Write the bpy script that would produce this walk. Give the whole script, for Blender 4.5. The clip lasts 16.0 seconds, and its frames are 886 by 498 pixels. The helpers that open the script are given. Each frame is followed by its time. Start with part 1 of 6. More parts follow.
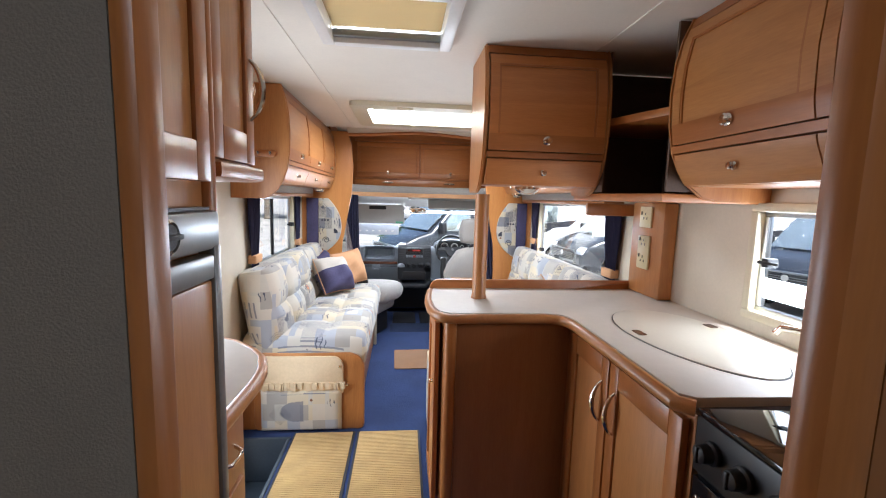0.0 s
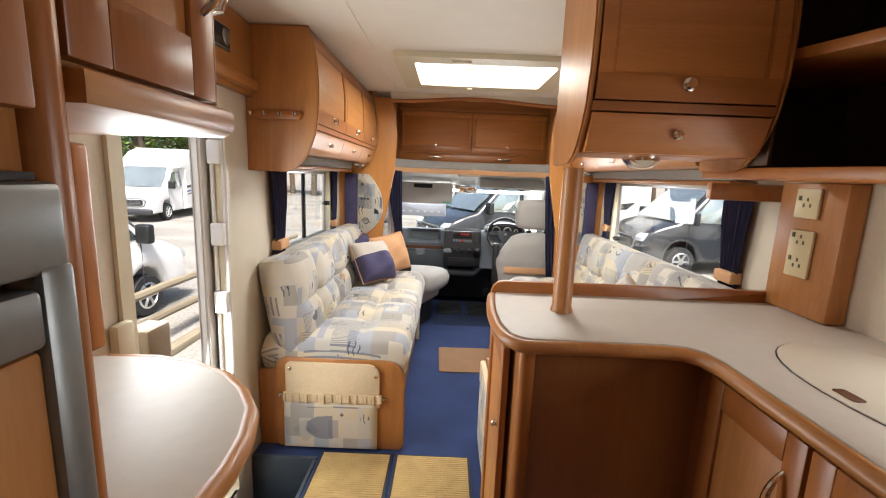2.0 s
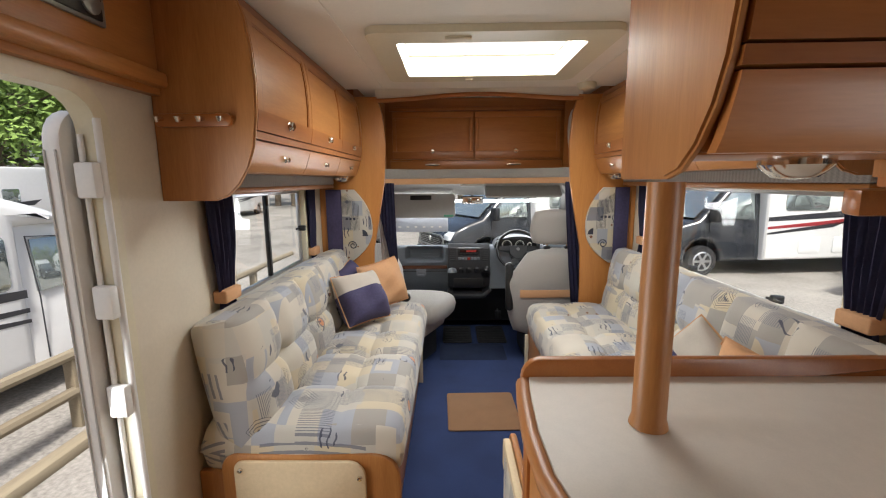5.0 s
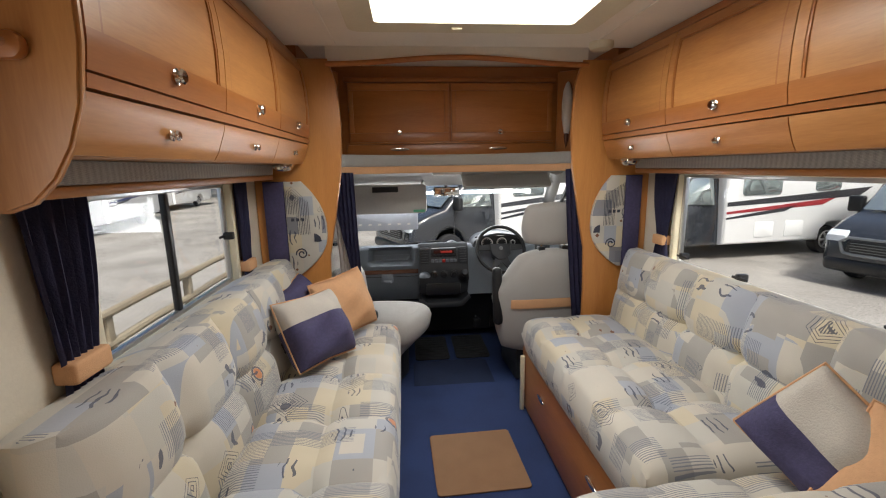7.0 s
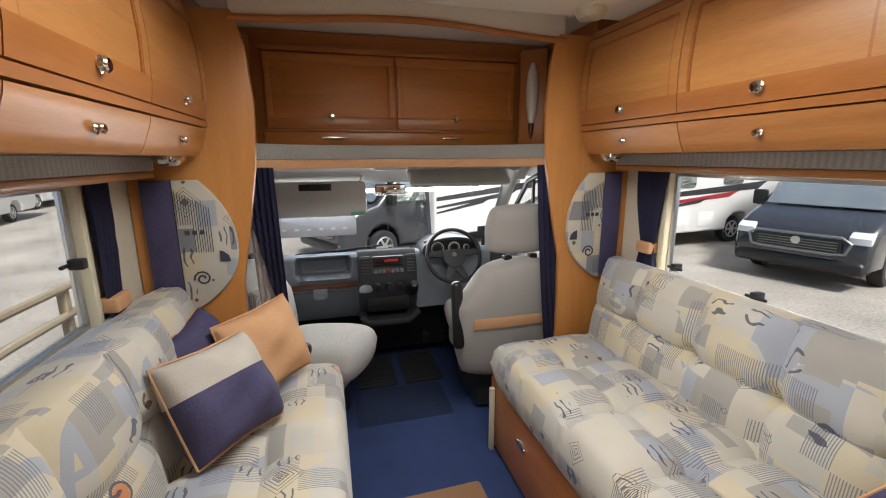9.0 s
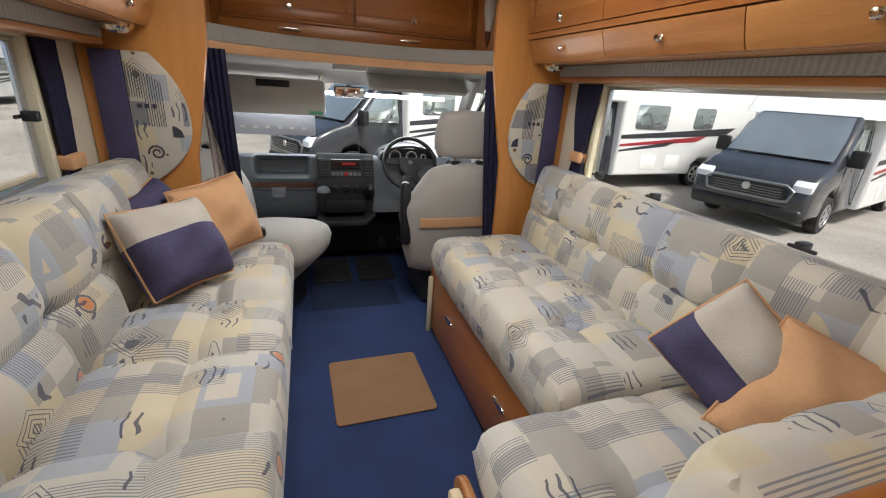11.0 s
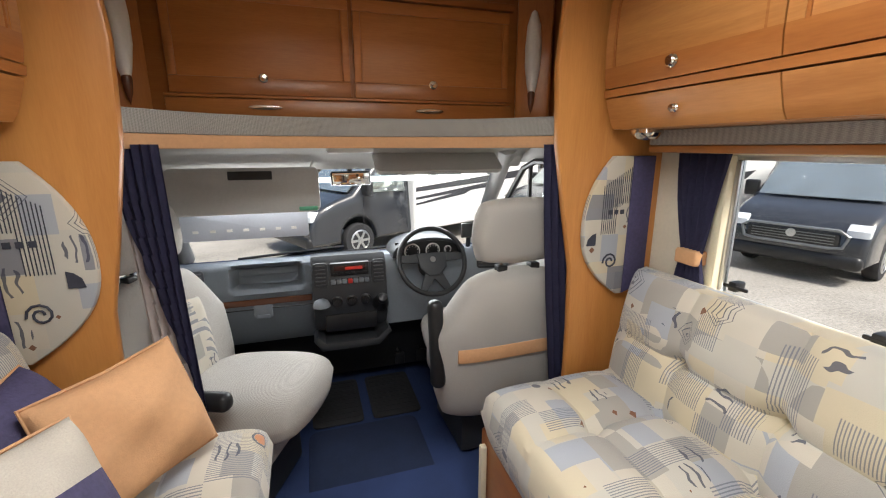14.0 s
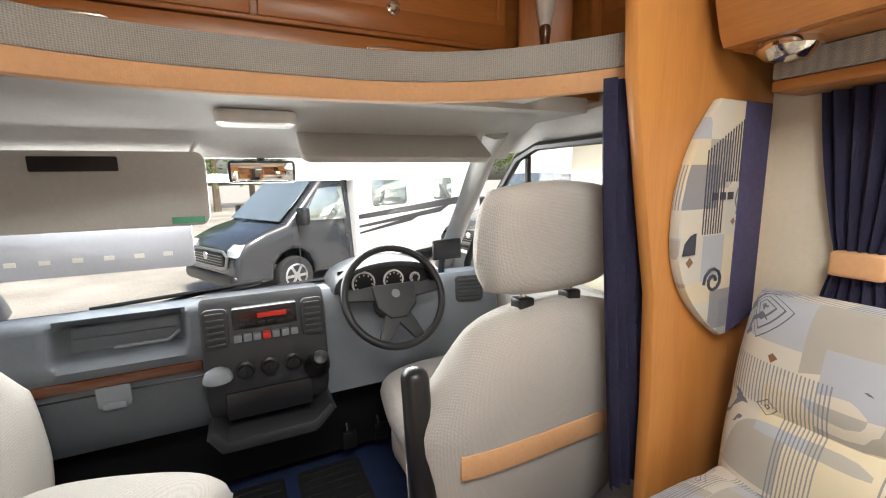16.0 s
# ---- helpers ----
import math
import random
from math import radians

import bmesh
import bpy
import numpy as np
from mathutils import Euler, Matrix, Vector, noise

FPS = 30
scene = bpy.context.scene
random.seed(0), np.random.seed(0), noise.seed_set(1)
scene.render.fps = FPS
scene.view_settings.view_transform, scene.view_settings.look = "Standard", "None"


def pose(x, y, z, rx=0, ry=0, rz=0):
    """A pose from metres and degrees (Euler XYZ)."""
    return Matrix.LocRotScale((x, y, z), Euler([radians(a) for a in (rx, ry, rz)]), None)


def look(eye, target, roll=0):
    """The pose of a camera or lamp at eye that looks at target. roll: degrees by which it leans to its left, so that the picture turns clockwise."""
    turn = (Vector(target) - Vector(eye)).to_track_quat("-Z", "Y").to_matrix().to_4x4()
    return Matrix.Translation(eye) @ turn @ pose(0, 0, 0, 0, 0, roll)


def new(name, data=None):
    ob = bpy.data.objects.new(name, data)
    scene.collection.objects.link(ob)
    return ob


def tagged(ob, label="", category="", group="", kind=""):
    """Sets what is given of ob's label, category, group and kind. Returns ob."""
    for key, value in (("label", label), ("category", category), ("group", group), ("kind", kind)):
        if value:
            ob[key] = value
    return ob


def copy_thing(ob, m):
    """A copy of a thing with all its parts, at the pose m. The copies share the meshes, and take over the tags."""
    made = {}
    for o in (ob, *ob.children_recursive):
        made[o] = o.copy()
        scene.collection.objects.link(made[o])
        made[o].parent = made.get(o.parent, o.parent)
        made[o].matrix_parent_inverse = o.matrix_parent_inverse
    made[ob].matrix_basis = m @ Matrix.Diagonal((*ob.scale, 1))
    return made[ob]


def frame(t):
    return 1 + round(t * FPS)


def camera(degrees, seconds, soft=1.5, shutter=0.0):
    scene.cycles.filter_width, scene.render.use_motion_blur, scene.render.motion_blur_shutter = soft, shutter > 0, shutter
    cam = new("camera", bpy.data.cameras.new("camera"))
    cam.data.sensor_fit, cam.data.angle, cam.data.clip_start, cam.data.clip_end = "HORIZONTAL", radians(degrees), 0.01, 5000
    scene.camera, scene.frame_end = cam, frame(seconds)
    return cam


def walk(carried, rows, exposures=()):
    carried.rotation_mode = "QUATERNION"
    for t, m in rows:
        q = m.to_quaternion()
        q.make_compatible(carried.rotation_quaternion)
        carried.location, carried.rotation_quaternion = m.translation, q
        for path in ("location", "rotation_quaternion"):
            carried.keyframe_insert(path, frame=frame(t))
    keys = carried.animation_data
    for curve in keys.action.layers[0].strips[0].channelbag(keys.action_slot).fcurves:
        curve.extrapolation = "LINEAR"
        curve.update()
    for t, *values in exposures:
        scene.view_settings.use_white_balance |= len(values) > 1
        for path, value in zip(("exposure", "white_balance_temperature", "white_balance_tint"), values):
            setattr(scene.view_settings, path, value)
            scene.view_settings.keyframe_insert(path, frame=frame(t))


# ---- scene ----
cam = camera(92.8, 16.0, soft=1.1)
PATH = [
    (0, (0.191, 0.316, 1.386), (0.379, 2.293, 1.149), 1.6),
    (0.5, (0.207, 0.435, 1.39), (0.376, 2.416, 1.175), 2.3),
    (1, (0.233, 0.566, 1.395), (0.325, 2.552, 1.176), 3.0),
    (1.5, (0.201, 0.673, 1.376), (0.204, 2.655, 1.107), 2.7),
    (2, (0.143, 0.82, 1.368), (0.134, 2.791, 1.028), 2.3),
    (2.5, (0.118, 0.907, 1.369), (0.137, 2.876, 1.016), 2.0),
    (3, (0.133, 0.933, 1.39), (0.116, 2.908, 1.073), 1.2),
    (3.5, (0.139, 0.99, 1.4), (0.079, 2.965, 1.093), -0.2),
    (4, (0.135, 1.14, 1.392), (0.051, 3.114, 1.082), -0.5),
    (4.5, (0.156, 1.278, 1.41), (0.082, 3.255, 1.112), -0.3),
    (4.7, (0.16, 1.33, 1.414), (0.099, 3.305, 1.108), -0.3),
    (6.8, (0.036, 1.935, 1.421), (0.194, 3.894, 1.048), -1.5),
    (7, (0.035, 2.013, 1.42), (0.209, 3.969, 1.04), -1.0),
    (7.5, (0.05, 2.154, 1.412), (0.258, 4.1, 1.003), -0.4),
    (8, (0.031, 2.266, 1.409), (0.279, 4.205, 0.984), -0.2),
    (8.5, (-0.007, 2.413, 1.427), (0.334, 4.341, 1.02), -0.6),
    (9, (-0.018, 2.504, 1.435), (0.483, 4.394, 1.013), -0.4),
    (9.2, (-0.007, 2.516, 1.437), (0.559, 4.384, 1.0), -0.1),
    (11.3, (0.071, 2.202, 1.295), (0.652, 3.971, 0.564), 4.6),
    (11.5, (0.046, 2.189, 1.293), (0.578, 3.972, 0.559), 4.4),
    (12, (-0.006, 2.258, 1.291), (0.449, 4.071, 0.582), 3.6),
    (12.5, (-0.04, 2.449, 1.33), (0.385, 4.286, 0.662), 2.2),
    (13, (-0.012, 2.635, 1.363), (0.544, 4.461, 0.768), 0.8),
    (13.5, (0.078, 2.822, 1.376), (0.686, 4.656, 0.86), -0.2),
    (14, (0.156, 3.032, 1.391), (0.737, 4.888, 0.922), -0.1),
    (14.5, (0.203, 3.187, 1.373), (0.8, 5.054, 0.975), -0.4),
    (15, (0.202, 3.448, 1.373), (0.832, 5.327, 1.106), -1.5),
    (15.5, (0.225, 3.647, 1.344), (1.001, 5.462, 1.019), -1.2),
    (16, (0.288, 3.738, 1.207), (1.129, 5.523, 0.88), -1.1),
]
EXPOSURES = [(0.0, 1.0, 5700, 10), (0.5, 1.0, 5350, 10), (1.0, 0.86, 5300, 10), (1.5, 0.84, 6550, 10), (3.5, 0.48, 6600, 10), (4.7, 0.26, 6500, 10), (7.0, 0.0, 6500, 10), (9.0, 0.12, 6500, 10), (11.5, 0.0, 6500, 10), (13.0, 0.12, 6500, 10), (14.5, 0.56, 6650, 10), (15.0, 0.72, 6800, 10), (15.5, 0.86, 6050, 10), (16.0, 0.86, 6800, 10)]
walk(cam, [(t, look(eye, target, roll)) for t, eye, target, roll in PATH], EXPOSURES)

# ---- world and light ----
world = bpy.data.worlds.new("sky")
scene.world = world
world.use_nodes = True
wn = world.node_tree.nodes
sky = wn.new("ShaderNodeTexSky")
sky.sky_type = "NISHITA"
sky.sun_disc = False
sky.sun_elevation, sky.sun_rotation = radians(56), radians(162)
sky.dust_density = 4.0
sky.ozone_density = 0.6
world.node_tree.links.new(sky.outputs[0], wn["Background"].inputs[0])
wn["Background"].inputs[1].default_value = 0.15

sun = new("sun", bpy.data.lights.new("sun", "SUN"))
sun.data.energy, sun.data.angle, sun.data.color = 5.0, radians(10), (1.0, 0.97, 0.92)
sun.matrix_world = look((1.5, -4.5, 7), (0, 0, 0))

# daylight entering by the rooflight over the lounge and the hatch behind the camera
roof_light = new("rooflight_daylight", bpy.data.lights.new("rooflight_daylight", "AREA"))
roof_light.data.shape, roof_light.data.size, roof_light.data.size_y = "RECTANGLE", 0.768, 0.548
roof_light.data.energy, roof_light.data.color = 20, (0.95, 0.98, 1.0)
roof_light.matrix_world = pose(0.325, 3.455, 2.046)


def opening_light(name, at, target, w, h, watts):
    """Sky light standing in a window's opening."""
    o = new(name, bpy.data.lights.new(name, "AREA"))
    o.data.shape, o.data.size, o.data.size_y = "RECTANGLE", w, h
    o.data.energy, o.data.color = watts, (0.95, 0.98, 1.0)
    o.matrix_world = look(at, target)


opening_light("doorway_daylight", (-0.80, 2.24, 0.95), (0.3, 2.0, 0.75), 0.45, 1.2, 9)
opening_light("kitchen_window_daylight", (1.442, 1.39, 1.22), (0.3, 1.39, 1.1), 0.55, 0.30, 2.4)
opening_light("windscreen_daylight", (0.35, 5.42, 1.10), (0.35, 4.6, 0.75), 1.4, 0.30, 15)
hatch_light = new("hatch_daylight", bpy.data.lights.new("hatch_daylight", "AREA"))
hatch_light.data.shape, hatch_light.data.size, hatch_light.data.size_y = "RECTANGLE", 0.38, 0.36
hatch_light.data.energy, hatch_light.data.color = 4.5, (0.95, 0.98, 1.0)
hatch_light.matrix_world = pose(0.12, 1.79, 2.02)
# added fill lamp below the closed washroom ceiling, for an assumed, unseen rooflight
bath_light = new("washroom_fill", bpy.data.lights.new("washroom_fill", "AREA"))
bath_light.data.shape, bath_light.data.size, bath_light.data.size_y = "RECTANGLE", 0.4, 0.4
bath_light.data.energy, bath_light.data.color = 2.2, (0.95, 0.98, 1.0)
bath_light.matrix_world = pose(0.3, -0.25, 1.955)


# ---- materials ----
def material(name, colour, rough=0.5, metal=0.0, var=0.12, scale=9.0, bump=0.0, bump_scale=60.0, coat=0.0, stretch=(1, 1, 1), fine=90.0):
    """Two scales of colour variation and a fine relief."""
    m = bpy.data.materials.new(name)
    m.use_nodes = True
    n, l = m.node_tree.nodes, m.node_tree.links
    b = n["Principled BSDF"]
    b.inputs["Roughness"].default_value, b.inputs["Metallic"].default_value = rough, metal
    b.inputs["Coat Weight"].default_value = coat
    tc, mp = n.new("ShaderNodeTexCoord"), n.new("ShaderNodeMapping")
    mp.inputs["Scale"].default_value = stretch
    l.new(tc.outputs["Object"], mp.inputs["Vector"])
    big, small = n.new("ShaderNodeTexNoise"), n.new("ShaderNodeTexNoise")
    big.inputs["Scale"].default_value, small.inputs["Scale"].default_value = scale, fine
    big.inputs["Detail"].default_value = small.inputs["Detail"].default_value = 4
    for k in (big, small):
        l.new(mp.outputs[0], k.inputs["Vector"])
    add = n.new("ShaderNodeMath")
    add.operation = "ADD"
    l.new(big.outputs["Fac"], add.inputs[0])
    l.new(small.outputs["Fac"], add.inputs[1])
    ramp = n.new("ShaderNodeMapRange")
    ramp.inputs["From Min"].default_value, ramp.inputs["From Max"].default_value = 0.6, 1.4
    ramp.inputs["To Min"].default_value, ramp.inputs["To Max"].default_value = 1 - var, 1 + var
    l.new(add.outputs[0], ramp.inputs[0])
    mul = n.new("ShaderNodeVectorMath")
    mul.operation = "SCALE"
    mul.inputs[0].default_value = colour
    l.new(ramp.outputs[0], mul.inputs["Scale"])
    l.new(mul.outputs[0], b.inputs["Base Color"])
    if bump:
        bn, tn = n.new("ShaderNodeBump"), n.new("ShaderNodeTexNoise")
        tn.inputs["Scale"].default_value = bump_scale
        tn.inputs["Detail"].default_value = 5
        l.new(tc.outputs["Object"], tn.inputs["Vector"])
        bn.inputs["Strength"].default_value, bn.inputs["Distance"].default_value = bump, 0.004
        l.new(tn.outputs["Fac"], bn.inputs["Height"])
        l.new(bn.outputs[0], b.inputs["Normal"])
    return m


def wood(name, light, dark, axis="z", rough=0.40, rings=14.0):
    """Satin-varnished veneer with its grain along one axis."""
    m = bpy.data.materials.new(name)
    m.use_nodes = True
    n, l = m.node_tree.nodes, m.node_tree.links
    b = n["Principled BSDF"]
    b.inputs["Roughness"].default_value = rough
    b.inputs["Coat Weight"].default_value, b.inputs["Coat Roughness"].default_value = 0.15, 0.3
    tc, mp, inf = n.new("ShaderNodeTexCoord"), n.new("ShaderNodeMapping"), n.new("ShaderNodeObjectInfo")
    s = {"x": (0.1, 1, 1), "y": (1, 0.1, 1), "z": (1, 1, 0.1)}[axis]
    mp.inputs["Scale"].default_value = s
    l.new(tc.outputs["Object"], mp.inputs["Vector"])
    off = n.new("ShaderNodeVectorMath")
    off.operation = "SCALE"
    off.inputs[0].default_value = (7.0, 3.0, 5.0)
    l.new(inf.outputs["Random"], off.inputs["Scale"])
    l.new(off.outputs[0], mp.inputs["Location"])
    w, g, f = n.new("ShaderNodeTexNoise"), n.new("ShaderNodeTexNoise"), n.new("ShaderNodeTexNoise")
    w.inputs["Scale"].default_value, w.inputs["Distortion"].default_value = rings, 1.4
    g.inputs["Scale"].default_value = rings * 16
    f.inputs["Scale"].default_value = 2.5
    for k in (w, g, f):
        k.inputs["Detail"].default_value = 3
        l.new(mp.outputs[0], k.inputs["Vector"])
    m1, m2 = n.new("ShaderNodeMath"), n.new("ShaderNodeMath")
    m1.operation = m2.operation = "MULTIPLY_ADD"
    m1.inputs[1].default_value, m2.inputs[1].default_value = 0.35, 0.55
    l.new(g.outputs["Fac"], m1.inputs[0])
    l.new(f.outputs["Fac"], m1.inputs[2])
    l.new(w.outputs["Fac"], m2.inputs[0])
    l.new(m1.outputs[0], m2.inputs[2])
    r = n.new("ShaderNodeValToRGB")
    r.color_ramp.elements[0].position, r.color_ramp.elements[1].position = 0.68, 1.22
    r.color_ramp.elements[0].color, r.color_ramp.elements[1].color = (*dark, 1), (*light, 1)
    mr = n.new("ShaderNodeMapRange")
    mr.inputs["From Min"].default_value, mr.inputs["From Max"].default_value = 0.6, 1.3
    l.new(m2.outputs[0], mr.inputs[0])
    r.color_ramp.elements[0].position, r.color_ramp.elements[1].position = 0.1, 0.9
    l.new(mr.outputs[0], r.inputs[0])
    l.new(r.outputs[0], b.inputs["Base Color"])
    bn = n.new("ShaderNodeBump")
    bn.inputs["Strength"].default_value, bn.inputs["Distance"].default_value = 0.12, 0.001
    l.new(g.outputs["Fac"], bn.inputs["Height"])
    l.new(bn.outputs[0], b.inputs["Normal"])
    return m


def patchwork(name, weave=True):
    """Upholstery: overlapping cream, blue-grey and pale grey patches, striped areas, ink scribbles and rust ovals."""
    m = bpy.data.materials.new(name)
    m.use_nodes = True
    n, l = m.node_tree.nodes, m.node_tree.links
    b = n["Principled BSDF"]
    b.inputs["Roughness"].default_value = 0.85
    b.inputs["Sheen Weight"].default_value = 0.25
    tc, inf = n.new("ShaderNodeTexCoord"), n.new("ShaderNodeObjectInfo")
    shift = n.new("ShaderNodeVectorMath")
    shift.operation = "MULTIPLY_ADD"
    shift.inputs[1].default_value = (0, 0, 0)
    comb = n.new("ShaderNodeCombineXYZ")
    for k in range(3):
        l.new(inf.outputs["Random"], comb.inputs[k])
    sc = n.new("ShaderNodeVectorMath")
    sc.operation = "MULTIPLY_ADD"
    sc.inputs[1].default_value = (3.1, 5.3, 2.2)
    l.new(comb.outputs[0], sc.inputs[0])
    l.new(tc.outputs["Object"], sc.inputs[2])
    P = sc.outputs[0]

    def voro(scale, metric, off):
        mp = n.new("ShaderNodeMapping")
        mp.inputs["Location"].default_value = (off, off * 0.7, off * 1.3)
        l.new(P, mp.inputs["Vector"])
        v = n.new("ShaderNodeTexVoronoi")
        v.distance = metric
        v.inputs["Scale"].default_value = scale
        v.inputs["Randomness"].default_value = 0.8
        l.new(mp.outputs[0], v.inputs["Vector"])
        return v

    def math(op, a, bb, clamp=False):
        k = n.new("ShaderNodeMath")
        k.operation, k.use_clamp = op, clamp
        for i, q in enumerate((a, bb)):
            if isinstance(q, (int, float)):
                k.inputs[i].default_value = q
            else:
                l.new(q, k.inputs[i])
        return k.outputs[0]

    def mix(f, a, bb):
        k = n.new("ShaderNodeMix")
        k.data_type = "RGBA"
        l.new(f, k.inputs["Factor"])
        for s_, q in (("A", a), ("B", bb)):
            sock = [z for z in k.inputs if z.name == s_ and z.type == "RGBA"][0]
            if isinstance(q, tuple):
                sock.default_value = (*q, 1)
            else:
                l.new(q, sock)
        return [z for z in k.outputs if z.type == "RGBA"][0]

    def cells(scale, off):
        """A random colour for each upright cell of a lattice."""
        mp = n.new("ShaderNodeMapping")
        mp.inputs["Location"].default_value = (off, off * 0.7, off * 1.3)
        mp.inputs["Scale"].default_value = scale
        l.new(P, mp.inputs["Vector"])
        fl, wn_ = n.new("ShaderNodeVectorMath"), n.new("ShaderNodeTexWhiteNoise")
        fl.operation = "FLOOR"
        l.new(mp.outputs[0], fl.inputs[0])
        l.new(fl.outputs[0], wn_.inputs["Vector"])
        q = n.new("ShaderNodeSeparateColor")
        l.new(wn_.outputs["Color"], q.inputs[0])
        return q

    def tones(fac):
        ramp = n.new("ShaderNodeValToRGB")
        ramp.color_ramp.interpolation = "CONSTANT"
        cols = [(0.0, (0.52, 0.49, 0.42)), (0.24, (0.58, 0.50, 0.35)), (0.44, (0.37, 0.385, 0.42)), (0.56, (0.56, 0.51, 0.42)), (0.78, (0.36, 0.335, 0.295))]
        e = ramp.color_ramp.elements
        e[0].position, e[0].color = 0.0, (*cols[0][1], 1)
        e[1].position, e[1].color = cols[1][0], (*cols[1][1], 1)
        for p_, c_ in cols[2:]:
            e.new(p_).color = (*c_, 1)
        l.new(fac, ramp.inputs[0])
        return ramp.outputs[0]

    ca, cb, cc = cells((8.5, 7.2, 7.0), 0.3), cells((14.0, 11.0, 10.0), 2.7), cells((8.0, 13.0, 11.0), 6.1)
    col = tones(ca.outputs[0])
    col = mix(math("GREATER_THAN", cb.outputs[1], 0.62), col, tones(cb.outputs[0]))
    wv = n.new("ShaderNodeTexWave")
    wv.bands_direction = "Y"
    wv.inputs["Scale"].default_value, wv.inputs["Distortion"].default_value = 46.0, 0.4
    l.new(P, wv.inputs["Vector"])
    wz = n.new("ShaderNodeTexWave")
    wz.bands_direction = "Z"
    wz.inputs["Scale"].default_value = 30.0
    l.new(P, wz.inputs["Vector"])
    lines = math("MAXIMUM", math("GREATER_THAN", wv.outputs["Fac"], 0.66), 0)
    stripe = math("MULTIPLY", lines, math("GREATER_THAN", cc.outputs[1], 0.74))
    col = mix(math("MULTIPLY", stripe, 0.8), col, (0.15, 0.16, 0.20))
    # rust ovals ringed in ink
    vb = voro(5.2, "EUCLIDEAN", 3.3)
    sb = n.new("ShaderNodeSeparateColor")
    l.new(vb.outputs["Color"], sb.inputs[0])
    d = vb.outputs["Distance"]
    some = math("GREATER_THAN", sb.outputs[0], 0.80)
    col = mix(math("MULTIPLY", math("LESS_THAN", d, 0.12), some), col, (0.56, 0.22, 0.09))
    ring = math("MULTIPLY", math("LESS_THAN", math("ABSOLUTE", math("SUBTRACT", d, 0.145), 0), 0.018), some)
    # calligraphic strokes inside sparse discs
    vc = voro(6.6, "EUCLIDEAN", 9.1)
    sd = n.new("ShaderNodeSeparateColor")
    l.new(vc.outputs["Color"], sd.inputs[0])
    wc = n.new("ShaderNodeTexWave")
    wc.inputs["Scale"].default_value, wc.inputs["Distortion"].default_value, wc.inputs["Detail Scale"].default_value = 13.0, 5.0, 1.6
    wc.inputs["Detail"].default_value = 1.0
    l.new(P, wc.inputs["Vector"])
    scr = math("MULTIPLY", math("LESS_THAN", vc.outputs["Distance"], 0.26), math("GREATER_THAN", sd.outputs[1], 0.22))
    scr = math("MULTIPLY", scr, math("GREATER_THAN", wc.outputs["Fac"], 0.85))
    # nested diamonds with a hatched heart
    vd = voro(4.6, "MANHATTAN", 5.7)
    se = n.new("ShaderNodeSeparateColor")
    l.new(vd.outputs["Color"], se.inputs[0])
    dd = vd.outputs["Distance"]
    rings = math("LESS_THAN", math("FRACT", math("MULTIPLY", dd, 15.0), 0), 0.24)
    dia = math("MULTIPLY", math("LESS_THAN", dd, 0.345), math("GREATER_THAN", se.outputs[0], 0.45))
    dia = math("MULTIPLY", dia, math("MAXIMUM", rings, math("MULTIPLY", math("LESS_THAN", dd, 0.16), math("GREATER_THAN", wv.outputs["Fac"], 0.6))))
    scr = math("MAXIMUM", scr, dia)
    # pairs of small brown lozenges
    ve = voro(13.0, "MANHATTAN", 1.9)
    sf = n.new("ShaderNodeSeparateColor")
    l.new(ve.outputs["Color"], sf.inputs[0])
    loz = math("MULTIPLY", math("LESS_THAN", ve.outputs["Distance"], 0.22), math("GREATER_THAN", sf.outputs[2], 0.90))
    col = mix(loz, col, (0.20, 0.085, 0.04))
    ink = math("MAXIMUM", ring, scr)
    col = mix(math("MULTIPLY", ink, 0.85), col, (0.05, 0.055, 0.09))
    # weave and faint soiling
    tn = n.new("ShaderNodeTexNoise")
    tn.inputs["Scale"].default_value, tn.inputs["Detail"].default_value = 5.0, 5.0
    l.new(P, tn.inputs["Vector"])
    mr = n.new("ShaderNodeMapRange")
    mr.inputs["To Min"].default_value, mr.inputs["To Max"].default_value = 0.86, 1.12
    l.new(tn.outputs["Fac"], mr.inputs[0])
    vm = n.new("ShaderNodeVectorMath")
    vm.operation = "SCALE"
    l.new(col, vm.inputs[0])
    l.new(mr.outputs[0], vm.inputs["Scale"])
    l.new(vm.outputs[0], b.inputs["Base Color"])
    bn, ws = n.new("ShaderNodeBump"), n.new("ShaderNodeTexNoise")
    ws.inputs["Scale"].default_value = 420.0
    l.new(P, ws.inputs["Vector"])
    bn.inputs["Strength"].default_value, bn.inputs["Distance"].default_value = 0.35, 0.002
    l.new(ws.outputs["Fac"], bn.inputs["Height"])
    l.new(bn.outputs[0], b.inputs["Normal"])
    return m


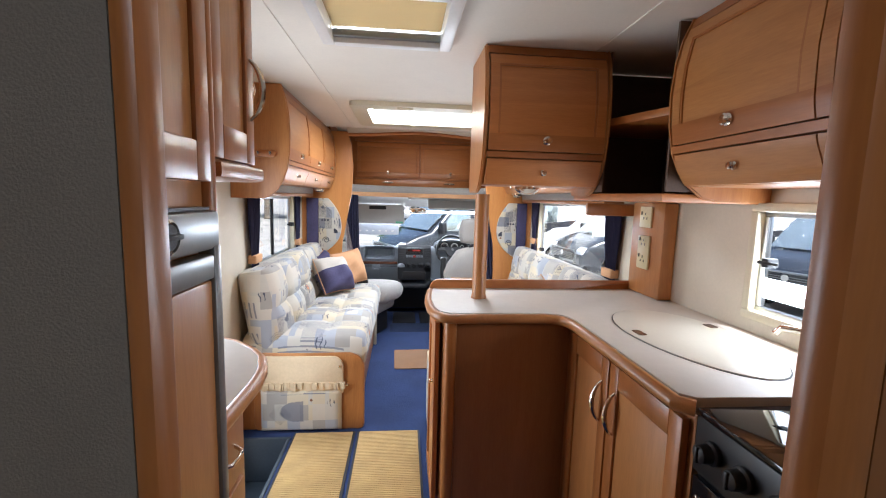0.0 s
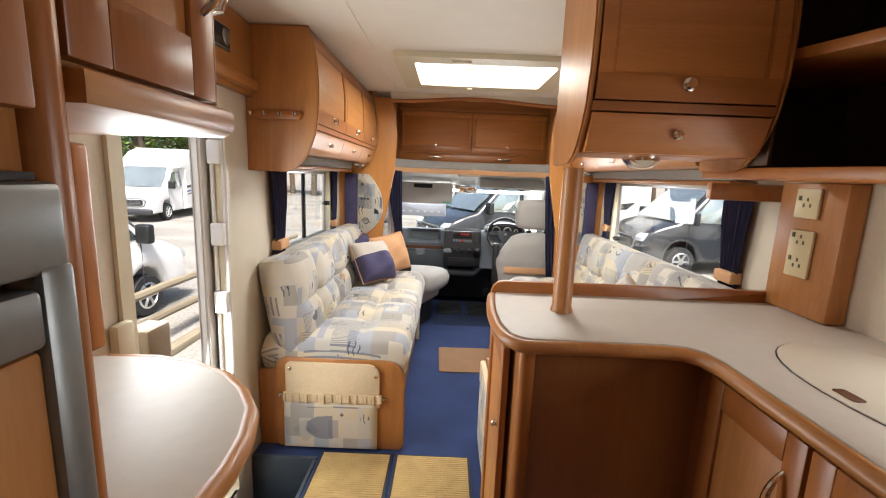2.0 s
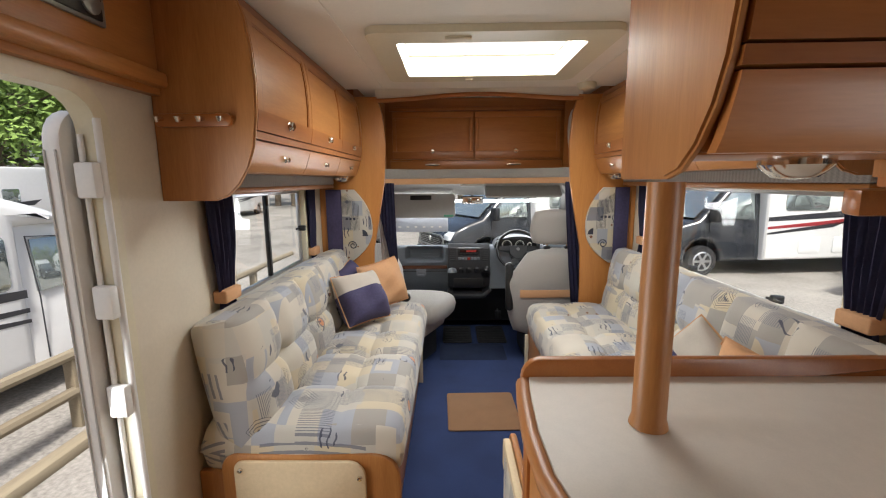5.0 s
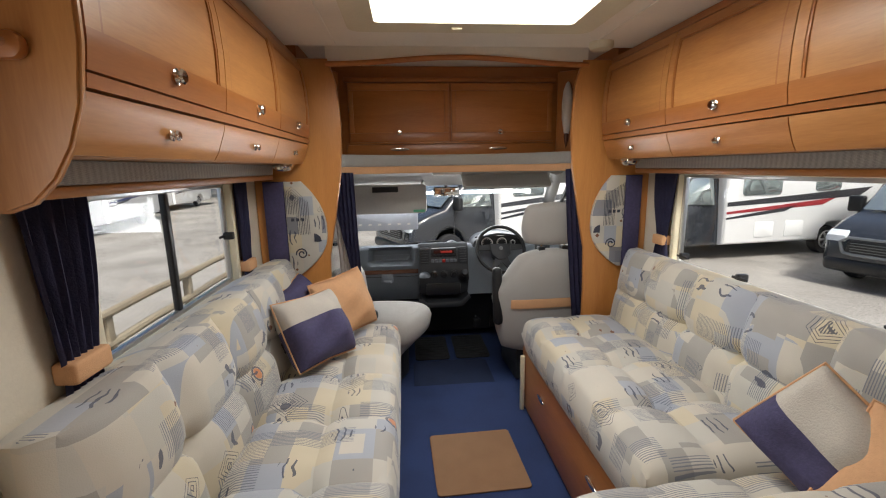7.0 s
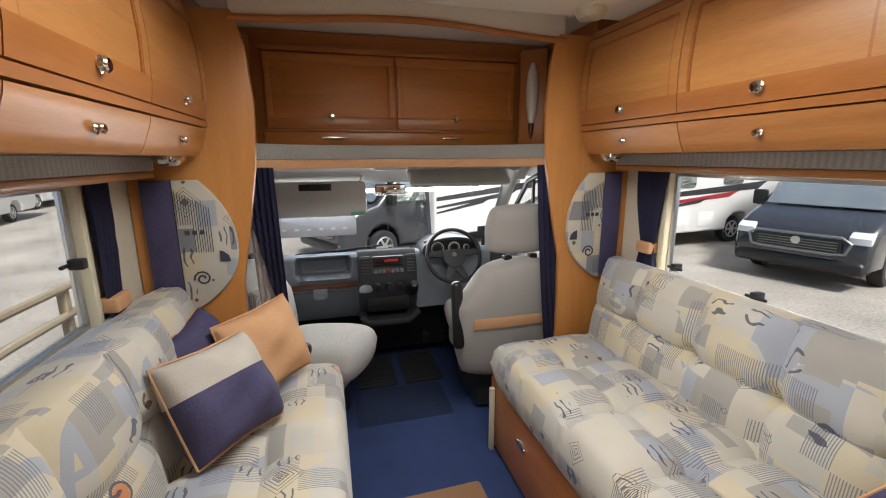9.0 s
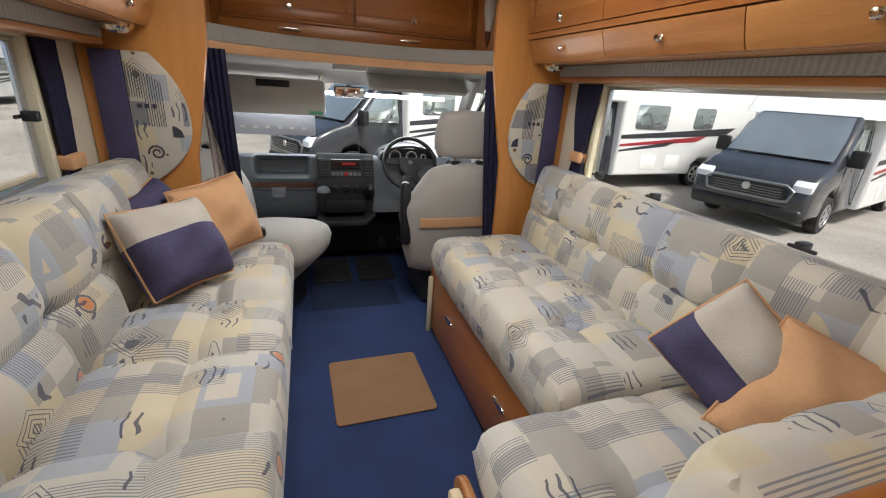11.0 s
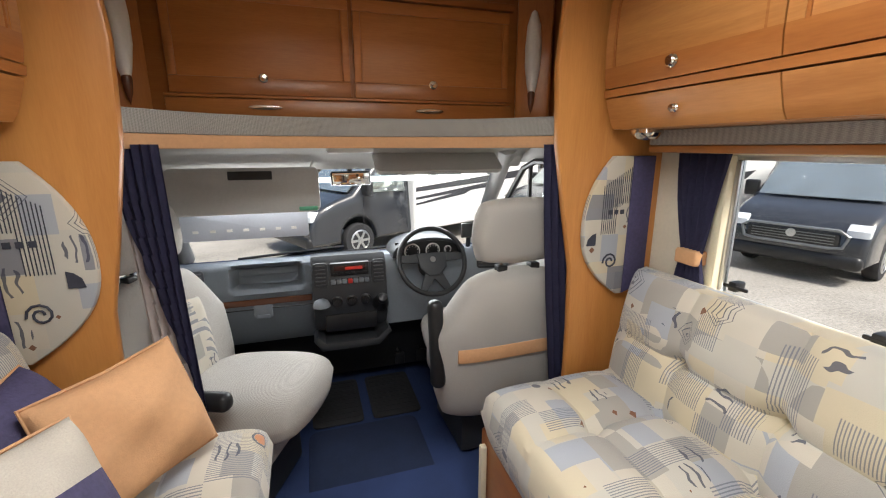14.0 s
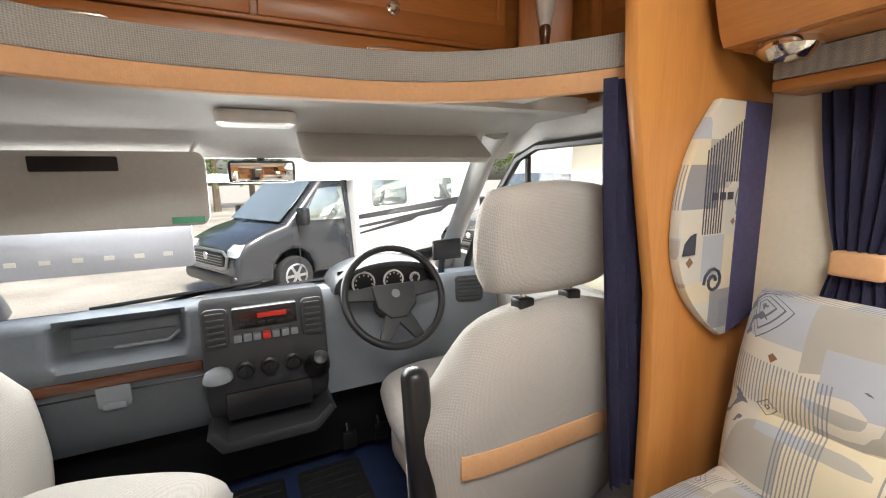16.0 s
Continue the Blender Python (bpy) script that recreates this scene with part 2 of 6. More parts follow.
def tweed(name, light, dark, count):
    """Flecked woven cloth: crossing yarns of two tones, broken up by noise."""
    m = bpy.data.materials.new(name)
    m.use_nodes = True
    n, l = m.node_tree.nodes, m.node_tree.links
    b = n["Principled BSDF"]
    b.inputs["Roughness"].default_value = 0.92
    b.inputs["Sheen Weight"].default_value = 0.2
    tc = n.new("ShaderNodeTexCoord")
    total = None
    for way in ((1.0, 0.0, 1.0), (-1.0, 0.4, 1.0)):
        d = n.new("ShaderNodeVectorMath")
        d.operation = "DOT_PRODUCT"
        d.inputs[1].default_value = [k * count * 2 * math.pi / 1.4 for k in way]
        l.new(tc.outputs["Object"], d.inputs[0])
        sn = n.new("ShaderNodeMath")
        sn.operation = "SINE"
        l.new(d.outputs["Value"], sn.inputs[0])
        if total is None:
            total = sn.outputs[0]
        else:
            mu = n.new("ShaderNodeMath")
            mu.operation = "MULTIPLY"
            l.new(total, mu.inputs[0])
            l.new(sn.outputs[0], mu.inputs[1])
            total = mu.outputs[0]
    ns, soil = n.new("ShaderNodeTexNoise"), n.new("ShaderNodeTexNoise")
    ns.inputs["Scale"].default_value, soil.inputs["Scale"].default_value = count * 3, 6.0
    ad, ad2 = n.new("ShaderNodeMath"), n.new("ShaderNodeMath")
    ad.operation = ad2.operation = "MULTIPLY_ADD"
    ad.inputs[1].default_value, ad2.inputs[1].default_value = 3.2, 0.9
    for k in (ns, soil):
        l.new(tc.outputs["Object"], k.inputs["Vector"])
    l.new(ns.outputs["Fac"], ad.inputs[0])
    l.new(total, ad.inputs[2])
    l.new(soil.outputs["Fac"], ad2.inputs[0])
    l.new(ad.outputs[0], ad2.inputs[2])
    mr, rp = n.new("ShaderNodeMapRange"), n.new("ShaderNodeValToRGB")
    mr.inputs["From Min"].default_value, mr.inputs["From Max"].default_value = 0.8, 3.2
    l.new(ad2.outputs[0], mr.inputs[0])
    rp.color_ramp.elements[0].color, rp.color_ramp.elements[1].color = (*dark, 1), (*light, 1)
    l.new(mr.outputs[0], rp.inputs[0])
    l.new(rp.outputs[0], b.inputs["Base Color"])
    bn = n.new("ShaderNodeBump")
    bn.inputs["Strength"].default_value, bn.inputs["Distance"].default_value = 0.4, 0.002
    l.new(ad.outputs[0], bn.inputs["Height"])
    l.new(bn.outputs[0], b.inputs["Normal"])
    return m


def glass_pane(name, tint=(0.96, 0.98, 0.97), rough=0.0):
    m = bpy.data.materials.new(name)
    m.use_nodes = True
    b = m.node_tree.nodes["Principled BSDF"]
    b.inputs["Base Color"].default_value = (*tint, 1)
    b.inputs["Transmission Weight"].default_value = 1.0
    b.inputs["Roughness"].default_value = rough
    b.inputs["IOR"].default_value = 1.2
    return m


W = wood("honey_veneer", (0.53, 0.24, 0.072), (0.33, 0.122, 0.030))
WY = wood("honey_veneer_lengthways", (0.53, 0.24, 0.072), (0.33, 0.122, 0.030), "y")
WX = wood("honey_veneer_crossways", (0.57, 0.225, 0.06), (0.38, 0.125, 0.027), "x")
WD = wood("door_frame_wood", (0.42, 0.155, 0.038), (0.27, 0.085, 0.018), "y", 0.34)
WDX = wood("door_frame_wood_crossways", (0.44, 0.165, 0.042), (0.29, 0.092, 0.02), "x", 0.34)
WDZ = wood("door_frame_wood_upright", (0.42, 0.155, 0.038), (0.27, 0.085, 0.018), "z", 0.34)
# darker copy of the honey veneer: the kitchen panels' shade put into the colour
WK = wood("shaded_panel_wood", (0.36, 0.15, 0.05), (0.25, 0.09, 0.025), "z", 0.35)
WP = wood("pale_pillar_wood", (0.60, 0.27, 0.075), (0.45, 0.175, 0.043), "z", 0.35)
TOP = material("pale_laminate", (0.58, 0.53, 0.46), 0.48, var=0.05, scale=30, fine=300)
LID = material("cream_sink_lid", (0.66, 0.61, 0.50), 0.3, var=0.03)
VINYL = material("cream_wallboard", (0.66, 0.59, 0.47), 0.6, var=0.05, bump=0.15, bump_scale=200)
CEIL = material("cream_ceiling_board", (0.80, 0.75, 0.66), 0.6, var=0.03, bump=0.08, bump_scale=150)
WEAVE = material("grey_beige_textured_wallboard", (0.22, 0.185, 0.15), 0.8, var=0.12, fine=400, bump=0.4, bump_scale=500)
CARPET = material("navy_carpet", (0.022, 0.042, 0.125), 0.95, var=0.3, scale=5, bump=0.9, bump_scale=420, fine=300)
RUBBER = material("black_rubber", (0.02, 0.02, 0.022), 0.7, var=0.2, bump=0.3)
COIR = material("straw_mat_weave", (0.52, 0.35, 0.14), 0.9, var=0.25, fine=260, bump=0.8, bump_scale=260)
BROWN = material("tan_floor_patch", (0.27, 0.145, 0.07), 0.85, var=0.12, fine=250, bump=0.4, bump_scale=260)
PATCH = patchwork("patchwork_upholstery")
GREYF = tweed("oatmeal_seat_tweed", (0.50, 0.475, 0.435), (0.38, 0.355, 0.325), 230.0)
NAVYF = material("navy_curtain_fabric", (0.048, 0.046, 0.100), 0.85, var=0.2, bump=0.3, bump_scale=200)
PURPLE = material("dusky_navy_velvet", (0.060, 0.052, 0.115), 0.8, var=0.25, bump=0.4, bump_scale=160)
ORANGE = material("apricot_fabric", (0.60, 0.33, 0.165), 0.85, var=0.08, bump=0.3, bump_scale=300)
CREAMF = material("cream_pocket_fabric", (0.66, 0.52, 0.33), 0.85, var=0.08, bump=0.3, bump_scale=300)
PALEF = material("oatmeal_cushion_fabric", (0.50, 0.45, 0.38), 0.9, var=0.12, fine=300, bump=0.5, bump_scale=260)
LINING = material("pale_curtain_lining", (0.62, 0.55, 0.52), 0.85, var=0.06)
STRIPED = tweed("grey_tweed_valance", (0.43, 0.41, 0.37), (0.24, 0.23, 0.215), 170.0)
DASH = material("blue_grey_dash_plastic", (0.20, 0.222, 0.25), 0.55, var=0.06, bump=0.3, bump_scale=500)
DASHD = material("charcoal_plastic", (0.030, 0.032, 0.036), 0.5, var=0.12, bump=0.2, bump_scale=400)
BLACK = material("black_plastic", (0.012, 0.012, 0.013), 0.38, var=0.2)
GREYP = material("grey_headliner", (0.50, 0.49, 0.47), 0.8, var=0.06, bump=0.2, bump_scale=300)
WHITEP = material("white_plastic", (0.78, 0.77, 0.74), 0.35, var=0.04)
CREAMP = material("cream_plastic", (0.66, 0.60, 0.44), 0.4, var=0.05)
SOCKETP = material("yellowed_socket_plastic", (0.60, 0.50, 0.29), 0.4, var=0.05)
ALU = material("brushed_aluminium", (0.62, 0.63, 0.64), 0.3, 1.0, var=0.08)
CHROME = material("polished_nickel", (0.78, 0.74, 0.68), 0.12, 1.0, var=0.05)
SILVER = material("silver_fridge_trim", (0.24, 0.25, 0.25), 0.35, 0.6, var=0.06)
WALNUT = wood("walnut_dash_strip", (0.13, 0.045, 0.02), (0.05, 0.016, 0.008), "x", 0.2)
GLASS = glass_pane("clear_window_pane")
TINT = glass_pane("smoked_hob_lid", (0.25, 0.25, 0.25))
BLIND = bpy.data.materials.new("tan_pleated_blind")
BLIND.use_nodes = True
bl = BLIND.node_tree
tr, mx = bl.nodes.new("ShaderNodeBsdfTranslucent"), bl.nodes.new("ShaderNodeMixShader")
bl.nodes["Principled BSDF"].inputs["Base Color"].default_value = (0.36, 0.27, 0.14, 1)
tr.inputs[0].default_value = (0.40, 0.34, 0.24, 1)
mx.inputs[0].default_value = 0.5
bl.links.new(bl.nodes["Principled BSDF"].outputs[0], mx.inputs[1])
bl.links.new(tr.outputs[0], mx.inputs[2])
bl.links.new(mx.outputs[0], bl.nodes["Material Output"].inputs[0])
OPAL = bpy.data.materials.new("opal_rooflight_plastic")
OPAL.use_nodes = True
ol = OPAL.node_tree
otr, omx = ol.nodes.new("ShaderNodeBsdfTranslucent"), ol.nodes.new("ShaderNodeMixShader")
ol.nodes["Principled BSDF"].inputs["Base Color"].default_value = (0.85, 0.85, 0.84, 1)
otr.inputs[0].default_value = (0.92, 0.93, 0.93, 1)
omx.inputs[0].default_value = 0.75
ol.links.new(ol.nodes["Principled BSDF"].outputs[0], omx.inputs[1])
ol.links.new(otr.outputs[0], omx.inputs[2])
ol.links.new(omx.outputs[0], ol.nodes["Material Output"].inputs[0])
STRIPE_INK = material("dark_ink_print", (0.05, 0.052, 0.07), 0.85)
FROST = material("frosted_lamp_glass", (0.72, 0.70, 0.66), 0.3, var=0.05)
RED = material("red_plastic", (0.55, 0.03, 0.02), 0.4)


# ---- mesh helpers ----
def base(ob):
    v = Vector((0, 0, 0))
    while ob:
        v += ob.location
        ob = ob.parent
    return v


def thing(name, at, label="", category="", group="", kind=""):
    e = new(name)
    e.empty_display_size = 0.1
    e.location = at
    return tagged(e, label, category, group, kind)


def put(name, bm, mats, parent=None, label="", category="", group="", kind="", smooth=True, local=False):
    """Turns world-placed geometry into an object, or a part of parent; its origin lies at its base."""
    bmesh.ops.recalc_face_normals(bm, faces=bm.faces)
    if parent is not None:
        at = Vector((0, 0, 0)) if local else base(parent)
    elif local:
        at = Vector((0, 0, 0))
    else:
        xs, ys, zs = zip(*[v.co for v in bm.verts])
        at = Vector(((min(xs) + max(xs)) / 2, (min(ys) + max(ys)) / 2, min(zs)))
    bmesh.ops.translate(bm, verts=bm.verts, vec=-at)
    me = bpy.data.meshes.new(name)
    bm.to_mesh(me)
    bm.free()
    for m in mats if isinstance(mats, (list, tuple)) else [mats]:
        me.materials.append(m)
    if smooth:
        me.shade_smooth()
        me.set_sharp_from_angle(angle=radians(38))
    ob = new(name, me)
    if parent is not None:
        ob.parent = parent
    else:
        ob.location = at
    return tagged(ob, label, category, group, kind)


def add_box(bm, lo, hi, bevel=0.0, mi=0, seg=2, m=None):
    g = bmesh.new()
    bmesh.ops.create_cube(g, size=1)
    for v in g.verts:
        v.co = Vector([lo[i] + (v.co[i] + 0.5) * (hi[i] - lo[i]) for i in range(3)])
    if bevel:
        bmesh.ops.bevel(g, geom=g.edges[:], offset=bevel, segments=seg, affect="EDGES", profile=0.5)
    return merge(bm, g, mi, m)


def merge(bm, g, mi=0, m=None):
    if m is not None:
        bmesh.ops.transform(g, matrix=m, verts=g.verts)
    tmp = bpy.data.meshes.new("tmp")
    for f in g.faces:
        f.material_index = mi
    g.to_mesh(tmp)
    g.free()
    bm.from_mesh(tmp)
    bpy.data.meshes.remove(tmp)
    return bm


def add_prism(bm, pts, axis, a, b, bevel=0.0, mi=0, seg=2, m=None):
    """A flat outline drawn in the two other axes (in x, y, z order), pushed from a to b along axis."""
    g = bmesh.new()
    k = "xyz".index(axis)
    o = [i for i in range(3) if i != k]

    def co(p, h):
        c = [0, 0, 0]
        c[o[0]], c[o[1]], c[k] = p[0], p[1], h
        return c

    va = [g.verts.new(co(p, a)) for p in pts]
    vb = [g.verts.new(co(p, b)) for p in pts]
    ends = [g.faces.new(va), g.faces.new(vb[::-1])]
    for i in range(len(pts)):
        j = (i + 1) % len(pts)
        g.faces.new((va[i], vb[i], vb[j], va[j]))
    bmesh.ops.recalc_face_normals(g, faces=g.faces)
    if bevel:
        es = list({e for f in ends for e in f.edges})
        bmesh.ops.bevel(g, geom=es, offset=bevel, segments=seg, affect="EDGES", profile=0.5)
    return merge(bm, g, mi, m)


def add_tube(bm, path, r, n=10, mi=0, m=None, caps=True):
    """A round bar along a path; r is one radius or one for each point."""
    g = bmesh.new()
    pts = [Vector(p) for p in path]
    rings = []
    up = Vector((0, 0, 1))
    for i, p in enumerate(pts):
        d = (pts[min(i + 1, len(pts) - 1)] - pts[max(i - 1, 0)]).normalized()
        if abs(d.dot(up)) > 0.95:
            up = Vector((0, 1, 0)) if abs(d.y) < 0.9 else Vector((1, 0, 0))
        s = d.cross(up).normalized()
        t = s.cross(d).normalized()
        up = t
        rr = r[i] if isinstance(r, (list, tuple)) else r
        rings.append([g.verts.new(p + rr * (math.cos(2 * math.pi * k / n) * s + math.sin(2 * math.pi * k / n) * t)) for k in range(n)])
    for a, b in zip(rings, rings[1:]):
        for k in range(n):
            g.faces.new((a[k], a[(k + 1) % n], b[(k + 1) % n], b[k]))
    if caps:
        g.faces.new(rings[0][::-1])
        g.faces.new(rings[-1])
    return merge(bm, g, mi, m)


def add_lathe(bm, prof, at, axis="z", n=20, mi=0, m=None):
    """(radius, height) turned round an axis through at."""
    g = bmesh.new()
    rot = {"z": Matrix.Identity(3), "x": Matrix(((0, 0, 1), (1, 0, 0), (0, 1, 0))), "y": Matrix(((0, 1, 0), (0, 0, 1), (1, 0, 0)))}[axis]
    rings = []
    for r, h in prof:
        rings.append([g.verts.new(Vector(at) + rot @ Vector((r * math.cos(2 * math.pi * k / n), r * math.sin(2 * math.pi * k / n), h))) for k in range(n)])
    for a, b in zip(rings, rings[1:]):
        for k in range(n):
            g.faces.new((a[k], a[(k + 1) % n], b[(k + 1) % n], b[k]))
    g.faces.new(rings[0][::-1])
    g.faces.new(rings[-1])
    return merge(bm, g, mi, m)


def add_pad(bm, size, tuft=(), depth=0.02, soft=0.35, n=(24, 24), crown=0.02, mi=0, m=None, sag=0.0, plan=0.0):
    """A stuffed pad centred on the origin, plump in z, with pulled-in lines and tufts: tuft = (columns, rows)."""
    sx, sy, sz = [s / 2 for s in size]
    g = bmesh.new()
    nx, ny = n
    p = 2 / soft

    def edge(u):
        return (1 - abs(u) ** p) ** (1 / 2.6)

    def spot(i, j, side):
        u, v = -1 + 2 * i / nx, -1 + 2 * j / ny
        uu, vv = math.sin(u * math.pi / 2) * 0.35 + u * 0.65, math.sin(v * math.pi / 2) * 0.35 + v * 0.65
        h = edge(uu) * edge(vv)
        z = side * sz * h
        if side > 0:
            z += crown * (1 - uu * uu) * (1 - vv * vv)
            if tuft:
                a, b = (uu + 1) / 2 * tuft[0], (vv + 1) / 2 * tuft[1]
                ca, cb = abs(math.sin(math.pi * a)), abs(math.sin(math.pi * b))
                inside = min(1.0, 6 * (1 - abs(uu))) * min(1.0, 6 * (1 - abs(vv)))
                z -= depth * inside * (0.55 * (1 - ca) ** 2 + 0.75 * (1 - cb) ** 3 + 0.9 * math.exp(-14 * (ca * ca + cb * cb)))
            z -= sag * (1 - uu * uu) * (1 - vv * vv)
        ru, rv = 1 - plan + plan * math.sqrt(1 - vv * vv / 2), 1 - plan + plan * math.sqrt(1 - uu * uu / 2)
        return Vector((uu * sx * ru, vv * sy * rv, z))

    grids = {}
    for side in (1, -1):
        for i in range(nx + 1):
            for j in range(ny + 1):
                rim = i in (0, nx) or j in (0, ny)
                if side < 0 and rim:
                    grids[side, i, j] = grids[1, i, j]
                else:
                    c = spot(i, j, side)
                    if rim:
                        c.z = 0
                    grids[side, i, j] = g.verts.new(c)
        for i in range(nx):
            for j in range(ny):
                q = [grids[side, i, j], grids[side, i + 1, j], grids[side, i + 1, j + 1], grids[side, i, j + 1]]
                g.faces.new(q if side > 0 else q[::-1])
    return merge(bm, g, mi, m)


def wall_with_holes(axis, at, thick, u0, u1, z0, z1, holes, mat, name, label):
    """An upright wall in the plane axis = at..at + thick with rectangular holes (u0, u1, z0, z1)."""
    us = sorted({u0, u1, *[h[0] for h in holes], *[h[1] for h in holes]})
    zs = sorted({z0, z1, *[h[2] for h in holes], *[h[3] for h in holes]})
    bm = bmesh.new()
    lo, hi = min(at, at + thick), max(at, at + thick)
    solid = {}
    for i in range(len(us) - 1):
        for j in range(len(zs) - 1):
            cu, cz = (us[i] + us[i + 1]) / 2, (zs[j] + zs[j + 1]) / 2
            solid[i, j] = not any(h[0] < cu < h[1] and h[2] < cz < h[3] for h in holes)

    def pt(u, z, d):
        return (d, u, z) if axis == "x" else (u, d, z)

    for (i, j), s in solid.items():
        if not s:
            continue
        a, b, c, d = us[i], us[i + 1], zs[j], zs[j + 1]
        for dd in (lo, hi):
            bm.faces.new([bm.verts.new(pt(*q, dd)) for q in ((a, c), (b, c), (b, d), (a, d))])
        for di, dj, e in ((-1, 0, ((a, c), (a, d))), (1, 0, ((b, c), (b, d))), (0, -1, ((a, c), (b, c))), (0, 1, ((a, d), (b, d)))):
            if not solid.get((i + di, j + dj), False):
                bm.faces.new([bm.verts.new(pt(*q, dd)) for q, dd in ((e[0], lo), (e[1], lo), (e[1], hi), (e[0], hi))])
    bmesh.ops.remove_doubles(bm, verts=bm.verts, dist=1e-5)
    return put(name, bm, mat, label=label, category="wall", kind="structure", smooth=False)


def slab(name, lo, hi, mat, label, category, bevel=0.0):
    return put(name, add_box(bmesh.new(), lo, hi, bevel), mat, label=label, category=category, kind="structure")


def rounded(u0, v0, u1, v1, r, n=6):
    """Outline of a rectangle with round corners; r is one radius or four (from low-low, anticlockwise)."""
    r = r if isinstance(r, (list, tuple)) else (r,) * 4
    out = []
    for (cu, cv, a0), q in zip(((u0, v0, 180), (u1, v0, 270), (u1, v1, 0), (u0, v1, 90)), r):
        su, sv = (1 if cu == u0 else -1), (1 if cv == v0 else -1)
        for k in range(n + 1):
            a = radians(a0 + 90 * k / n)
            out.append((cu + su * q + q * math.cos(a), cv + sv * q + q * math.sin(a)))
    return out


# ---- shell of the motorhome ----
XL, XR, ZC, YF = -0.75, 1.43, 1.975, 4.36
WIN_L, WIN_R = (3.10, 3.98, 0.92, 1.37), (2.74, 4.05, 0.90, 1.37)
DOOR, KWIN = (1.97, 2.50, -0.30, 1.64), (1.10, 1.68, 1.02, 1.375)
wall_with_holes("x", XL, -0.04, -0.75, 5.0, -0.30, 2.05, [WIN_L, DOOR], VINYL, "wall_left", "cream wallboard side wall with window and doorway")
wall_with_holes("x", XR, 0.04, -0.75, 5.0, -0.30, 2.05, [WIN_R, KWIN], VINYL, "wall_right", "cream wallboard side wall with two windows")
slab("wall_rear", (XL, -0.79, 0), (XR, -0.75, ZC), VINYL, "cream washroom end wall", "wall")
SKYL, HATCH = (-0.06, 0.71, 3.18, 3.73), (-0.08, 0.32, 1.60, 1.98)


def ceiling():
    bm = bmesh.new()
    xs = sorted({XL, XR, SKYL[0], SKYL[1], HATCH[0], HATCH[1]})
    ys = sorted({-0.75, 4.12, SKYL[2], SKYL[3], HATCH[2], HATCH[3]})
    for a, b in zip(xs, xs[1:]):
        for c, d in zip(ys, ys[1:]):
            cx, cy = (a + b) / 2, (c + d) / 2
            if any(h[0] < cx < h[1] and h[2] < cy < h[3] for h in (SKYL, HATCH)):
                continue
            add_box(bm, (a, c, ZC), (b, d, ZC + 0.04))
    # raised joint strips
    add_box(bm, (-0.262, -0.7, ZC - 0.004), (-0.25, 4.1, ZC + 0.001))
    add_box(bm, (0.93, -0.7, ZC - 0.004), (0.942, 4.1, ZC + 0.001))
    return put("ceiling", bm, CEIL, label="cream ceiling boards with slim joint strips", category="ceiling", kind="structure", smooth=False)


ceiling()
slab("ceiling_cab_recess", (XL, 4.12, 2.06), (XR, 5.0, 2.10), CEIL, "pale ceiling of the recess above the cab", "ceiling")
slab("wall_recess_step", (XL, 4.10, ZC + 0.041), (XR, 4.12, 2.10), CEIL, "small step up to the cab recess", "wall")
STEPWELL = (XL, -0.43, 1.98, 2.665)


def floor():
    bm = bmesh.new()
    add_box(bm, (XL, -0.75, -0.04), (XR, STEPWELL[2], 0))
    add_box(bm, (STEPWELL[1], STEPWELL[2], -0.04), (XR, STEPWELL[3], 0))
    add_box(bm, (XL, STEPWELL[3], -0.04), (XR, 4.40, 0))
    add_box(bm, (-0.03, 4.402, -0.05), (0.72, 4.60, -0.006))
    return put("floor", bm, CARPET, label="navy carpeted floor", category="floor", kind="structure", smooth=False)


floor()
bm = bmesh.new()
x0, x1, y0, y1 = STEPWELL[0], STEPWELL[1], STEPWELL[2], STEPWELL[3]
add_box(bm, (x0, y0, -0.29), (x1, y1, -0.26), 0.01)
for lo, hi in (((x0, y0, -0.26), (x1, y0 + 0.02, 0.006)), ((x0, y1 - 0.02, -0.26), (x1, y1, 0.006)), ((x1 - 0.02, y0 + 0.02, -0.26), (x1, y1 - 0.02, 0.006))):
    add_box(bm, lo, hi, 0.008)
put("step_well", bm, material("dark_teal_step_moulding", (0.045, 0.06, 0.075), 0.5, var=0.2), label="dark moulded plastic entrance step well", category="step", kind="structure")


def mat_panel(lo, hi):
    t = thing("doormat", ((lo[0] + hi[0]) / 2, (lo[1] + hi[1]) / 2, 0.0), "straw-coloured ribbed mat with black binding on the floor", "mat", "mats by the entrance")
    put("backing", add_box(bmesh.new(), (*lo, 0.001), (*hi, 0.008), 0.003), RUBBER, t)
    bm = bmesh.new()
    n = 72
    for i in range(n):
        a = lo[1] + 0.012 + (hi[1] - lo[1] - 0.024) * i / n
        b = a + (hi[1] - lo[1] - 0.024) / n * 0.8
        add_box(bm, (lo[0] + 0.012, a, 0.008), (hi[0] - 0.012, b, 0.013), 0.0018, seg=1)
    put("weave", bm, COIR, t)


mat_panel((-0.42, 1.72), (-0.072, 2.70))
mat_panel((-0.058, 1.72), (0.305, 2.70))
put("carpet_patch", add_prism(bmesh.new(), rounded(-0.215, -0.215, 0.215, 0.215, 0.02), "z", 0, 0.007, 0.002, m=pose(0.345, 3.835, 0.001, 0, 0, 1.5)), BROWN, label="square tan carpet offcut on the navy carpet", category="mat")


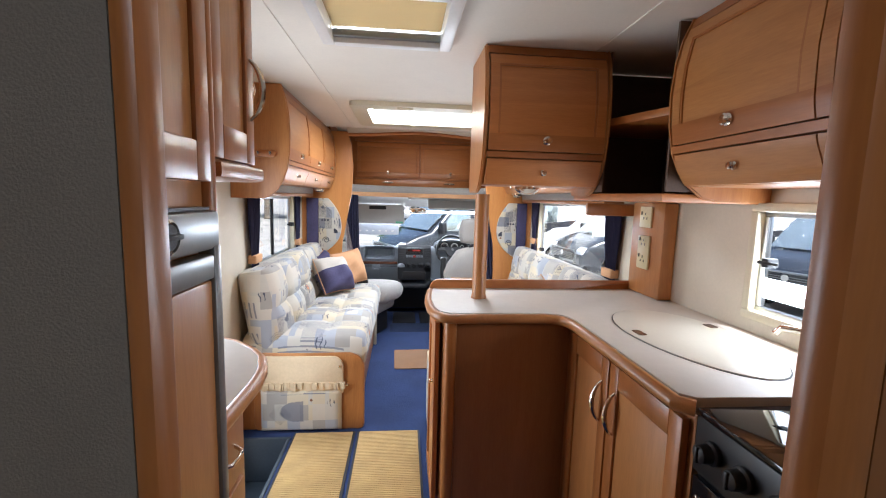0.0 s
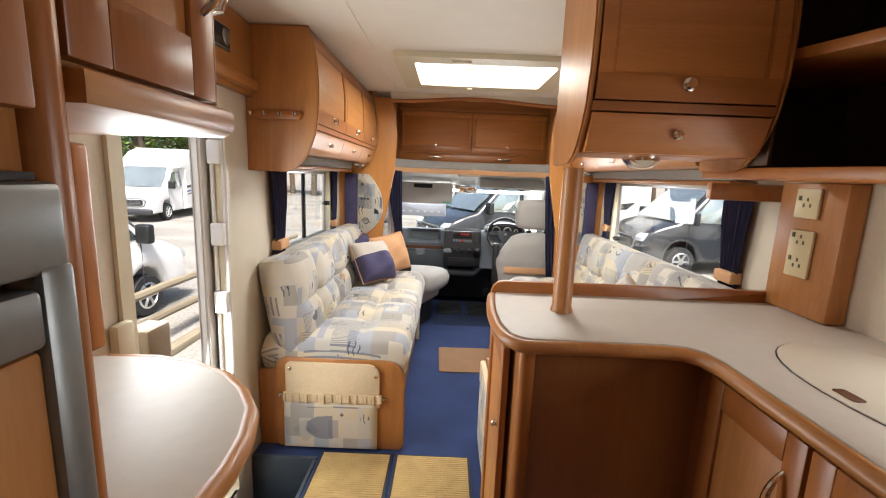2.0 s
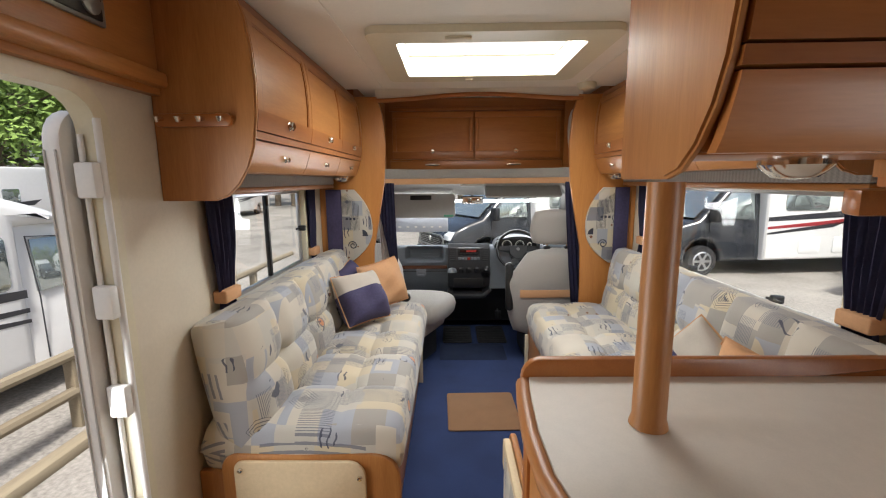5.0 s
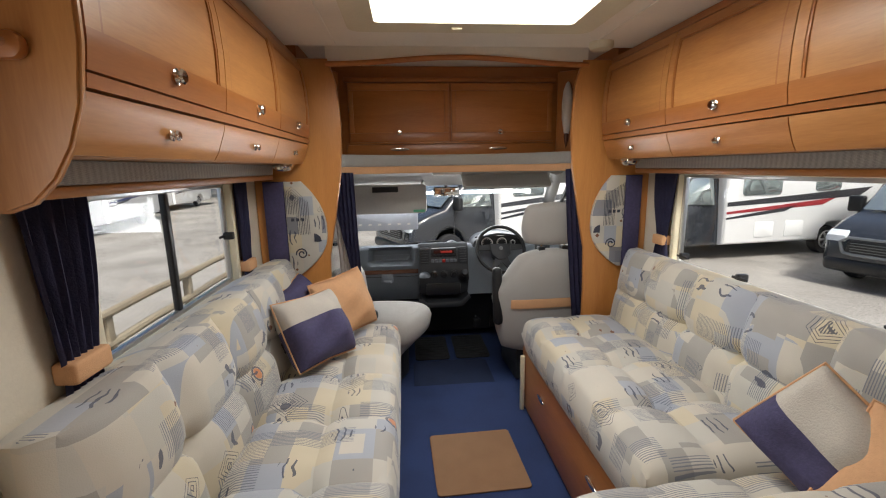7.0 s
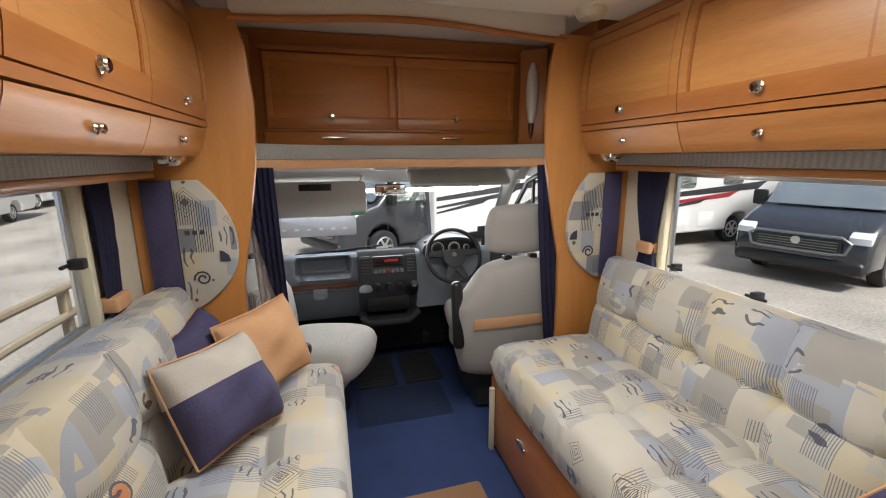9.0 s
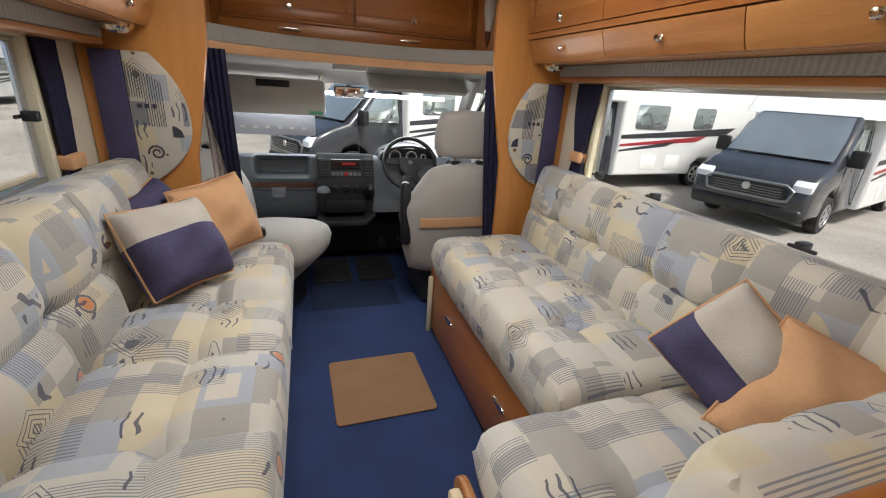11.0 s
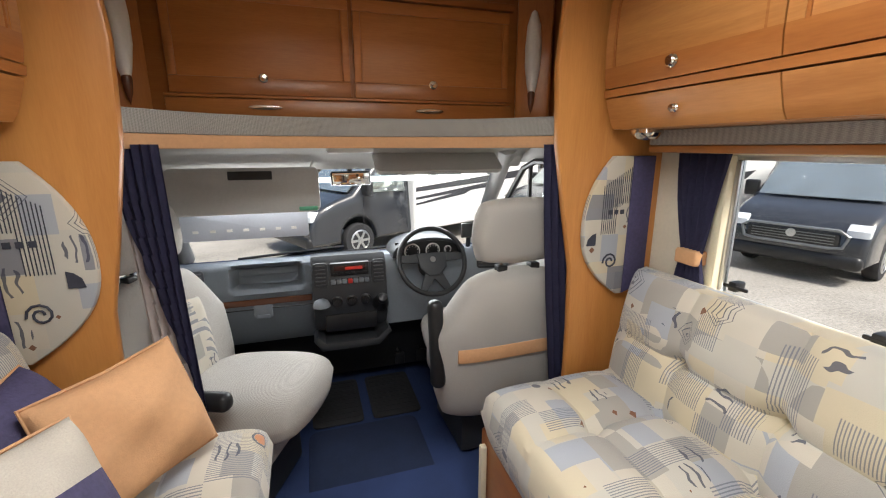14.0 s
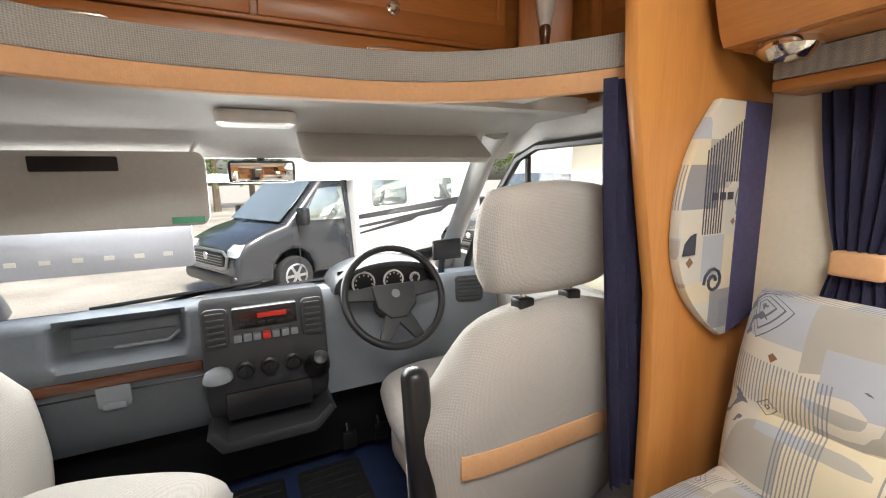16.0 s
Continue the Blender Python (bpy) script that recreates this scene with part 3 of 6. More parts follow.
# washroom doorway behind the starting point
slab("bulkhead_left", (XL, 0.585, 0), (0.022, 0.605, ZC), WEAVE, "grey textured washroom bulkhead", "wall")
slab("bulkhead_right", (0.53, 0.57, 0), (XR, 0.595, ZC), WK, "wooden washroom bulkhead", "wall")
slab("door_jamb_left", (0.022, 0.582, 0), (0.038, 0.612, ZC), WDZ, "rounded wooden door jamb", "trim", 0.006)
slab("door_jamb_right", (0.485, 0.565, 0), (0.53, 0.60, ZC), WDZ, "rounded wooden door jamb", "trim", 0.012)


# ---- windows ----
def window(name, wall_x, out, w, mid=None, label="", latch=()):
    """A hinged caravan window: aluminium frame, pane with dark seal, and black catches."""
    y0, y1, z0, z1 = w
    t = thing(name, (wall_x, (y0 + y1) / 2, z0), label, "window", kind="structure")
    bm = bmesh.new()
    f = 0.028
    a, b = sorted((wall_x - out * 0.016, wall_x + out * 0.03))
    for lo, hi in (((a, y0 - f, z0 - f), (b, y1 + f, z0 + 0.004)), ((a, y0 - f, z1 - 0.004), (b, y1 + f, z1 + f)), ((a, y0 - f, z0 + 0.004), (b, y0 + 0.004, z1 - 0.004)), ((a, y1 - 0.004, z0 + 0.004), (b, y1 + f, z1 - 0.004))):
        add_box(bm, lo, hi, 0.006)
    put("frame", bm, CREAMP, t, "cream window surround")
    bm = bmesh.new()
    a, b = sorted((wall_x + out * 0.012, wall_x + out * 0.036))
    e = 0.020
    for lo, hi in (((a, y0, z0), (b, y1, z0 + e)), ((a, y0, z1 - e), (b, y1, z1)), ((a, y0, z0 + e), (b, y0 + e, z1 - e)), ((a, y1 - e, z0 + e), (b, y1, z1 - e))):
        add_box(bm, lo, hi, 0.004)
    if mid:
        add_box(bm, (a, mid - 0.011, z0 + e), (b, mid + 0.011, z1 - e), 0.003, mi=1)
    put("sash", bm, [ALU, BLACK], t, "aluminium sash")
    a, b = sorted((wall_x + out * 0.02, wall_x + out * 0.024))
    p = put("pane", add_box(bmesh.new(), (a, y0 + e, z0 + e), (b, y1 - e, z1 - e)), GLASS, t)
    p.visible_shadow = False
    for ly, lz in latch:
        bm = bmesh.new()
        a, b = sorted((wall_x - out * 0.03, wall_x + out * 0.018))
        add_box(bm, (a + 0.006, ly - 0.014, lz - 0.016), (b, ly + 0.014, lz + 0.016), 0.005)
        add_box(bm, (a + 0.004, ly - 0.05, lz - 0.006), (a + 0.014, ly + 0.03, lz + 0.006), 0.004)
        put("catch", bm, BLACK, t)
    return t


window("window_1", XL, -1, WIN_L, 3.52, "sliding aluminium window with black divider and catch", [(3.93, 1.14)])
window("window_2", XR, 1, WIN_R, None, "wide aluminium lounge window with black catches", [(3.97, 0.96), (3.60, 0.945), (3.02, 0.945)])
window("window_3", XR, 1, KWIN, None, "small kitchen window in a cream surround", [(1.62, 1.20)])


def skylight():
    x0, x1, y0, y1 = SKYL
    t = thing("rooflight", ((x0 + x1) / 2, (y0 + y1) / 2, ZC), "white framed rooflight with bright pane in the ceiling", "rooflight", kind="structure")
    bm = bmesh.new()
    o = [Vector((*p, ZC - 0.028)) for p in rounded(x0 - 0.10, y0 - 0.14, x1 + 0.10, y1 + 0.09, 0.05, 4)]
    o2 = [Vector((p.x, p.y, ZC - 0.001)) for p in o]
    i1 = [Vector((*p, ZC - 0.022)) for p in rounded(x0 + 0.004, y0 + 0.004, x1 - 0.004, y1 - 0.004, 0.02, 4)]
    i2 = [Vector((p.x, p.y, ZC + 0.085)) for p in i1]
    rings = [[bm.verts.new(p) for p in r] for r in (o2, o, i1, i2)]
    for a, b in zip(rings, rings[1:]):
        for k in range(len(a)):
            j = (k + 1) % len(a)
            bm.faces.new((a[k], a[j], b[j], b[k]))
    put("frame", bm, CREAMP, t, "cream plastic rooflight surround")
    put("pane", add_box(bmesh.new(), (x0 - 0.02, y0 - 0.02, ZC + 0.08), (x1 + 0.02, y1 + 0.02, ZC + 0.085)), OPAL, t, "opal white rooflight pane")
    bm = bmesh.new()
    add_box(bm, (x0 + 0.2, y0 - 0.09, ZC - 0.036), (x0 + 0.3, y0 - 0.06, ZC - 0.02), 0.004)
    add_box(bm, (x0 + 0.3, y1 + 0.03, ZC - 0.034), (x0 + 0.34, y1 + 0.05, ZC - 0.02), 0.004)
    put("catch", bm, CREAMP, t)


skylight()


def roof_hatch():
    x0, x1, y0, y1 = HATCH
    t = thing("roof_hatch", ((x0 + x1) / 2, (y0 + y1) / 2, ZC), "roof hatch with pleated tan blind and white frame", "roof hatch", kind="structure")
    bm = bmesh.new()
    for lo, hi in (((x0 - 0.04, y0 - 0.03, ZC - 0.03), (x0 + 0.004, y1 + 0.03, ZC + 0.05)), ((x1 - 0.004, y0 - 0.03, ZC - 0.03), (x1 + 0.04, y1 + 0.03, ZC + 0.05)), ((x0 + 0.004, y1 - 0.004, ZC - 0.03), (x1 - 0.004, y1 + 0.035, ZC + 0.05)), ((x0 + 0.004, y0 - 0.03, ZC - 0.03), (x1 - 0.004, y0 + 0.004, ZC + 0.05))):
        add_box(bm, lo, hi, 0.006)
    put("frame", bm, WHITEP, t)
    put("pull_bar", add_box(bmesh.new(), (x0, y1 - 0.03, ZC - 0.012), (x1, y1 - 0.004, ZC + 0.012), 0.004), SILVER, t)
    bm = bmesh.new()
    n = 44
    top = [(y0 + (y1 - 0.03 - y0) * i / n, ZC + 0.02 + (0.008 if i % 2 else 0)) for i in range(n + 1)]
    low = [(y, z - 0.002) for y, z in top[::-1]]
    add_prism(bm, top + low, "x", x0 + 0.001, x1 - 0.001)
    put("blind", bm, BLIND, t, smooth=False)
    put("dome", add_box(bmesh.new(), (x0, y0, ZC + 0.052), (x1, y1, ZC + 0.06), 0.003), WHITEP, t)


roof_hatch()


def entrance_door():
    y0, y1, z0, z1 = DOOR
    t = thing("entrance_door", (XL - 0.05, y1 - 0.02, z0 + 0.05), "white entrance door standing open with hinges", "door", kind="structure")
    bm = bmesh.new()
    add_prism(bm, rounded(-0.60, z0 + 0.03, -0.002, z1 - 0.035, 0.09), "y", -0.055, -0.012, 0.008)
    ob = put("leaf", bm, WHITEP, t, local=True)
    ob.matrix_basis = pose(0.012, -0.03, -t.location.z, 0, 0, -83)
    bm = bmesh.new()
    for k in (-0.048, -0.022):
        add_tube(bm, [(0.001, k, z0 + 0.14), (0.001, k, z1 - 0.14)], 0.0025, 6)
    ob = put("edge_seal", bm, GREYP, t, "grey rubber edge seals", local=True)
    ob.matrix_basis = pose(0.012, -0.03, -t.location.z, 0, 0, -83)
    bm = bmesh.new()
    add_tube(bm, [(XL + 0.012, y1 - 0.004, z0 + 0.32), (XL + 0.012, y1 - 0.004, z1 - 0.06)], 0.009)
    add_tube(bm, [(XL - 0.03, y1 - 0.012, z0 + 0.32), (XL - 0.03, y1 - 0.012, z1 - 0.1)], 0.007)
    put("seal", bm, WHITEP, t)
    for z in (0.10, 0.42, 0.78, 1.06, 1.38):
        bm = bmesh.new()
        add_box(bm, (XL - 0.035, y1 - 0.04, z), (XL + 0.016, y1 - 0.012, z + 0.09), 0.006)
        put("hinge", bm, WHITEP, t)
    # inner surround
    bm = bmesh.new()
    outer = rounded(y0 - 0.045, -0.05, y1 + 0.035, z1 + 0.035, (0.01, 0.01, 0.12, 0.12))
    inner = rounded(y0 + 0.004, -0.05, y1 - 0.004, z1 - 0.004, (0.01, 0.01, 0.09, 0.09))
    ra = [bm.verts.new((XL + 0.002, *p)) for p in outer]
    rb = [bm.verts.new((XL + 0.014, *p)) for p in outer]
    rc = [bm.verts.new((XL + 0.014, *p)) for p in inner]
    rd = [bm.verts.new((XL - 0.045, *p)) for p in inner]
    for a, b in ((ra, rb), (rb, rc), (rc, rd)):
        for k in range(len(a)):
            j = (k + 1) % len(a)
            bm.faces.new((a[k], a[j], b[j], b[k]))
    put("frame", bm, CREAMP, t)


entrance_door()


# ---- lockers with bowed fronts ----
PROFILE = [(1.372, 0.160), (1.385, 0.200), (1.42, 0.238), (1.47, 0.270), (1.53, 0.292), (1.62, 0.306), (1.72, 0.310), (1.82, 0.304), (1.90, 0.290), (1.972, 0.265)]
PZ, PD = [p[0] for p in PROFILE], [p[1] for p in PROFILE]


def add_bowed(bm, place, s0, s1, z0, z1, lift, thick, mi=0, k=1.0, n=9, shift=0.0):
    """A curved board on the locker's profile from s0 to s1 along it and z0 to z1, lifted off the profile."""
    g = bmesh.new()
    zs = [z0 + (z1 - z0) * i / n for i in range(n + 1)]
    loops = []
    for s in (s0, s1):
        front = [place(k * float(np.interp(z, PZ, PD)) + lift, s, z + shift) for z in zs]
        back = [place(k * float(np.interp(z, PZ, PD)) + lift - thick, s, z + shift) for z in zs[::-1]]
        loops.append([g.verts.new(p) for p in front + back])
    a, b = loops
    g.faces.new(a)
    g.faces.new(b[::-1])
    for i in range(len(a)):
        j = (i + 1) % len(a)
        g.faces.new((a[i], b[i], b[j], a[j]))
    bmesh.ops.recalc_face_normals(g, faces=g.faces)
    return merge(bm, g, mi)


def add_side(bm, place, s0, s1, k=1.0, grow=0.012, mi=0, low=1.36):
    fit_z = lambda z: low + (z - 1.372) * (1.972 - low) / 0.6
    pts = [(0.0, low)] + [(k * d + grow, fit_z(z)) for z, d in PROFILE] + [(0.0, PZ[-1])]
    g = bmesh.new()
    va = [g.verts.new(place(d, s0, z)) for d, z in pts]
    vb = [g.verts.new(place(d, s1, z)) for d, z in pts]
    ends = [g.faces.new(va), g.faces.new(vb[::-1])]
    for i in range(len(pts)):
        j = (i + 1) % len(pts)
        g.faces.new((va[i], vb[i], vb[j], va[j]))
    bmesh.ops.recalc_face_normals(g, faces=g.faces)
    es = list({e for f in ends for e in f.edges})
    bmesh.ops.bevel(g, geom=es, offset=0.005, segments=2, affect="EDGES")
    return merge(bm, g, mi)


def knob(parent, at, d, r=0.016):
    """A round nickel knob; d is the way that it faces."""
    q = Vector(d).to_track_quat("Z", "Y").to_matrix().to_4x4()
    bm = bmesh.new()
    add_lathe(bm, [(r * 0.95, 0.0), (r, 0.003), (r * 0.6, 0.006), (r * 0.5, 0.008), (r * 0.85, 0.011), (r * 0.95, 0.014), (r * 0.7, 0.018), (0.001, 0.019)], (0, 0, 0), n=18, m=Matrix.Translation(at) @ q)
    put("knob", bm, CHROME, parent, "round nickel knob")


def locker(name, place, face, s0, s1, doors, grain, k=1.0, label="", low=1.36, ends=(0, 1), top=1.935):
    """An overhead locker: body, two bowed end panels, upper doors with frames, and lower flaps with knobs."""
    a, b = place(0, s0, 1.37), place(0, s1, 1.37)
    t = thing(name, ((a[0] + b[0]) / 2, (a[1] + b[1]) / 2, 1.37), label, "cabinet")
    main, frame_w = grain
    bm = bmesh.new()
    add_bowed(bm, place, s0 + 0.016, s1 - 0.016, 1.452, 1.972, -0.02, 0.014, 0, k)
    # floor of the locker
    p, q = place(0, s0 + 0.016, 1.448), place(k * 0.25 - 0.02, s1 - 0.016, 1.462)
    add_box(bm, [min(p[i], q[i]) for i in range(3)], [max(p[i], q[i]) for i in range(3)], 0.002)
    add_bowed(bm, place, s0 + 0.016, s1 - 0.016, 1.550, 1.572, 0.012, 0.03, 1, k, 3)
    add_bowed(bm, place, s0 + 0.016, s1 - 0.016, top + 0.006, 1.972, 0.006, 0.03, 1, k, 3)
    put("body", bm, [main, frame_w], t)
    for e in ends:
        bm = bmesh.new()
        add_side(bm, place, (s0, s1 - 0.016)[e], (s0 + 0.016, s1)[e], k, low=low)
        put("end_panel", bm, W, t)
    L = (s1 - s0 - 0.036) / doors
    for i in range(doors):
        u0, u1 = s0 + 0.018 + i * L + 0.002, s0 + 0.018 + (i + 1) * L - 0.002
        bm = bmesh.new()
        z0, z1 = 1.577, top
        add_bowed(bm, place, u0 + 0.01, u1 - 0.01, z0 + 0.01, z1 - 0.01, 0.004, 0.018, 0, k)
        for c, d_, e_, f_ in ((u0, u1, z0, z0 + 0.062), (u0, u1, z1 - 0.035, z1), (u0, u0 + 0.035, z0 + 0.062, z1 - 0.035), (u1 - 0.035, u1, z0 + 0.062, z1 - 0.035)):
            add_bowed(bm, place, c, d_, e_, f_, 0.010, 0.02, 1 if e_ == z0 else 0, k, 6)
        for c, d_, e_, f_ in ((u0 + 0.035, u0 + 0.043, z0 + 0.06, z1 - 0.03), (u1 - 0.043, u1 - 0.035, z0 + 0.06, z1 - 0.03), (u0 + 0.04, u1 - 0.04, z1 - 0.043, z1 - 0.035)):
            add_bowed(bm, place, c, d_, e_, f_, 0.008, 0.02, 1, k, 6)
        door = put("door", bm, [main, frame_w], t)
        bm = bmesh.new()
        add_bowed(bm, place, u0, u1, 1.449, 1.545, 0.008, 0.02, 0, k)
        flap = put("flap", bm, main, t)
        um = (u0 + u1) / 2
        for z, o, r in ((1.617, door, 0.017), (1.497, flap, 0.012)):
            c = place(k * float(np.interp(z, PZ, PD)) + 0.010, um, z)
            knob(o, Vector(c), face, r)
    return t


locker("overhead_locker", lambda d, s, z: (XL + d, s, z), (1, 0, 0), 2.725, 4.315, 3, (WY, WD), 1.0, "honey wooden overhead locker with bowed doors and nickel knobs", 1.36, (0,))
locker("overhead_locker", lambda d, s, z: (XR - d, s, z), (-1, 0, 0), 2.58, 4.315, 3, (WY, WD), 1.0, "honey wooden overhead locker with bowed doors and nickel knobs", 1.42, (0,))
locker("kitchen_locker", lambda d, s, z: (s, 2.25 - d, z), (0, -1, 0), 0.487, 0.985, 1, (WX, WDX), 1.0, "wooden kitchen wall locker with bowed door and nickel knobs", 1.415)
locker("sink_locker", lambda d, s, z: (XR - d, s, z), (-1, 0, 0), 0.66, 1.66, 2, (WY, WD), 1.22, "wooden kitchen wall locker with bowed doors and nickel knobs", 1.40)


def corner_shelf():
    t = thing("corner_shelf", (1.2, 1.95, 1.40), "open dark-backed wooden corner shelf between kitchen lockers", "shelf")
    bm = bmesh.new()
    add_prism(bm, [(0.985, 1.97), (1.06, 1.68), (XR, 1.68), (XR, 2.25), (0.985, 2.25)], "z", 1.395, 1.425, 0.005)
    put("board", bm, WX, t)
    bm = bmesh.new()
    add_prism(bm, [(0.985, 2.02), (1.10, 1.68), (XR, 1.68), (XR, 2.25), (0.985, 2.25)], "z", 1.69, 1.72, 0.005)
    put("board", bm, WX, t)
    bm = bmesh.new()
    # thin dark brown sheets over the shelf's back and inner sides
    dark = material("dark_shelf_inside", (0.10, 0.058, 0.036), 0.7, var=0.2)
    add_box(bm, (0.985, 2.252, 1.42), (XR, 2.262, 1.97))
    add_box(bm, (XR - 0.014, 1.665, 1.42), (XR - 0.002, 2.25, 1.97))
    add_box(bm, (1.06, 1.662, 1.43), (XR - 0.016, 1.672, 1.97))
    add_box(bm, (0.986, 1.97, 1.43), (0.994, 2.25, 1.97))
    put("lining", bm, dark, t, "thin dark brown sheets on the inner faces")


corner_shelf()


# ---- kitchen ----
CT = 0.945


def cup_door(parent, plane, axis, u0, u1, z0, z1, face, name="door", handle=None):
    """A framed cupboard door on plane (axis = plane), facing the signed way; handle: u of a bow handle."""
    bm = bmesh.new()

    def bx(a, b, c, d, p0, p1, mi):
        lo, hi = sorted((plane + face * p0, plane + face * p1))
        if axis == "x":
            add_box(bm, (lo, a, c), (hi, b, d), 0.003, mi)
        else:
            add_box(bm, (a, lo, c), (b, hi, d), 0.003, mi)
    bx(u0 + 0.01, u1 - 0.01, z0 + 0.01, z1 - 0.01, 0.0, 0.012, 0)
    bx(u0, u0 + 0.05, z0, z1, 0.0, 0.02, 1)
    bx(u1 - 0.05, u1, z0, z1, 0.0, 0.02, 1)
    bx(u0 + 0.05, u1 - 0.05, z0, z0 + 0.07, 0.0, 0.02, 1)
    bx(u0 + 0.05, u1 - 0.05, z1 - 0.07, z1, 0.0, 0.02, 1)
    d = put(name, bm, [W, WDZ], parent)
    if handle:
        u, za, zb = handle
        pts = []
        for i in range(13):
            a = math.pi * i / 12
            o, z = plane + face * (0.02 + 0.03 * math.sin(a) ** 0.7), za + (zb - za) * i / 12
            pts.append((o, u, z) if axis == "x" else (u, o, z))
        put("handle", add_tube(bmesh.new(), pts, [0.004 + 0.004 * math.sin(math.pi * i / 12) for i in range(13)], 8), CHROME, d, "curved nickel bow handle")
    return d


TOP_OUT = [(XR - 0.002, 1.175), (0.865, 1.175), (0.835, 1.20), (0.835, 1.80), (0.822, 1.855), (0.79, 1.885), (0.74, 1.895), (0.375, 1.895), (0.35, 1.91), (0.325, 1.95), (0.31, 2.03), (0.308, 2.15), (0.318, 2.28), (0.33, 2.370), (XR - 0.002, 2.370)]


def kitchen():
    t = thing("kitchen_unit", (1.0, 1.7, 0), "wooden L-shaped kitchen unit with pale laminate worktop", "kitchen unit")
    bm = bmesh.new()
    add_prism(bm, [(XR - 0.004, 1.18), (0.875, 1.18), (0.875, 1.935), (0.395, 1.935), (0.365, 1.95), (0.36, 2.0), (0.345, 2.1), (0.345, 2.36), (XR - 0.004, 2.36)], "z", 0.0, CT - 0.04, 0.0, 0)
    put("body", bm, WK, t, "reddish wooden carcass")
    put("worktop", add_prism(bmesh.new(), [(x + (0.012 if x < 1.3 else 0), y + (0.012 if x < 1.3 and y < 1.95 else 0)) for x, y in TOP_OUT], "z", CT - 0.034, CT, 0.003), TOP, t, "pale speckled laminate worktop")
    bm = bmesh.new()
    add_tube(bm, [(x, y, CT - 0.02) for x, y in TOP_OUT[1:-1]], 0.019, 10)
    put("edging", bm, WY, t, "rounded wooden worktop edging")
    # upstand behind the peninsula
    bm = bmesh.new()
    add_prism(bm, rounded(0.325, 0.86, 1.40, 0.988, (0.005, 0.005, 0.005, 0.05)), "y", 2.372, 2.398, 0.007)
    put("upstand", bm, WD, t, "rounded wooden upstand")
    add = add_tube(bmesh.new(), [(0.385, 1.935, 0.02), (0.385, 1.935, CT - 0.045)], 0.024, 12)
    put("corner_post", add, WDZ, t)
    cup_door(t, 0.347, "x", 1.99, 2.34, 0.06, 0.88, -1, "side_panel")
    knob(t, Vector((0.326, 2.02, 0.62)), (-1, 0, 0), 0.011)
    cup_door(t, 0.874, "x", 1.56, 1.86, 0.10, 0.885, -1, "door", (1.60, 0.66, 0.80))
    cup_door(t, 0.874, "x", 1.20, 1.55, 0.10, 0.885, -1, "door", (1.51, 0.66, 0.80))
    # covered sink
    lid = []
    for i in range(40):
        a = 2 * math.pi * i / 40
        lid.append((1.155 + 0.19 * math.cos(a) * (1 + 0.12 * math.sin(a)), 1.61 + 0.34 * math.sin(a)))
    bm = bmesh.new()
    add_prism(bm, [(1.155 + (x - 1.155) * 1.018, 1.61 + (y - 1.61) * 1.012) for x, y in lid], "z", CT - 0.002, CT + 0.001, mi=1)
    add_prism(bm, lid, "z", CT - 0.002, CT + 0.004, 0.0015, 0)
    add_prism(bm, rounded(0.985, 1.62, 1.015, 1.675, 0.008), "z", CT + 0.002, CT + 0.0055, mi=2)
    add_prism(bm, rounded(1.30, 1.70, 1.335, 1.745, 0.008), "z", CT + 0.002, CT + 0.0055, mi=2)
    put("sink_lid", bm, [LID, BLACK, WALNUT], t, "cream oval sink lid with dark finger holes")
    put("tap", add_tube(bmesh.new(), [(1.385, 1.36, CT), (1.385, 1.36, CT + 0.05), (1.375, 1.38, CT + 0.075), (1.36, 1.41, CT + 0.085), (1.34, 1.46, CT + 0.08), (1.335, 1.475, CT + 0.06)], 0.010, 10), CHROME, t, "chrome swivel tap")


kitchen()
put("counter_post", add_lathe(bmesh.new(), [(0.036, CT + 0.001), (0.034, CT + 0.01), (0.031, CT + 0.02), (0.031, 1.41)], (0.535, 2.165, 0), n=24), W, label="turned wooden post rising from the worktop", category="post")
bm = bmesh.new()
add_box(bm, (1.36, 2.12, CT + 0.001), (1.428, 2.384, 1.394), 0.008)
put("socket_column", bm, W, label="wooden column carrying the sockets on the worktop", category="column")


def socket(z0, z1, twin):
    t = thing("wall_socket", (1.36, 2.25, z0), "cream plastic wall socket on the wooden column", "socket", "sockets on the column")
    bm = bmesh.new()
    add_box(bm, (1.348, 2.205, z0), (1.359, 2.30, z1), 0.004)
    put("plate", bm, SOCKETP, t)
    bm = bmesh.new()
    for zz in ([z0 + 0.045, z0 + 0.125] if twin else [z0 + 0.05]):
        for dx, dz in ((0, 0.014), (-0.013, -0.006), (0.013, -0.006)):
            add_box(bm, (1.3465, 2.25 + dx - 0.003, zz + dz - 0.006), (1.3485, 2.25 + dx + 0.003, zz + dz + 0.006))
        add_box(bm, (1.344, 2.275, zz + 0.01), (1.3485, 2.285, zz + 0.026), 0.001)
    put("pin_holes", bm, material("dark_socket_holes", (0.10, 0.085, 0.06), 0.5), t, kind="stuff")


socket(1.075, 1.235, True)
socket(1.275, 1.375, False)


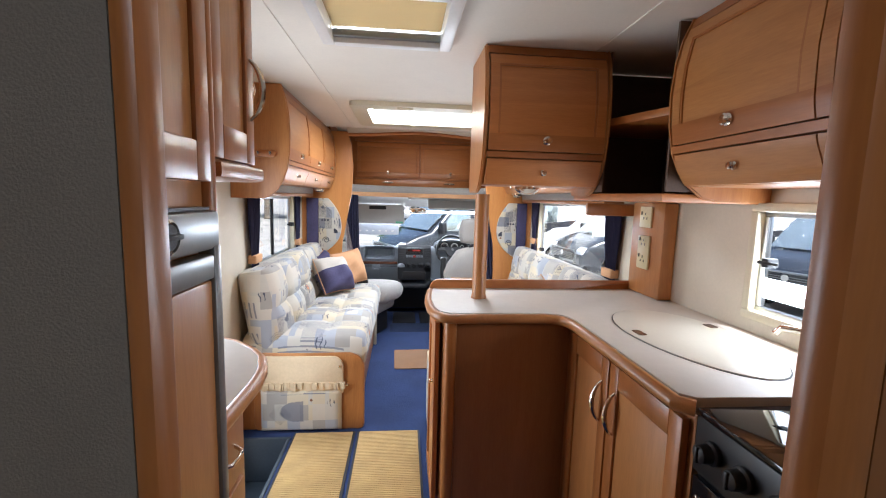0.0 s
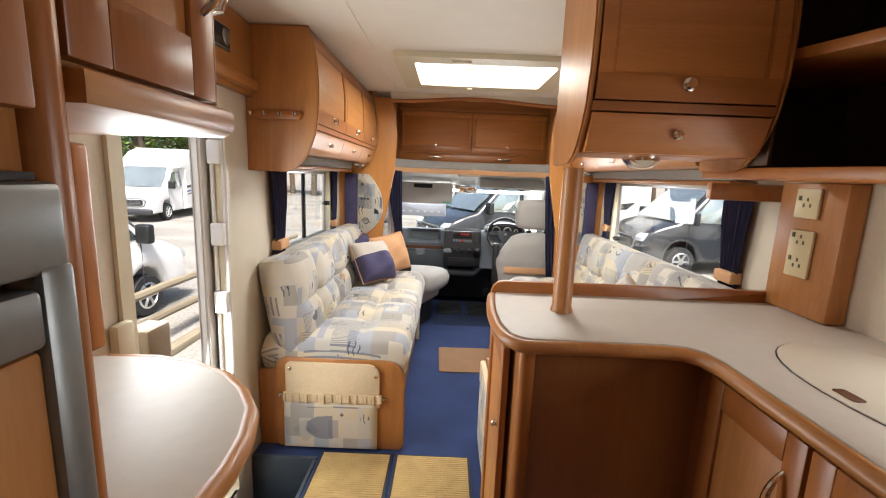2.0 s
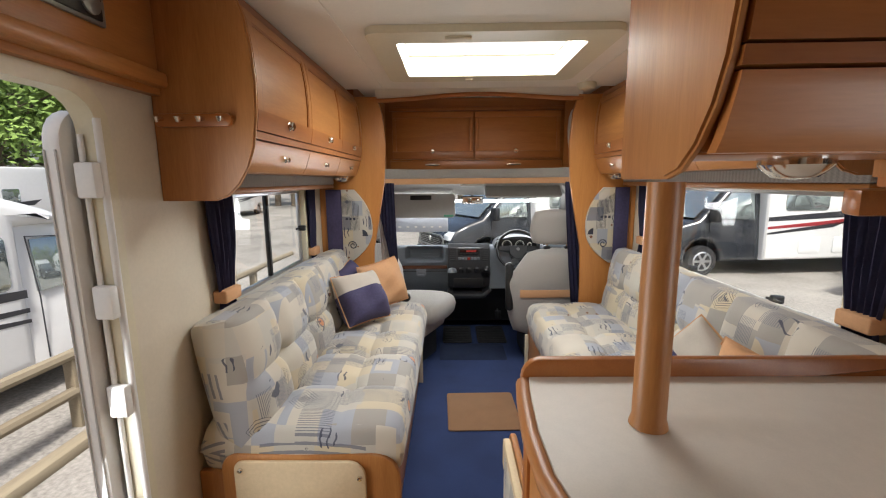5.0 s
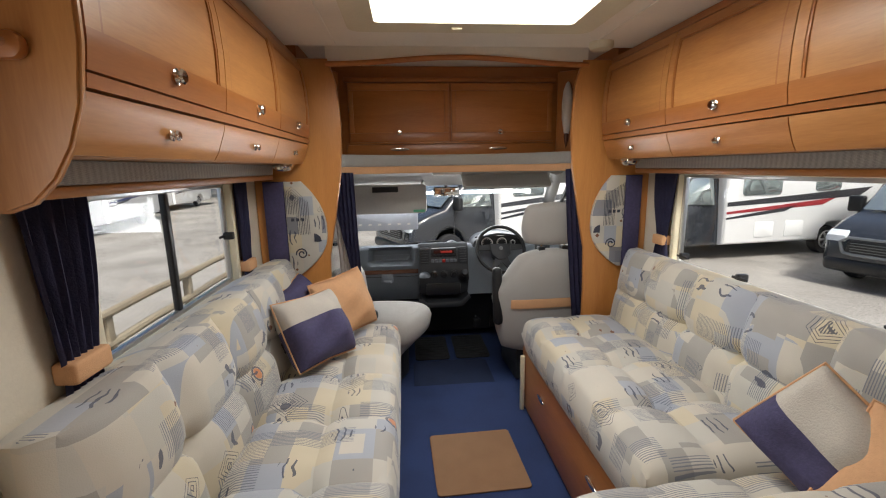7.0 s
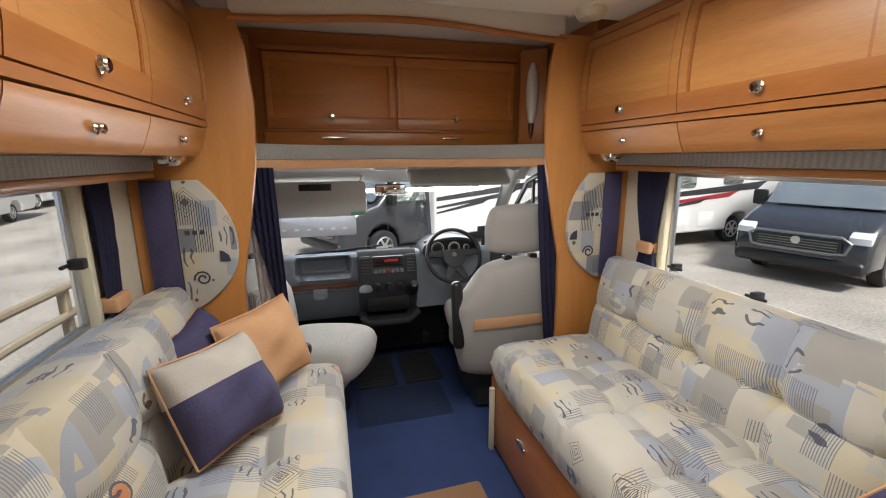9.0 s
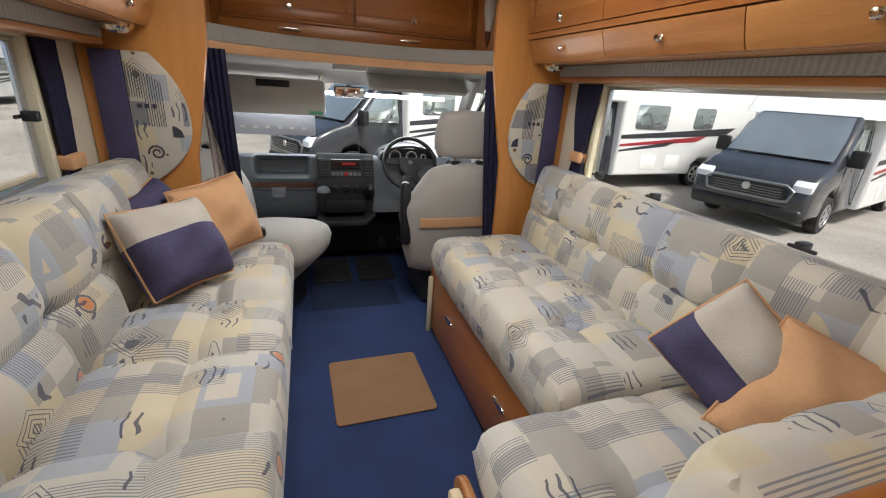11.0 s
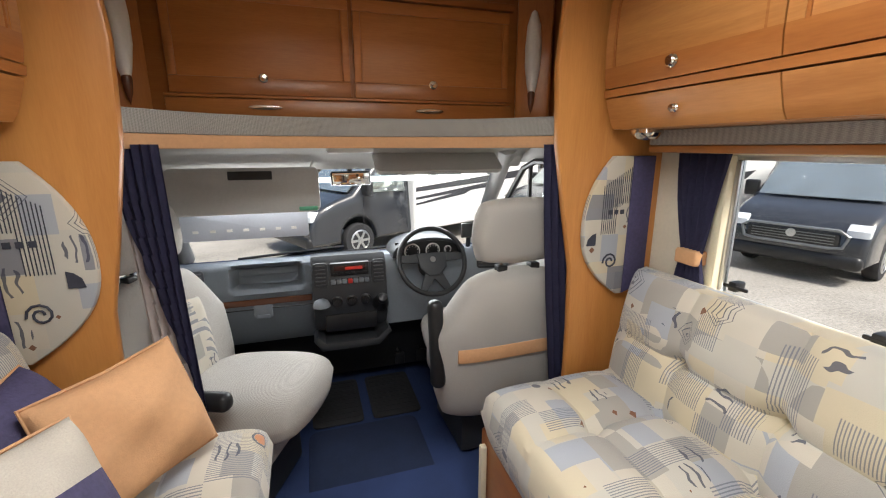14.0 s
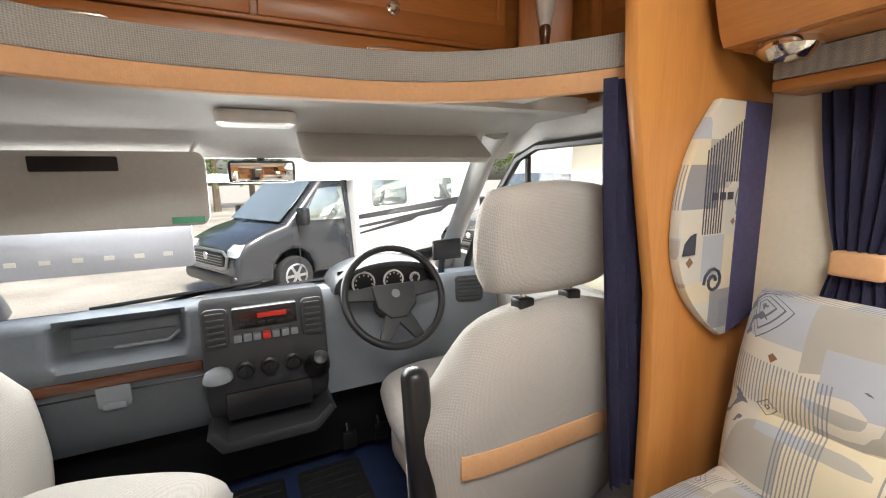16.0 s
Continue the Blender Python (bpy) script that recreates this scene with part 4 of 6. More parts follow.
def cooker():
    t = thing("cooker", (1.13, 0.90, 0), "black gas cooker with glass lid and knobs", "cooker")
    put("body", add_box(bmesh.new(), (0.88, 0.645, 0.05), (XR - 0.005, 1.17, CT - 0.03), 0.004), BLACK, t)
    put("lid", add_box(bmesh.new(), (0.86, 0.65, CT - 0.028), (XR - 0.03, 1.168, CT - 0.012), 0.006), material("black_glass", (0.008, 0.008, 0.009), 0.03, var=0.05), t, "black glass hob lid")
    put("fascia", add_box(bmesh.new(), (0.865, 0.65, CT - 0.16), (0.879, 1.168, CT - 0.03), 0.003), BLACK, t)
    for i in range(5):
        y = 1.11 - i * 0.085
        bm = bmesh.new()
        add_lathe(bm, [(0.026, 0), (0.026, 0.008), (0.021, 0.012), (0.019, 0.034), (0.012, 0.038), (0.001, 0.038)], (0, 0, 0), n=18, m=Matrix.Translation((0.864, y, CT - 0.09)) @ pose(0, 0, 0, 0, -90, 0))
        add_box(bm, (0.822, y - 0.004, CT - 0.108), (0.845, y + 0.004, CT - 0.072), 0.002)
        put("control_knob", bm, BLACK, t)
    put("oven_door", add_box(bmesh.new(), (0.862, 0.66, 0.42), (0.879, 1.16, CT - 0.17), 0.004), material("oven_glass", (0.01, 0.01, 0.012), 0.05), t)
    put("oven_handle", add_tube(bmesh.new(), [(0.845, 0.70, 0.745), (0.835, 0.72, 0.745), (0.835, 1.10, 0.745), (0.845, 1.12, 0.745)], 0.008), CHROME, t)


cooker()


# ---- fridge and side counter ----
def tall_unit():
    xf = -0.165
    t = thing("fridge_unit", (-0.45, 0.9, 0), "tall wooden unit with built-in fridge and cupboard above", "fridge")
    bm = bmesh.new()
    add_box(bm, (XL + 0.002, 0.615, 0), (xf - 0.02, 1.16, ZC - 0.003), 0.003)
    put("body", bm, W, t)
    bm = bmesh.new()
    add_tube(bm, [(xf - 0.02, 1.165, 0), (xf - 0.02, 1.165, ZC - 0.004)], 0.018, 12)
    put("corner_post", bm, WDZ, t)
    put("fridge_door", add_box(bmesh.new(), (xf - 0.018, 0.63, 0.30), (xf + 0.006, 1.12, 1.226), 0.006), W, t, "wooden fridge door panel")
    bm = bmesh.new()
    add_box(bm, (xf - 0.02, 1.12, 0.28), (xf + 0.012, 1.15, 1.29), 0.006)
    add_box(bm, (xf - 0.02, 0.625, 1.228), (xf + 0.012, 1.12, 1.274), 0.006)
    add_box(bm, (xf - 0.02, 0.625, 1.282), (xf + 0.010, 1.148, 1.352), 0.006)
    put("fridge_trim", bm, SILVER, t, "silver plastic fridge trim and control strip")
    bm = bmesh.new()
    add_box(bm, (xf + 0.010, 0.70, 1.236), (xf + 0.026, 0.80, 1.262), 0.006)
    put("fridge_catch", bm, SILVER, t)
    # solid black strip; its colour stands in for the shade in the gap
    put("shadow_gap", add_box(bmesh.new(), (xf - 0.019, 0.63, 1.353), (xf - 0.004, 1.14, 1.359)), BLACK, t)
    bm = bmesh.new()
    dm = Matrix.Translation((xf + 0.01, 0.965, 1.318)) @ pose(0, 0, 0, 0, 90, 0)
    add_lathe(bm, [(0.027, 0), (0.027, 0.006), (0.023, 0.009), (0.022, 0.005), (0.001, 0.005)], (0, 0, 0), n=24, mi=1, m=dm)
    add_box(bm, (-0.004, -0.022, 0.004), (0.004, 0.022, 0.016), 0.002, 0, m=dm)
    add_lathe(bm, [(0.021, 0.005), (0.019, 0.008), (0.001, 0.008)], (0, 0, 0), n=20, m=dm)
    put("dial", bm, [DASHD, CHROME], t, "round dark dial with chrome ring")
    cup_door(t, xf - 0.02, "x", 0.64, 1.145, 1.405, 1.93, 1, "door", (0.72, 1.50, 1.66))
    return t


tall_unit()


def upper_cupboard():
    t = thing("wall_cupboard", (-0.4, 1.35, 1.42), "wooden wall cupboard with framed doors over the side counter", "cabinet")
    y0, y1 = 1.19, 1.50
    pts = [(XL + 0.002, y0), (-0.20, y0), (-0.20, 1.43), (-0.24, 1.50), (XL + 0.002, 1.60)]
    put("body", add_prism(bmesh.new(), pts, "z", 1.45, ZC - 0.003, 0.003), W, t)
    put("base_board", add_prism(bmesh.new(), [(XL + 0.002, y0), (-0.165, y0), (-0.165, 1.44), (-0.22, 1.53), (XL + 0.002, 1.63)], "z", 1.415, 1.448, 0.008), WY, t)
    cup_door(t, -0.20, "x", y0 + 0.004, 1.425, 1.455, 1.945, 1, "door", (1.40, 1.56, 1.70))
    bm = bmesh.new()
    m = Matrix.Translation((-0.215, 1.465, 0)) @ pose(0, 0, 0, 0, 0, 30)
    add_box(bm, (-0.012, -0.03, 1.455), (0.012, 0.036, 1.945), 0.004, m=m)
    put("corner_strip", bm, WDZ, t)
    put("grab_handle", add_tube(bmesh.new(), [(-0.27, 1.53, 1.60), (-0.24, 1.56, 1.62), (-0.23, 1.575, 1.67), (-0.24, 1.56, 1.72), (-0.27, 1.53, 1.74)], 0.007), CHROME, t)


upper_cupboard()


def side_counter():
    t = thing("side_counter", (-0.45, 1.5, 0), "rounded pale-topped side counter with wooden edging and drawers", "counter")
    o = [(XL + 0.002, 1.182), (-0.20, 1.182), (-0.197, 1.30), (-0.195, 1.42), (-0.205, 1.50), (-0.235, 1.59), (-0.285, 1.66), (-0.36, 1.73), (-0.45, 1.775), (-0.56, 1.80), (-0.68, 1.795), (XL + 0.002, 1.775)]
    put("top", add_prism(bmesh.new(), o, "z", 0.865, 0.90, 0.003), TOP, t, "pale laminate top")
    put("edging", add_tube(bmesh.new(), [(x, y, 0.881) for x, y in o[1:-1]], 0.02), WY, t, "rounded wooden edging")
    put("body", add_prism(bmesh.new(), [(x - 0.04 if x > -0.7 else x, y - 0.04 if y > 1.4 else y) for x, y in o], "z", 0, 0.864, 0.0), W, t)
    for i in range(3):
        z = 0.25 + i * 0.2
        bm = bmesh.new()
        add_box(bm, (-0.244, 1.20, z), (-0.225, 1.42, z + 0.185), 0.004)
        d = put("drawer_front", bm, W, t)
        put("handle", add_tube(bmesh.new(), [(-0.226, 1.26, z + 0.1), (-0.20, 1.28, z + 0.1), (-0.197, 1.31, z + 0.1), (-0.20, 1.34, z + 0.1), (-0.226, 1.36, z + 0.1)], 0.005), CHROME, d)


side_counter()
bm = bmesh.new()
add_box(bm, (-0.748, 1.60, 0.902), (-0.737, 1.842, 1.412), 0.003)
add_box(bm, (-0.748, 1.79, 0.903), (-0.715, 1.843, 1.411), 0.012, seg=3)
put("counter_side_post", bm, WDZ, label="wooden upright beside the doorway", category="post")
bm = bmesh.new()
add_box(bm, (-0.748, 1.88, 0.83), (-0.718, 1.945, 0.94), 0.012)
put("wall_switch_box", bm, CREAMP, label="cream plastic box on the door pillar", category="switch box")
bm = bmesh.new()
add_box(bm, (-0.83, 2.035, 0.70), (-0.752, 2.145, 0.865), 0.014)
put("door_lock_box", bm, material("beige_lock_plastic", (0.24, 0.175, 0.11), 0.5), label="beige plastic door lock housing", category="lock")

# board above the doorway with control panel
bm = bmesh.new()
add_box(bm, (XL + 0.001, 1.64, 1.675), (XL + 0.035, 2.722, ZC - 0.003), 0.004)
add_box(bm, (XL + 0.001, 1.64, 1.695), (XL + 0.065, 2.722, 1.74), 0.012)
put("header_board", bm, WY, label="wooden header board above the entrance door", category="panel")
bm = bmesh.new()
add_box(bm, (-0.716, 2.30, 1.80), (-0.704, 2.53, 1.89), 0.006, 0)
add_box(bm, (-0.706, 2.315, 1.81), (-0.701, 2.515, 1.88), 0.004, 1)
for y in (2.35, 2.48):
    add_lathe(bm, [(0.028, 0), (0.028, 0.006), (0.02, 0.008), (0.001, 0.008)], (0, 0, 0), n=20, mi=0, m=Matrix.Translation((-0.702, y, 1.845)) @ pose(0, 0, 0, 0, 90, 0))
put("control_panel", bm, [SILVER, BLACK], label="grey control panel with two round dials", category="control panel")
t = thing("coat_hooks", (-0.62, 2.722, 1.60), "wooden rail with four brass coat hooks", "hooks")
put("rail", add_prism(bmesh.new(), rounded(-0.735, 1.583, -0.50, 1.622, 0.018), "y", 2.706, 2.723, 0.004), WDX, t)
for i in range(4):
    x = -0.71 + i * 0.062
    put("hook", add_tube(bmesh.new(), [(x, 2.706, 1.606), (x, 2.69, 1.604), (x, 2.682, 1.598), (x, 2.68, 1.61)], [0.007, 0.005, 0.006, 0.008], 8), CHROME, t, "small brass hook")


# ---- lounge ----
def pad(name, size, m, mat, parent, tuft, depth=0.02, n=(30, 30), crown=0.015, soft=0.3, label="", plan=0.12):
    bm = bmesh.new()
    add_pad(bm, size, tuft, depth, soft, n, crown, m=m, plan=plan)
    return put(name, bm, mat, parent, label)


def sofa_left():
    t = thing("sofa", (-0.4, 3.5, 0), "patchwork-upholstered bench sofa with wooden base and end panel", "sofa", "lounge sofas")
    put("base", add_box(bmesh.new(), (XL + 0.003, 2.78, 0), (-0.075, 4.30, 0.37), 0.008), W, t, "wooden sofa base")
    bm = bmesh.new()
    add_prism(bm, rounded(-0.66, 0.0, -0.025, 0.475, (0.03, 0.03, 0.10, 0.06)), "y", 2.735, 2.765, 0.01)
    add_box(bm, (XL + 0.003, 2.75, 0), (-0.655, 2.775, 0.40), 0.005)
    put("end_panel", bm, W, t, "rounded wooden end panel")
    pad("seat_cushion", (0.74, 1.58, 0.24), pose(-0.378, 3.53, 0.47), PATCH, t, (3, 5), 0.040, (34, 60), 0.012, 0.12, plan=0.06)
    pad("back_cushion", (0.50, 1.58, 0.22), pose(-0.625, 3.53, 0.71, 0, 80, 0), PATCH, t, (2, 5), 0.05, (30, 60), 0.016, 0.12, plan=0.05)
    # pocket on the end panel
    bm = bmesh.new()
    add_pad(bm, (0.46, 0.25, 0.035), (), 0, 0.15, (16, 12), 0.008, m=pose(-0.385, 2.722, 0.135, 90, 0, 0))
    put("pocket", bm, PATCH, t, "patterned fabric pocket")
    bm = bmesh.new()
    add_prism(bm, rounded(-0.605, 0.235, -0.145, 0.46, (0.005, 0.005, 0.06, 0.03)), "y", 2.716, 2.733, 0.006)
    n = 40
    for i in range(n):
        x = -0.615 + 0.48 * i / n
        dy = 0.004 * math.sin(i * 1.9) + 0.003 * math.sin(i * 0.7)
        add_box(bm, (x, 2.706 + dy, 0.262 - 0.006 * math.sin(i * 0.9)), (x + 0.0125, 2.724 + dy, 0.305), 0.002, seg=1)
    put("pocket_flap", bm, CREAMF, t, "cream fabric pocket flap")
    for x, z in ((-0.58, 0.43), (-0.165, 0.40), (-0.628, 0.29), (-0.122, 0.29)):
        bm = bmesh.new()
        add_lathe(bm, [(0.010, 0), (0.008, 0.006), (0.001, 0.008)], (0, 0, 0), n=12, m=Matrix.Translation((x, 2.716, z)) @ pose(0, 0, 0, 90, 0, 0))
        put("stud", bm, CHROME, t)
    put("support_leg", add_box(bmesh.new(), (-0.075, 4.20, 0.0), (-0.045, 4.225, 0.36), 0.006), CREAMP, t)


sofa_left()


def sofa_right():
    t = thing("corner_sofa", (1.05, 3.5, 0), "patchwork-upholstered corner sofa with wooden drawer base", "sofa", "lounge sofas")
    bm = bmesh.new()
    add_box(bm, (0.725, 3.0, 0), (XR - 0.003, 4.30, 0.36), 0.006)
    add_box(bm, (0.50, 2.425, 0), (XR - 0.003, 3.0, 0.36), 0.006)
    put("base", bm, WY, t, "wooden sofa base with drawers")
    bm = bmesh.new()
    add_prism(bm, rounded(2.985, 0.02, 4.30, 0.39, (0.01, 0.02, 0.03, 0.01)), "x", 0.702, 0.724, 0.006)
    put("front_panel", bm, WD, t, "polished wooden front panel")
    for y in (3.35, 3.95):
        bm = bmesh.new()
        add_prism(bm, [(y + 0.05 * math.cos(a), 0.235 + 0.014 * math.sin(a)) for a in [math.pi * k / 8 for k in range(16)]], "x", 0.695, 0.703, 0.002)
        put("finger_pull", bm, CHROME, t)
    bm = bmesh.new()
    add_prism(bm, rounded(2.44, 0.0, 2.97, 0.43, (0.02, 0.02, 0.05, 0.05)), "x", 0.385, 0.41, 0.008)
    put("end_panel", bm, W, t)
    bm = bmesh.new()
    add_pad(bm, (0.40, 0.44, 0.035), (), 0, 0.15, (12, 12), 0.008, m=pose(0.372, 2.70, 0.20, 90, 0, -90))
    put("pocket", bm, PATCH, t)
    bm = bmesh.new()
    add_prism(bm, rounded(2.48, 0.30, 2.93, 0.42, 0.02), "x", 0.355, 0.384, 0.008)
    put("pocket_flap", bm, CREAMF, t)
    pad("seat_cushion", (0.74, 1.29, 0.24), pose(1.045, 3.635, 0.47), PATCH, t, (3, 4), 0.040, (34, 52), 0.012, 0.12, plan=0.06)
    pad("corner_cushion", (0.98, 0.55, 0.24), pose(0.90, 2.705, 0.47), PATCH, t, (4, 2), 0.028, (40, 26), 0.012, 0.15)
    pad("back_cushion", (0.50, 1.86, 0.22), pose(1.305, 3.35, 0.71, 0, -80, 0), PATCH, t, (2, 6), 0.05, (30, 70), 0.016, 0.12, plan=0.05)
    pad("side_cushion", (0.74, 0.36, 0.15), pose(0.86, 2.49, 0.75, -84, 0, 0), PATCH, t, (4, 2), 0.02, (34, 20), 0.015, 0.2)
    put("support_leg", add_box(bmesh.new(), (0.676, 4.235, 0.0), (0.70, 4.262, 0.34), 0.006), CREAMP, t)


sofa_right()


def scatter(name, label, m, mats, split=None, size=0.34, thick=0.17, piping=ORANGE, spin=14):
    """A square scatter cushion; split: the share of it covered in the second fabric."""
    t = thing(name, (0, 0, 0), label, "cushion", "scatter cushions")
    bm = bmesh.new()
    n = 22
    add_pad(bm, (size, size, thick), (), 0, 1.0, (n, n), 0.0)
    for v in bm.verts:
        k = 1 - 0.07 * (1 - (2 * v.co.x / size) ** 2) * (1 if abs(v.co.y) > size * 0.3 else 0)
        v.co.y *= k
        v.co.z += (0.010 * math.sin(v.co.x * 31 + v.co.y * 17) + 0.006 * math.sin(v.co.y * 47 - v.co.x * 23)) * (abs(v.co.z) / thick * 2)
    if split is not None:
        for f in bm.faces:
            c = f.calc_center_median()
            f.material_index = 1 if c.y < -size / 2 + size * split else 0
    put("cover", bm, mats, t, local=True)
    bm = bmesh.new()
    h = size / 2
    add_tube(bm, [(-h, -h, 0), (0, -h * 0.94, 0), (h, -h, 0), (h, 0, 0), (h, h, 0), (0, h * 0.94, 0), (-h, h, 0), (-h, 0, 0), (-h, -h, 0)], 0.0042, 6)
    put("piping", bm, piping, t, local=True)
    t.matrix_basis = m @ pose(0, 0, 0, 0, 0, spin)
    return t


scatter("scatter_cushion", "oatmeal and navy scatter cushion leaning on the sofa", pose(-0.37, 3.79, 0.745, 58, 6, 48), [PALEF, PURPLE], 0.60, 0.305, 0.22, spin=6)
scatter("scatter_cushion", "plain apricot scatter cushion leaning on the sofa", pose(-0.285, 4.08, 0.755, 72, 6, 40), [ORANGE], None, 0.30)
scatter("scatter_cushion", "navy velvet scatter cushion behind the others", pose(-0.48, 4.06, 0.755, 60, 0, 70), [PURPLE], None, 0.27)
scatter("scatter_cushion", "oatmeal and navy scatter cushion in the sofa corner", pose(1.06, 2.86, 0.73, 80, 14, -58), [PALEF, PURPLE], 0.52, 0.28, spin=-22)
scatter("scatter_cushion", "apricot and navy scatter cushion in the sofa corner", pose(1.12, 2.70, 0.685, 68, 24, -54), [ORANGE, PURPLE], 0.34, 0.31, spin=95)


def curtain(y, x, side, z0, z1, tie, w_top, w_tie, w_low, label="navy curtain gathered by an apricot tie-back"):
    """A gathered hanging curtain along a side wall."""
    t = thing("curtain", (x, y, z0), label, "curtain", "window curtains")
    bm = bmesh.new()
    nz, nu = 18, 40
    rows = []
    for j in range(nz + 1):
        z = z1 + (z0 - z1) * j / nz
        a = abs(z - tie)
        w = w_tie + (w_top - w_tie) * min(1, max(0, (z - tie)) / (z1 - tie)) ** 0.8 if z > tie else w_tie + (w_low - w_tie) * min(1, (tie - z) / (tie - z0)) ** 0.7
        row = []
        for i in range(nu + 1):
            u = i / nu - 0.5
            d = 0.012 * math.sin(i / nu * 2 * math.pi * 6 + 0.6 * math.sin(j * 0.4)) * (0.5 + min(1, a * 6) * 0.6)
            row.append(bm.verts.new((x - side * (0.03 + d), y + u * w, z)))
        rows.append(row)
    for a, b in zip(rows, rows[1:]):
        for i in range(nu):
            bm.faces.new((a[i], a[i + 1], b[i + 1], b[i]))
    g = bmesh.ops.solidify(bm, geom=bm.faces[:], thickness=0.004)
    put("cloth", bm, NAVYF, t)
    bm = bmesh.new()
    lo, hi = sorted((x - side * 0.002, x - side * 0.056))
    add_box(bm, (lo, y - w_tie / 2 - 0.005, tie - 0.026), (hi, y + w_tie / 2 + 0.005, tie + 0.026), 0.009, seg=3)
    put("tie_back", bm, ORANGE, t, "apricot fabric tie-back")


curtain(3.00, XL, -1, 0.66, 1.37, 0.985, 0.20, 0.11, 0.15)
curtain(4.06, XL, -1, 0.80, 1.37, 0.98, 0.13, 0.09, 0.10)
curtain(2.66, XR, 1, 0.70, 1.37, 0.98, 0.20, 0.11, 0.16)
curtain(4.13, XR, 1, 0.70, 1.37, 1.02, 0.20, 0.08, 0.20)


def pelmet(name, x, side, y0, y1):
    lo, hi = sorted((x - side * 0.001, x - side * 0.12))
    bm = bmesh.new()
    add_box(bm, (lo, y0, 1.372), (hi, y1, 1.396), 0.006)
    a, b = sorted((x - side * 0.09, x - side * 0.12))
    add_box(bm, (a, y0, 1.397), (b, y1, 1.447), 0.004, 1)
    put(name, bm, [WY, STRIPED], label="wooden pelmet with grey tweed band over the window", category="pelmet")


pelmet("pelmet", XL, -1, 2.80, 4.28)
pelmet("pelmet", XR, 1, 2.60, 4.28)
t = thing("kitchen_pelmet_end", (1.28, 2.42, 1.33), "curved wooden pelmet end below the kitchen locker", "pelmet")
put("board", add_prism(bmesh.new(), [(1.42, 2.44), (1.42, 2.56), (1.25, 2.56), (1.17, 2.52), (1.14, 2.46), (1.14, 2.44)], "z", 1.32, 1.385, 0.01), WD, t)
for x, y in ((XL + 0.19, 4.22), (XR - 0.19, 4.22), (0.72, 2.12)):
    bm = bmesh.new()
    add_lathe(bm, [(0.052, 0.0), (0.052, -0.012), (0.045, -0.02), (0.032, -0.032), (0.001, -0.036)], (x, y, 1.448), n=20)
    put("spot_lamp", bm, CHROME, label="small round nickel downlight under the locker", category="lamp", group="downlights")
bm = bmesh.new()
add_lathe(bm, [(0.055, 0), (0.055, -0.018), (0.045, -0.032), (0.001, -0.034)], (0.965, 4.03, ZC - 0.001), n=24)
put("smoke_alarm", bm, CREAMP, label="round cream smoke alarm on the ceiling", category="smoke alarm")


# ---- cab bulkhead: pillars, fabric panels, overhead cupboard ----
def pillar(sign, name):
    """sign -1: on the nearside; +1: on the offside. Inner edge bows in at the top."""
    wall = XL if sign < 0 else XR
    inner = [(0.0, 0.388), (0.3, 0.36), (0.7, 0.36), (0.95, 0.37), (1.15, 0.41), (1.40, 0.455), (1.65, 0.47), (1.85, 0.455), (1.972, 0.42)]
    pts = [(wall - sign * 0.002, 0.0)] + [(wall - sign * d, z) for z, d in inner] + [(wall - sign * 0.002, 1.972)]
    bm = bmesh.new()
    add_prism(bm, pts, "y", 4.33, 4.365, 0.01)
    return put(name, bm, WP, label="pale honey wooden pillar between lounge and cab", category="pillar", kind="structure")


pillar(-1, "pillar_left")
pillar(1, "pillar_right")


def fabric_panel(x0, x1, sign):
    """A padded half-oval panel: patchwork with a navy strip beside the wall."""
    t = thing("fabric_panel", ((x0 + x1) / 2, 4.33, 0.85), "padded patchwork wall panel with navy strip", "panel", "panels on the pillars")
    zt, zb, w = 1.36, 0.84, x1 - x0
    out = []
    for i in range(25):
        u = i / 24
        z = zb + (zt - zb) * u
        d = w * (0.62 + 0.38 * (1 - abs(2 * u - 1) ** 2.2)) if u > 0.5 else w * (0.42 + 0.58 * (1 - abs(2 * u - 1) ** 2.4))
        out.append((d, z))
    s = (lambda d: x0 + d) if sign < 0 else (lambda d: x1 - d)
    bm = bmesh.new()
    c = w * 0.34
    add_prism(bm, [(s(c), zb)] + [(s(d), z) for d, z in out] + [(s(c), zt)], "y", 4.302, 4.328, 0.008)
    put("patchwork_pad", bm, PATCH, t)
    bm = bmesh.new()
    add_prism(bm, [(s(0), zb + 0.03), (s(c - 0.001), zb), (s(c - 0.001), zt), (s(0), zt)], "y", 4.303, 4.328, 0.007)
    put("navy_strip", bm, PURPLE, t)
    bm = bmesh.new()
    for k in range(3):
        add_box(bm, (s(c + 0.035 + k * 0.026) - 0.008, 4.299, 1.152), (s(c + 0.035 + k * 0.026) + 0.008, 4.303, 1.168))
    sx, sz = s(c + 0.07), 0.975
    add_tube(bm, [(sx + (0.008 + 0.003 * k / 2) * math.cos(k * 0.6), 4.301, sz + (0.008 + 0.003 * k / 2) * math.sin(k * 0.6)) for k in range(17)], 0.0035, 6)
    add_prism(bm, [(s(c + 0.14), 1.04), (s(c + 0.14), 1.085), (s(c + 0.155), 1.08), (s(c + 0.172), 1.065), (s(c + 0.178), 1.04)], "y", 4.299, 4.303)
    for k in range(14):
        x = s(c + 0.008 + k * 0.0085)
        add_box(bm, (x - 0.0011, 4.3005, 1.08 if k > 5 else 1.19), (x + 0.0011, 4.303, 1.32 - 0.005 * k))
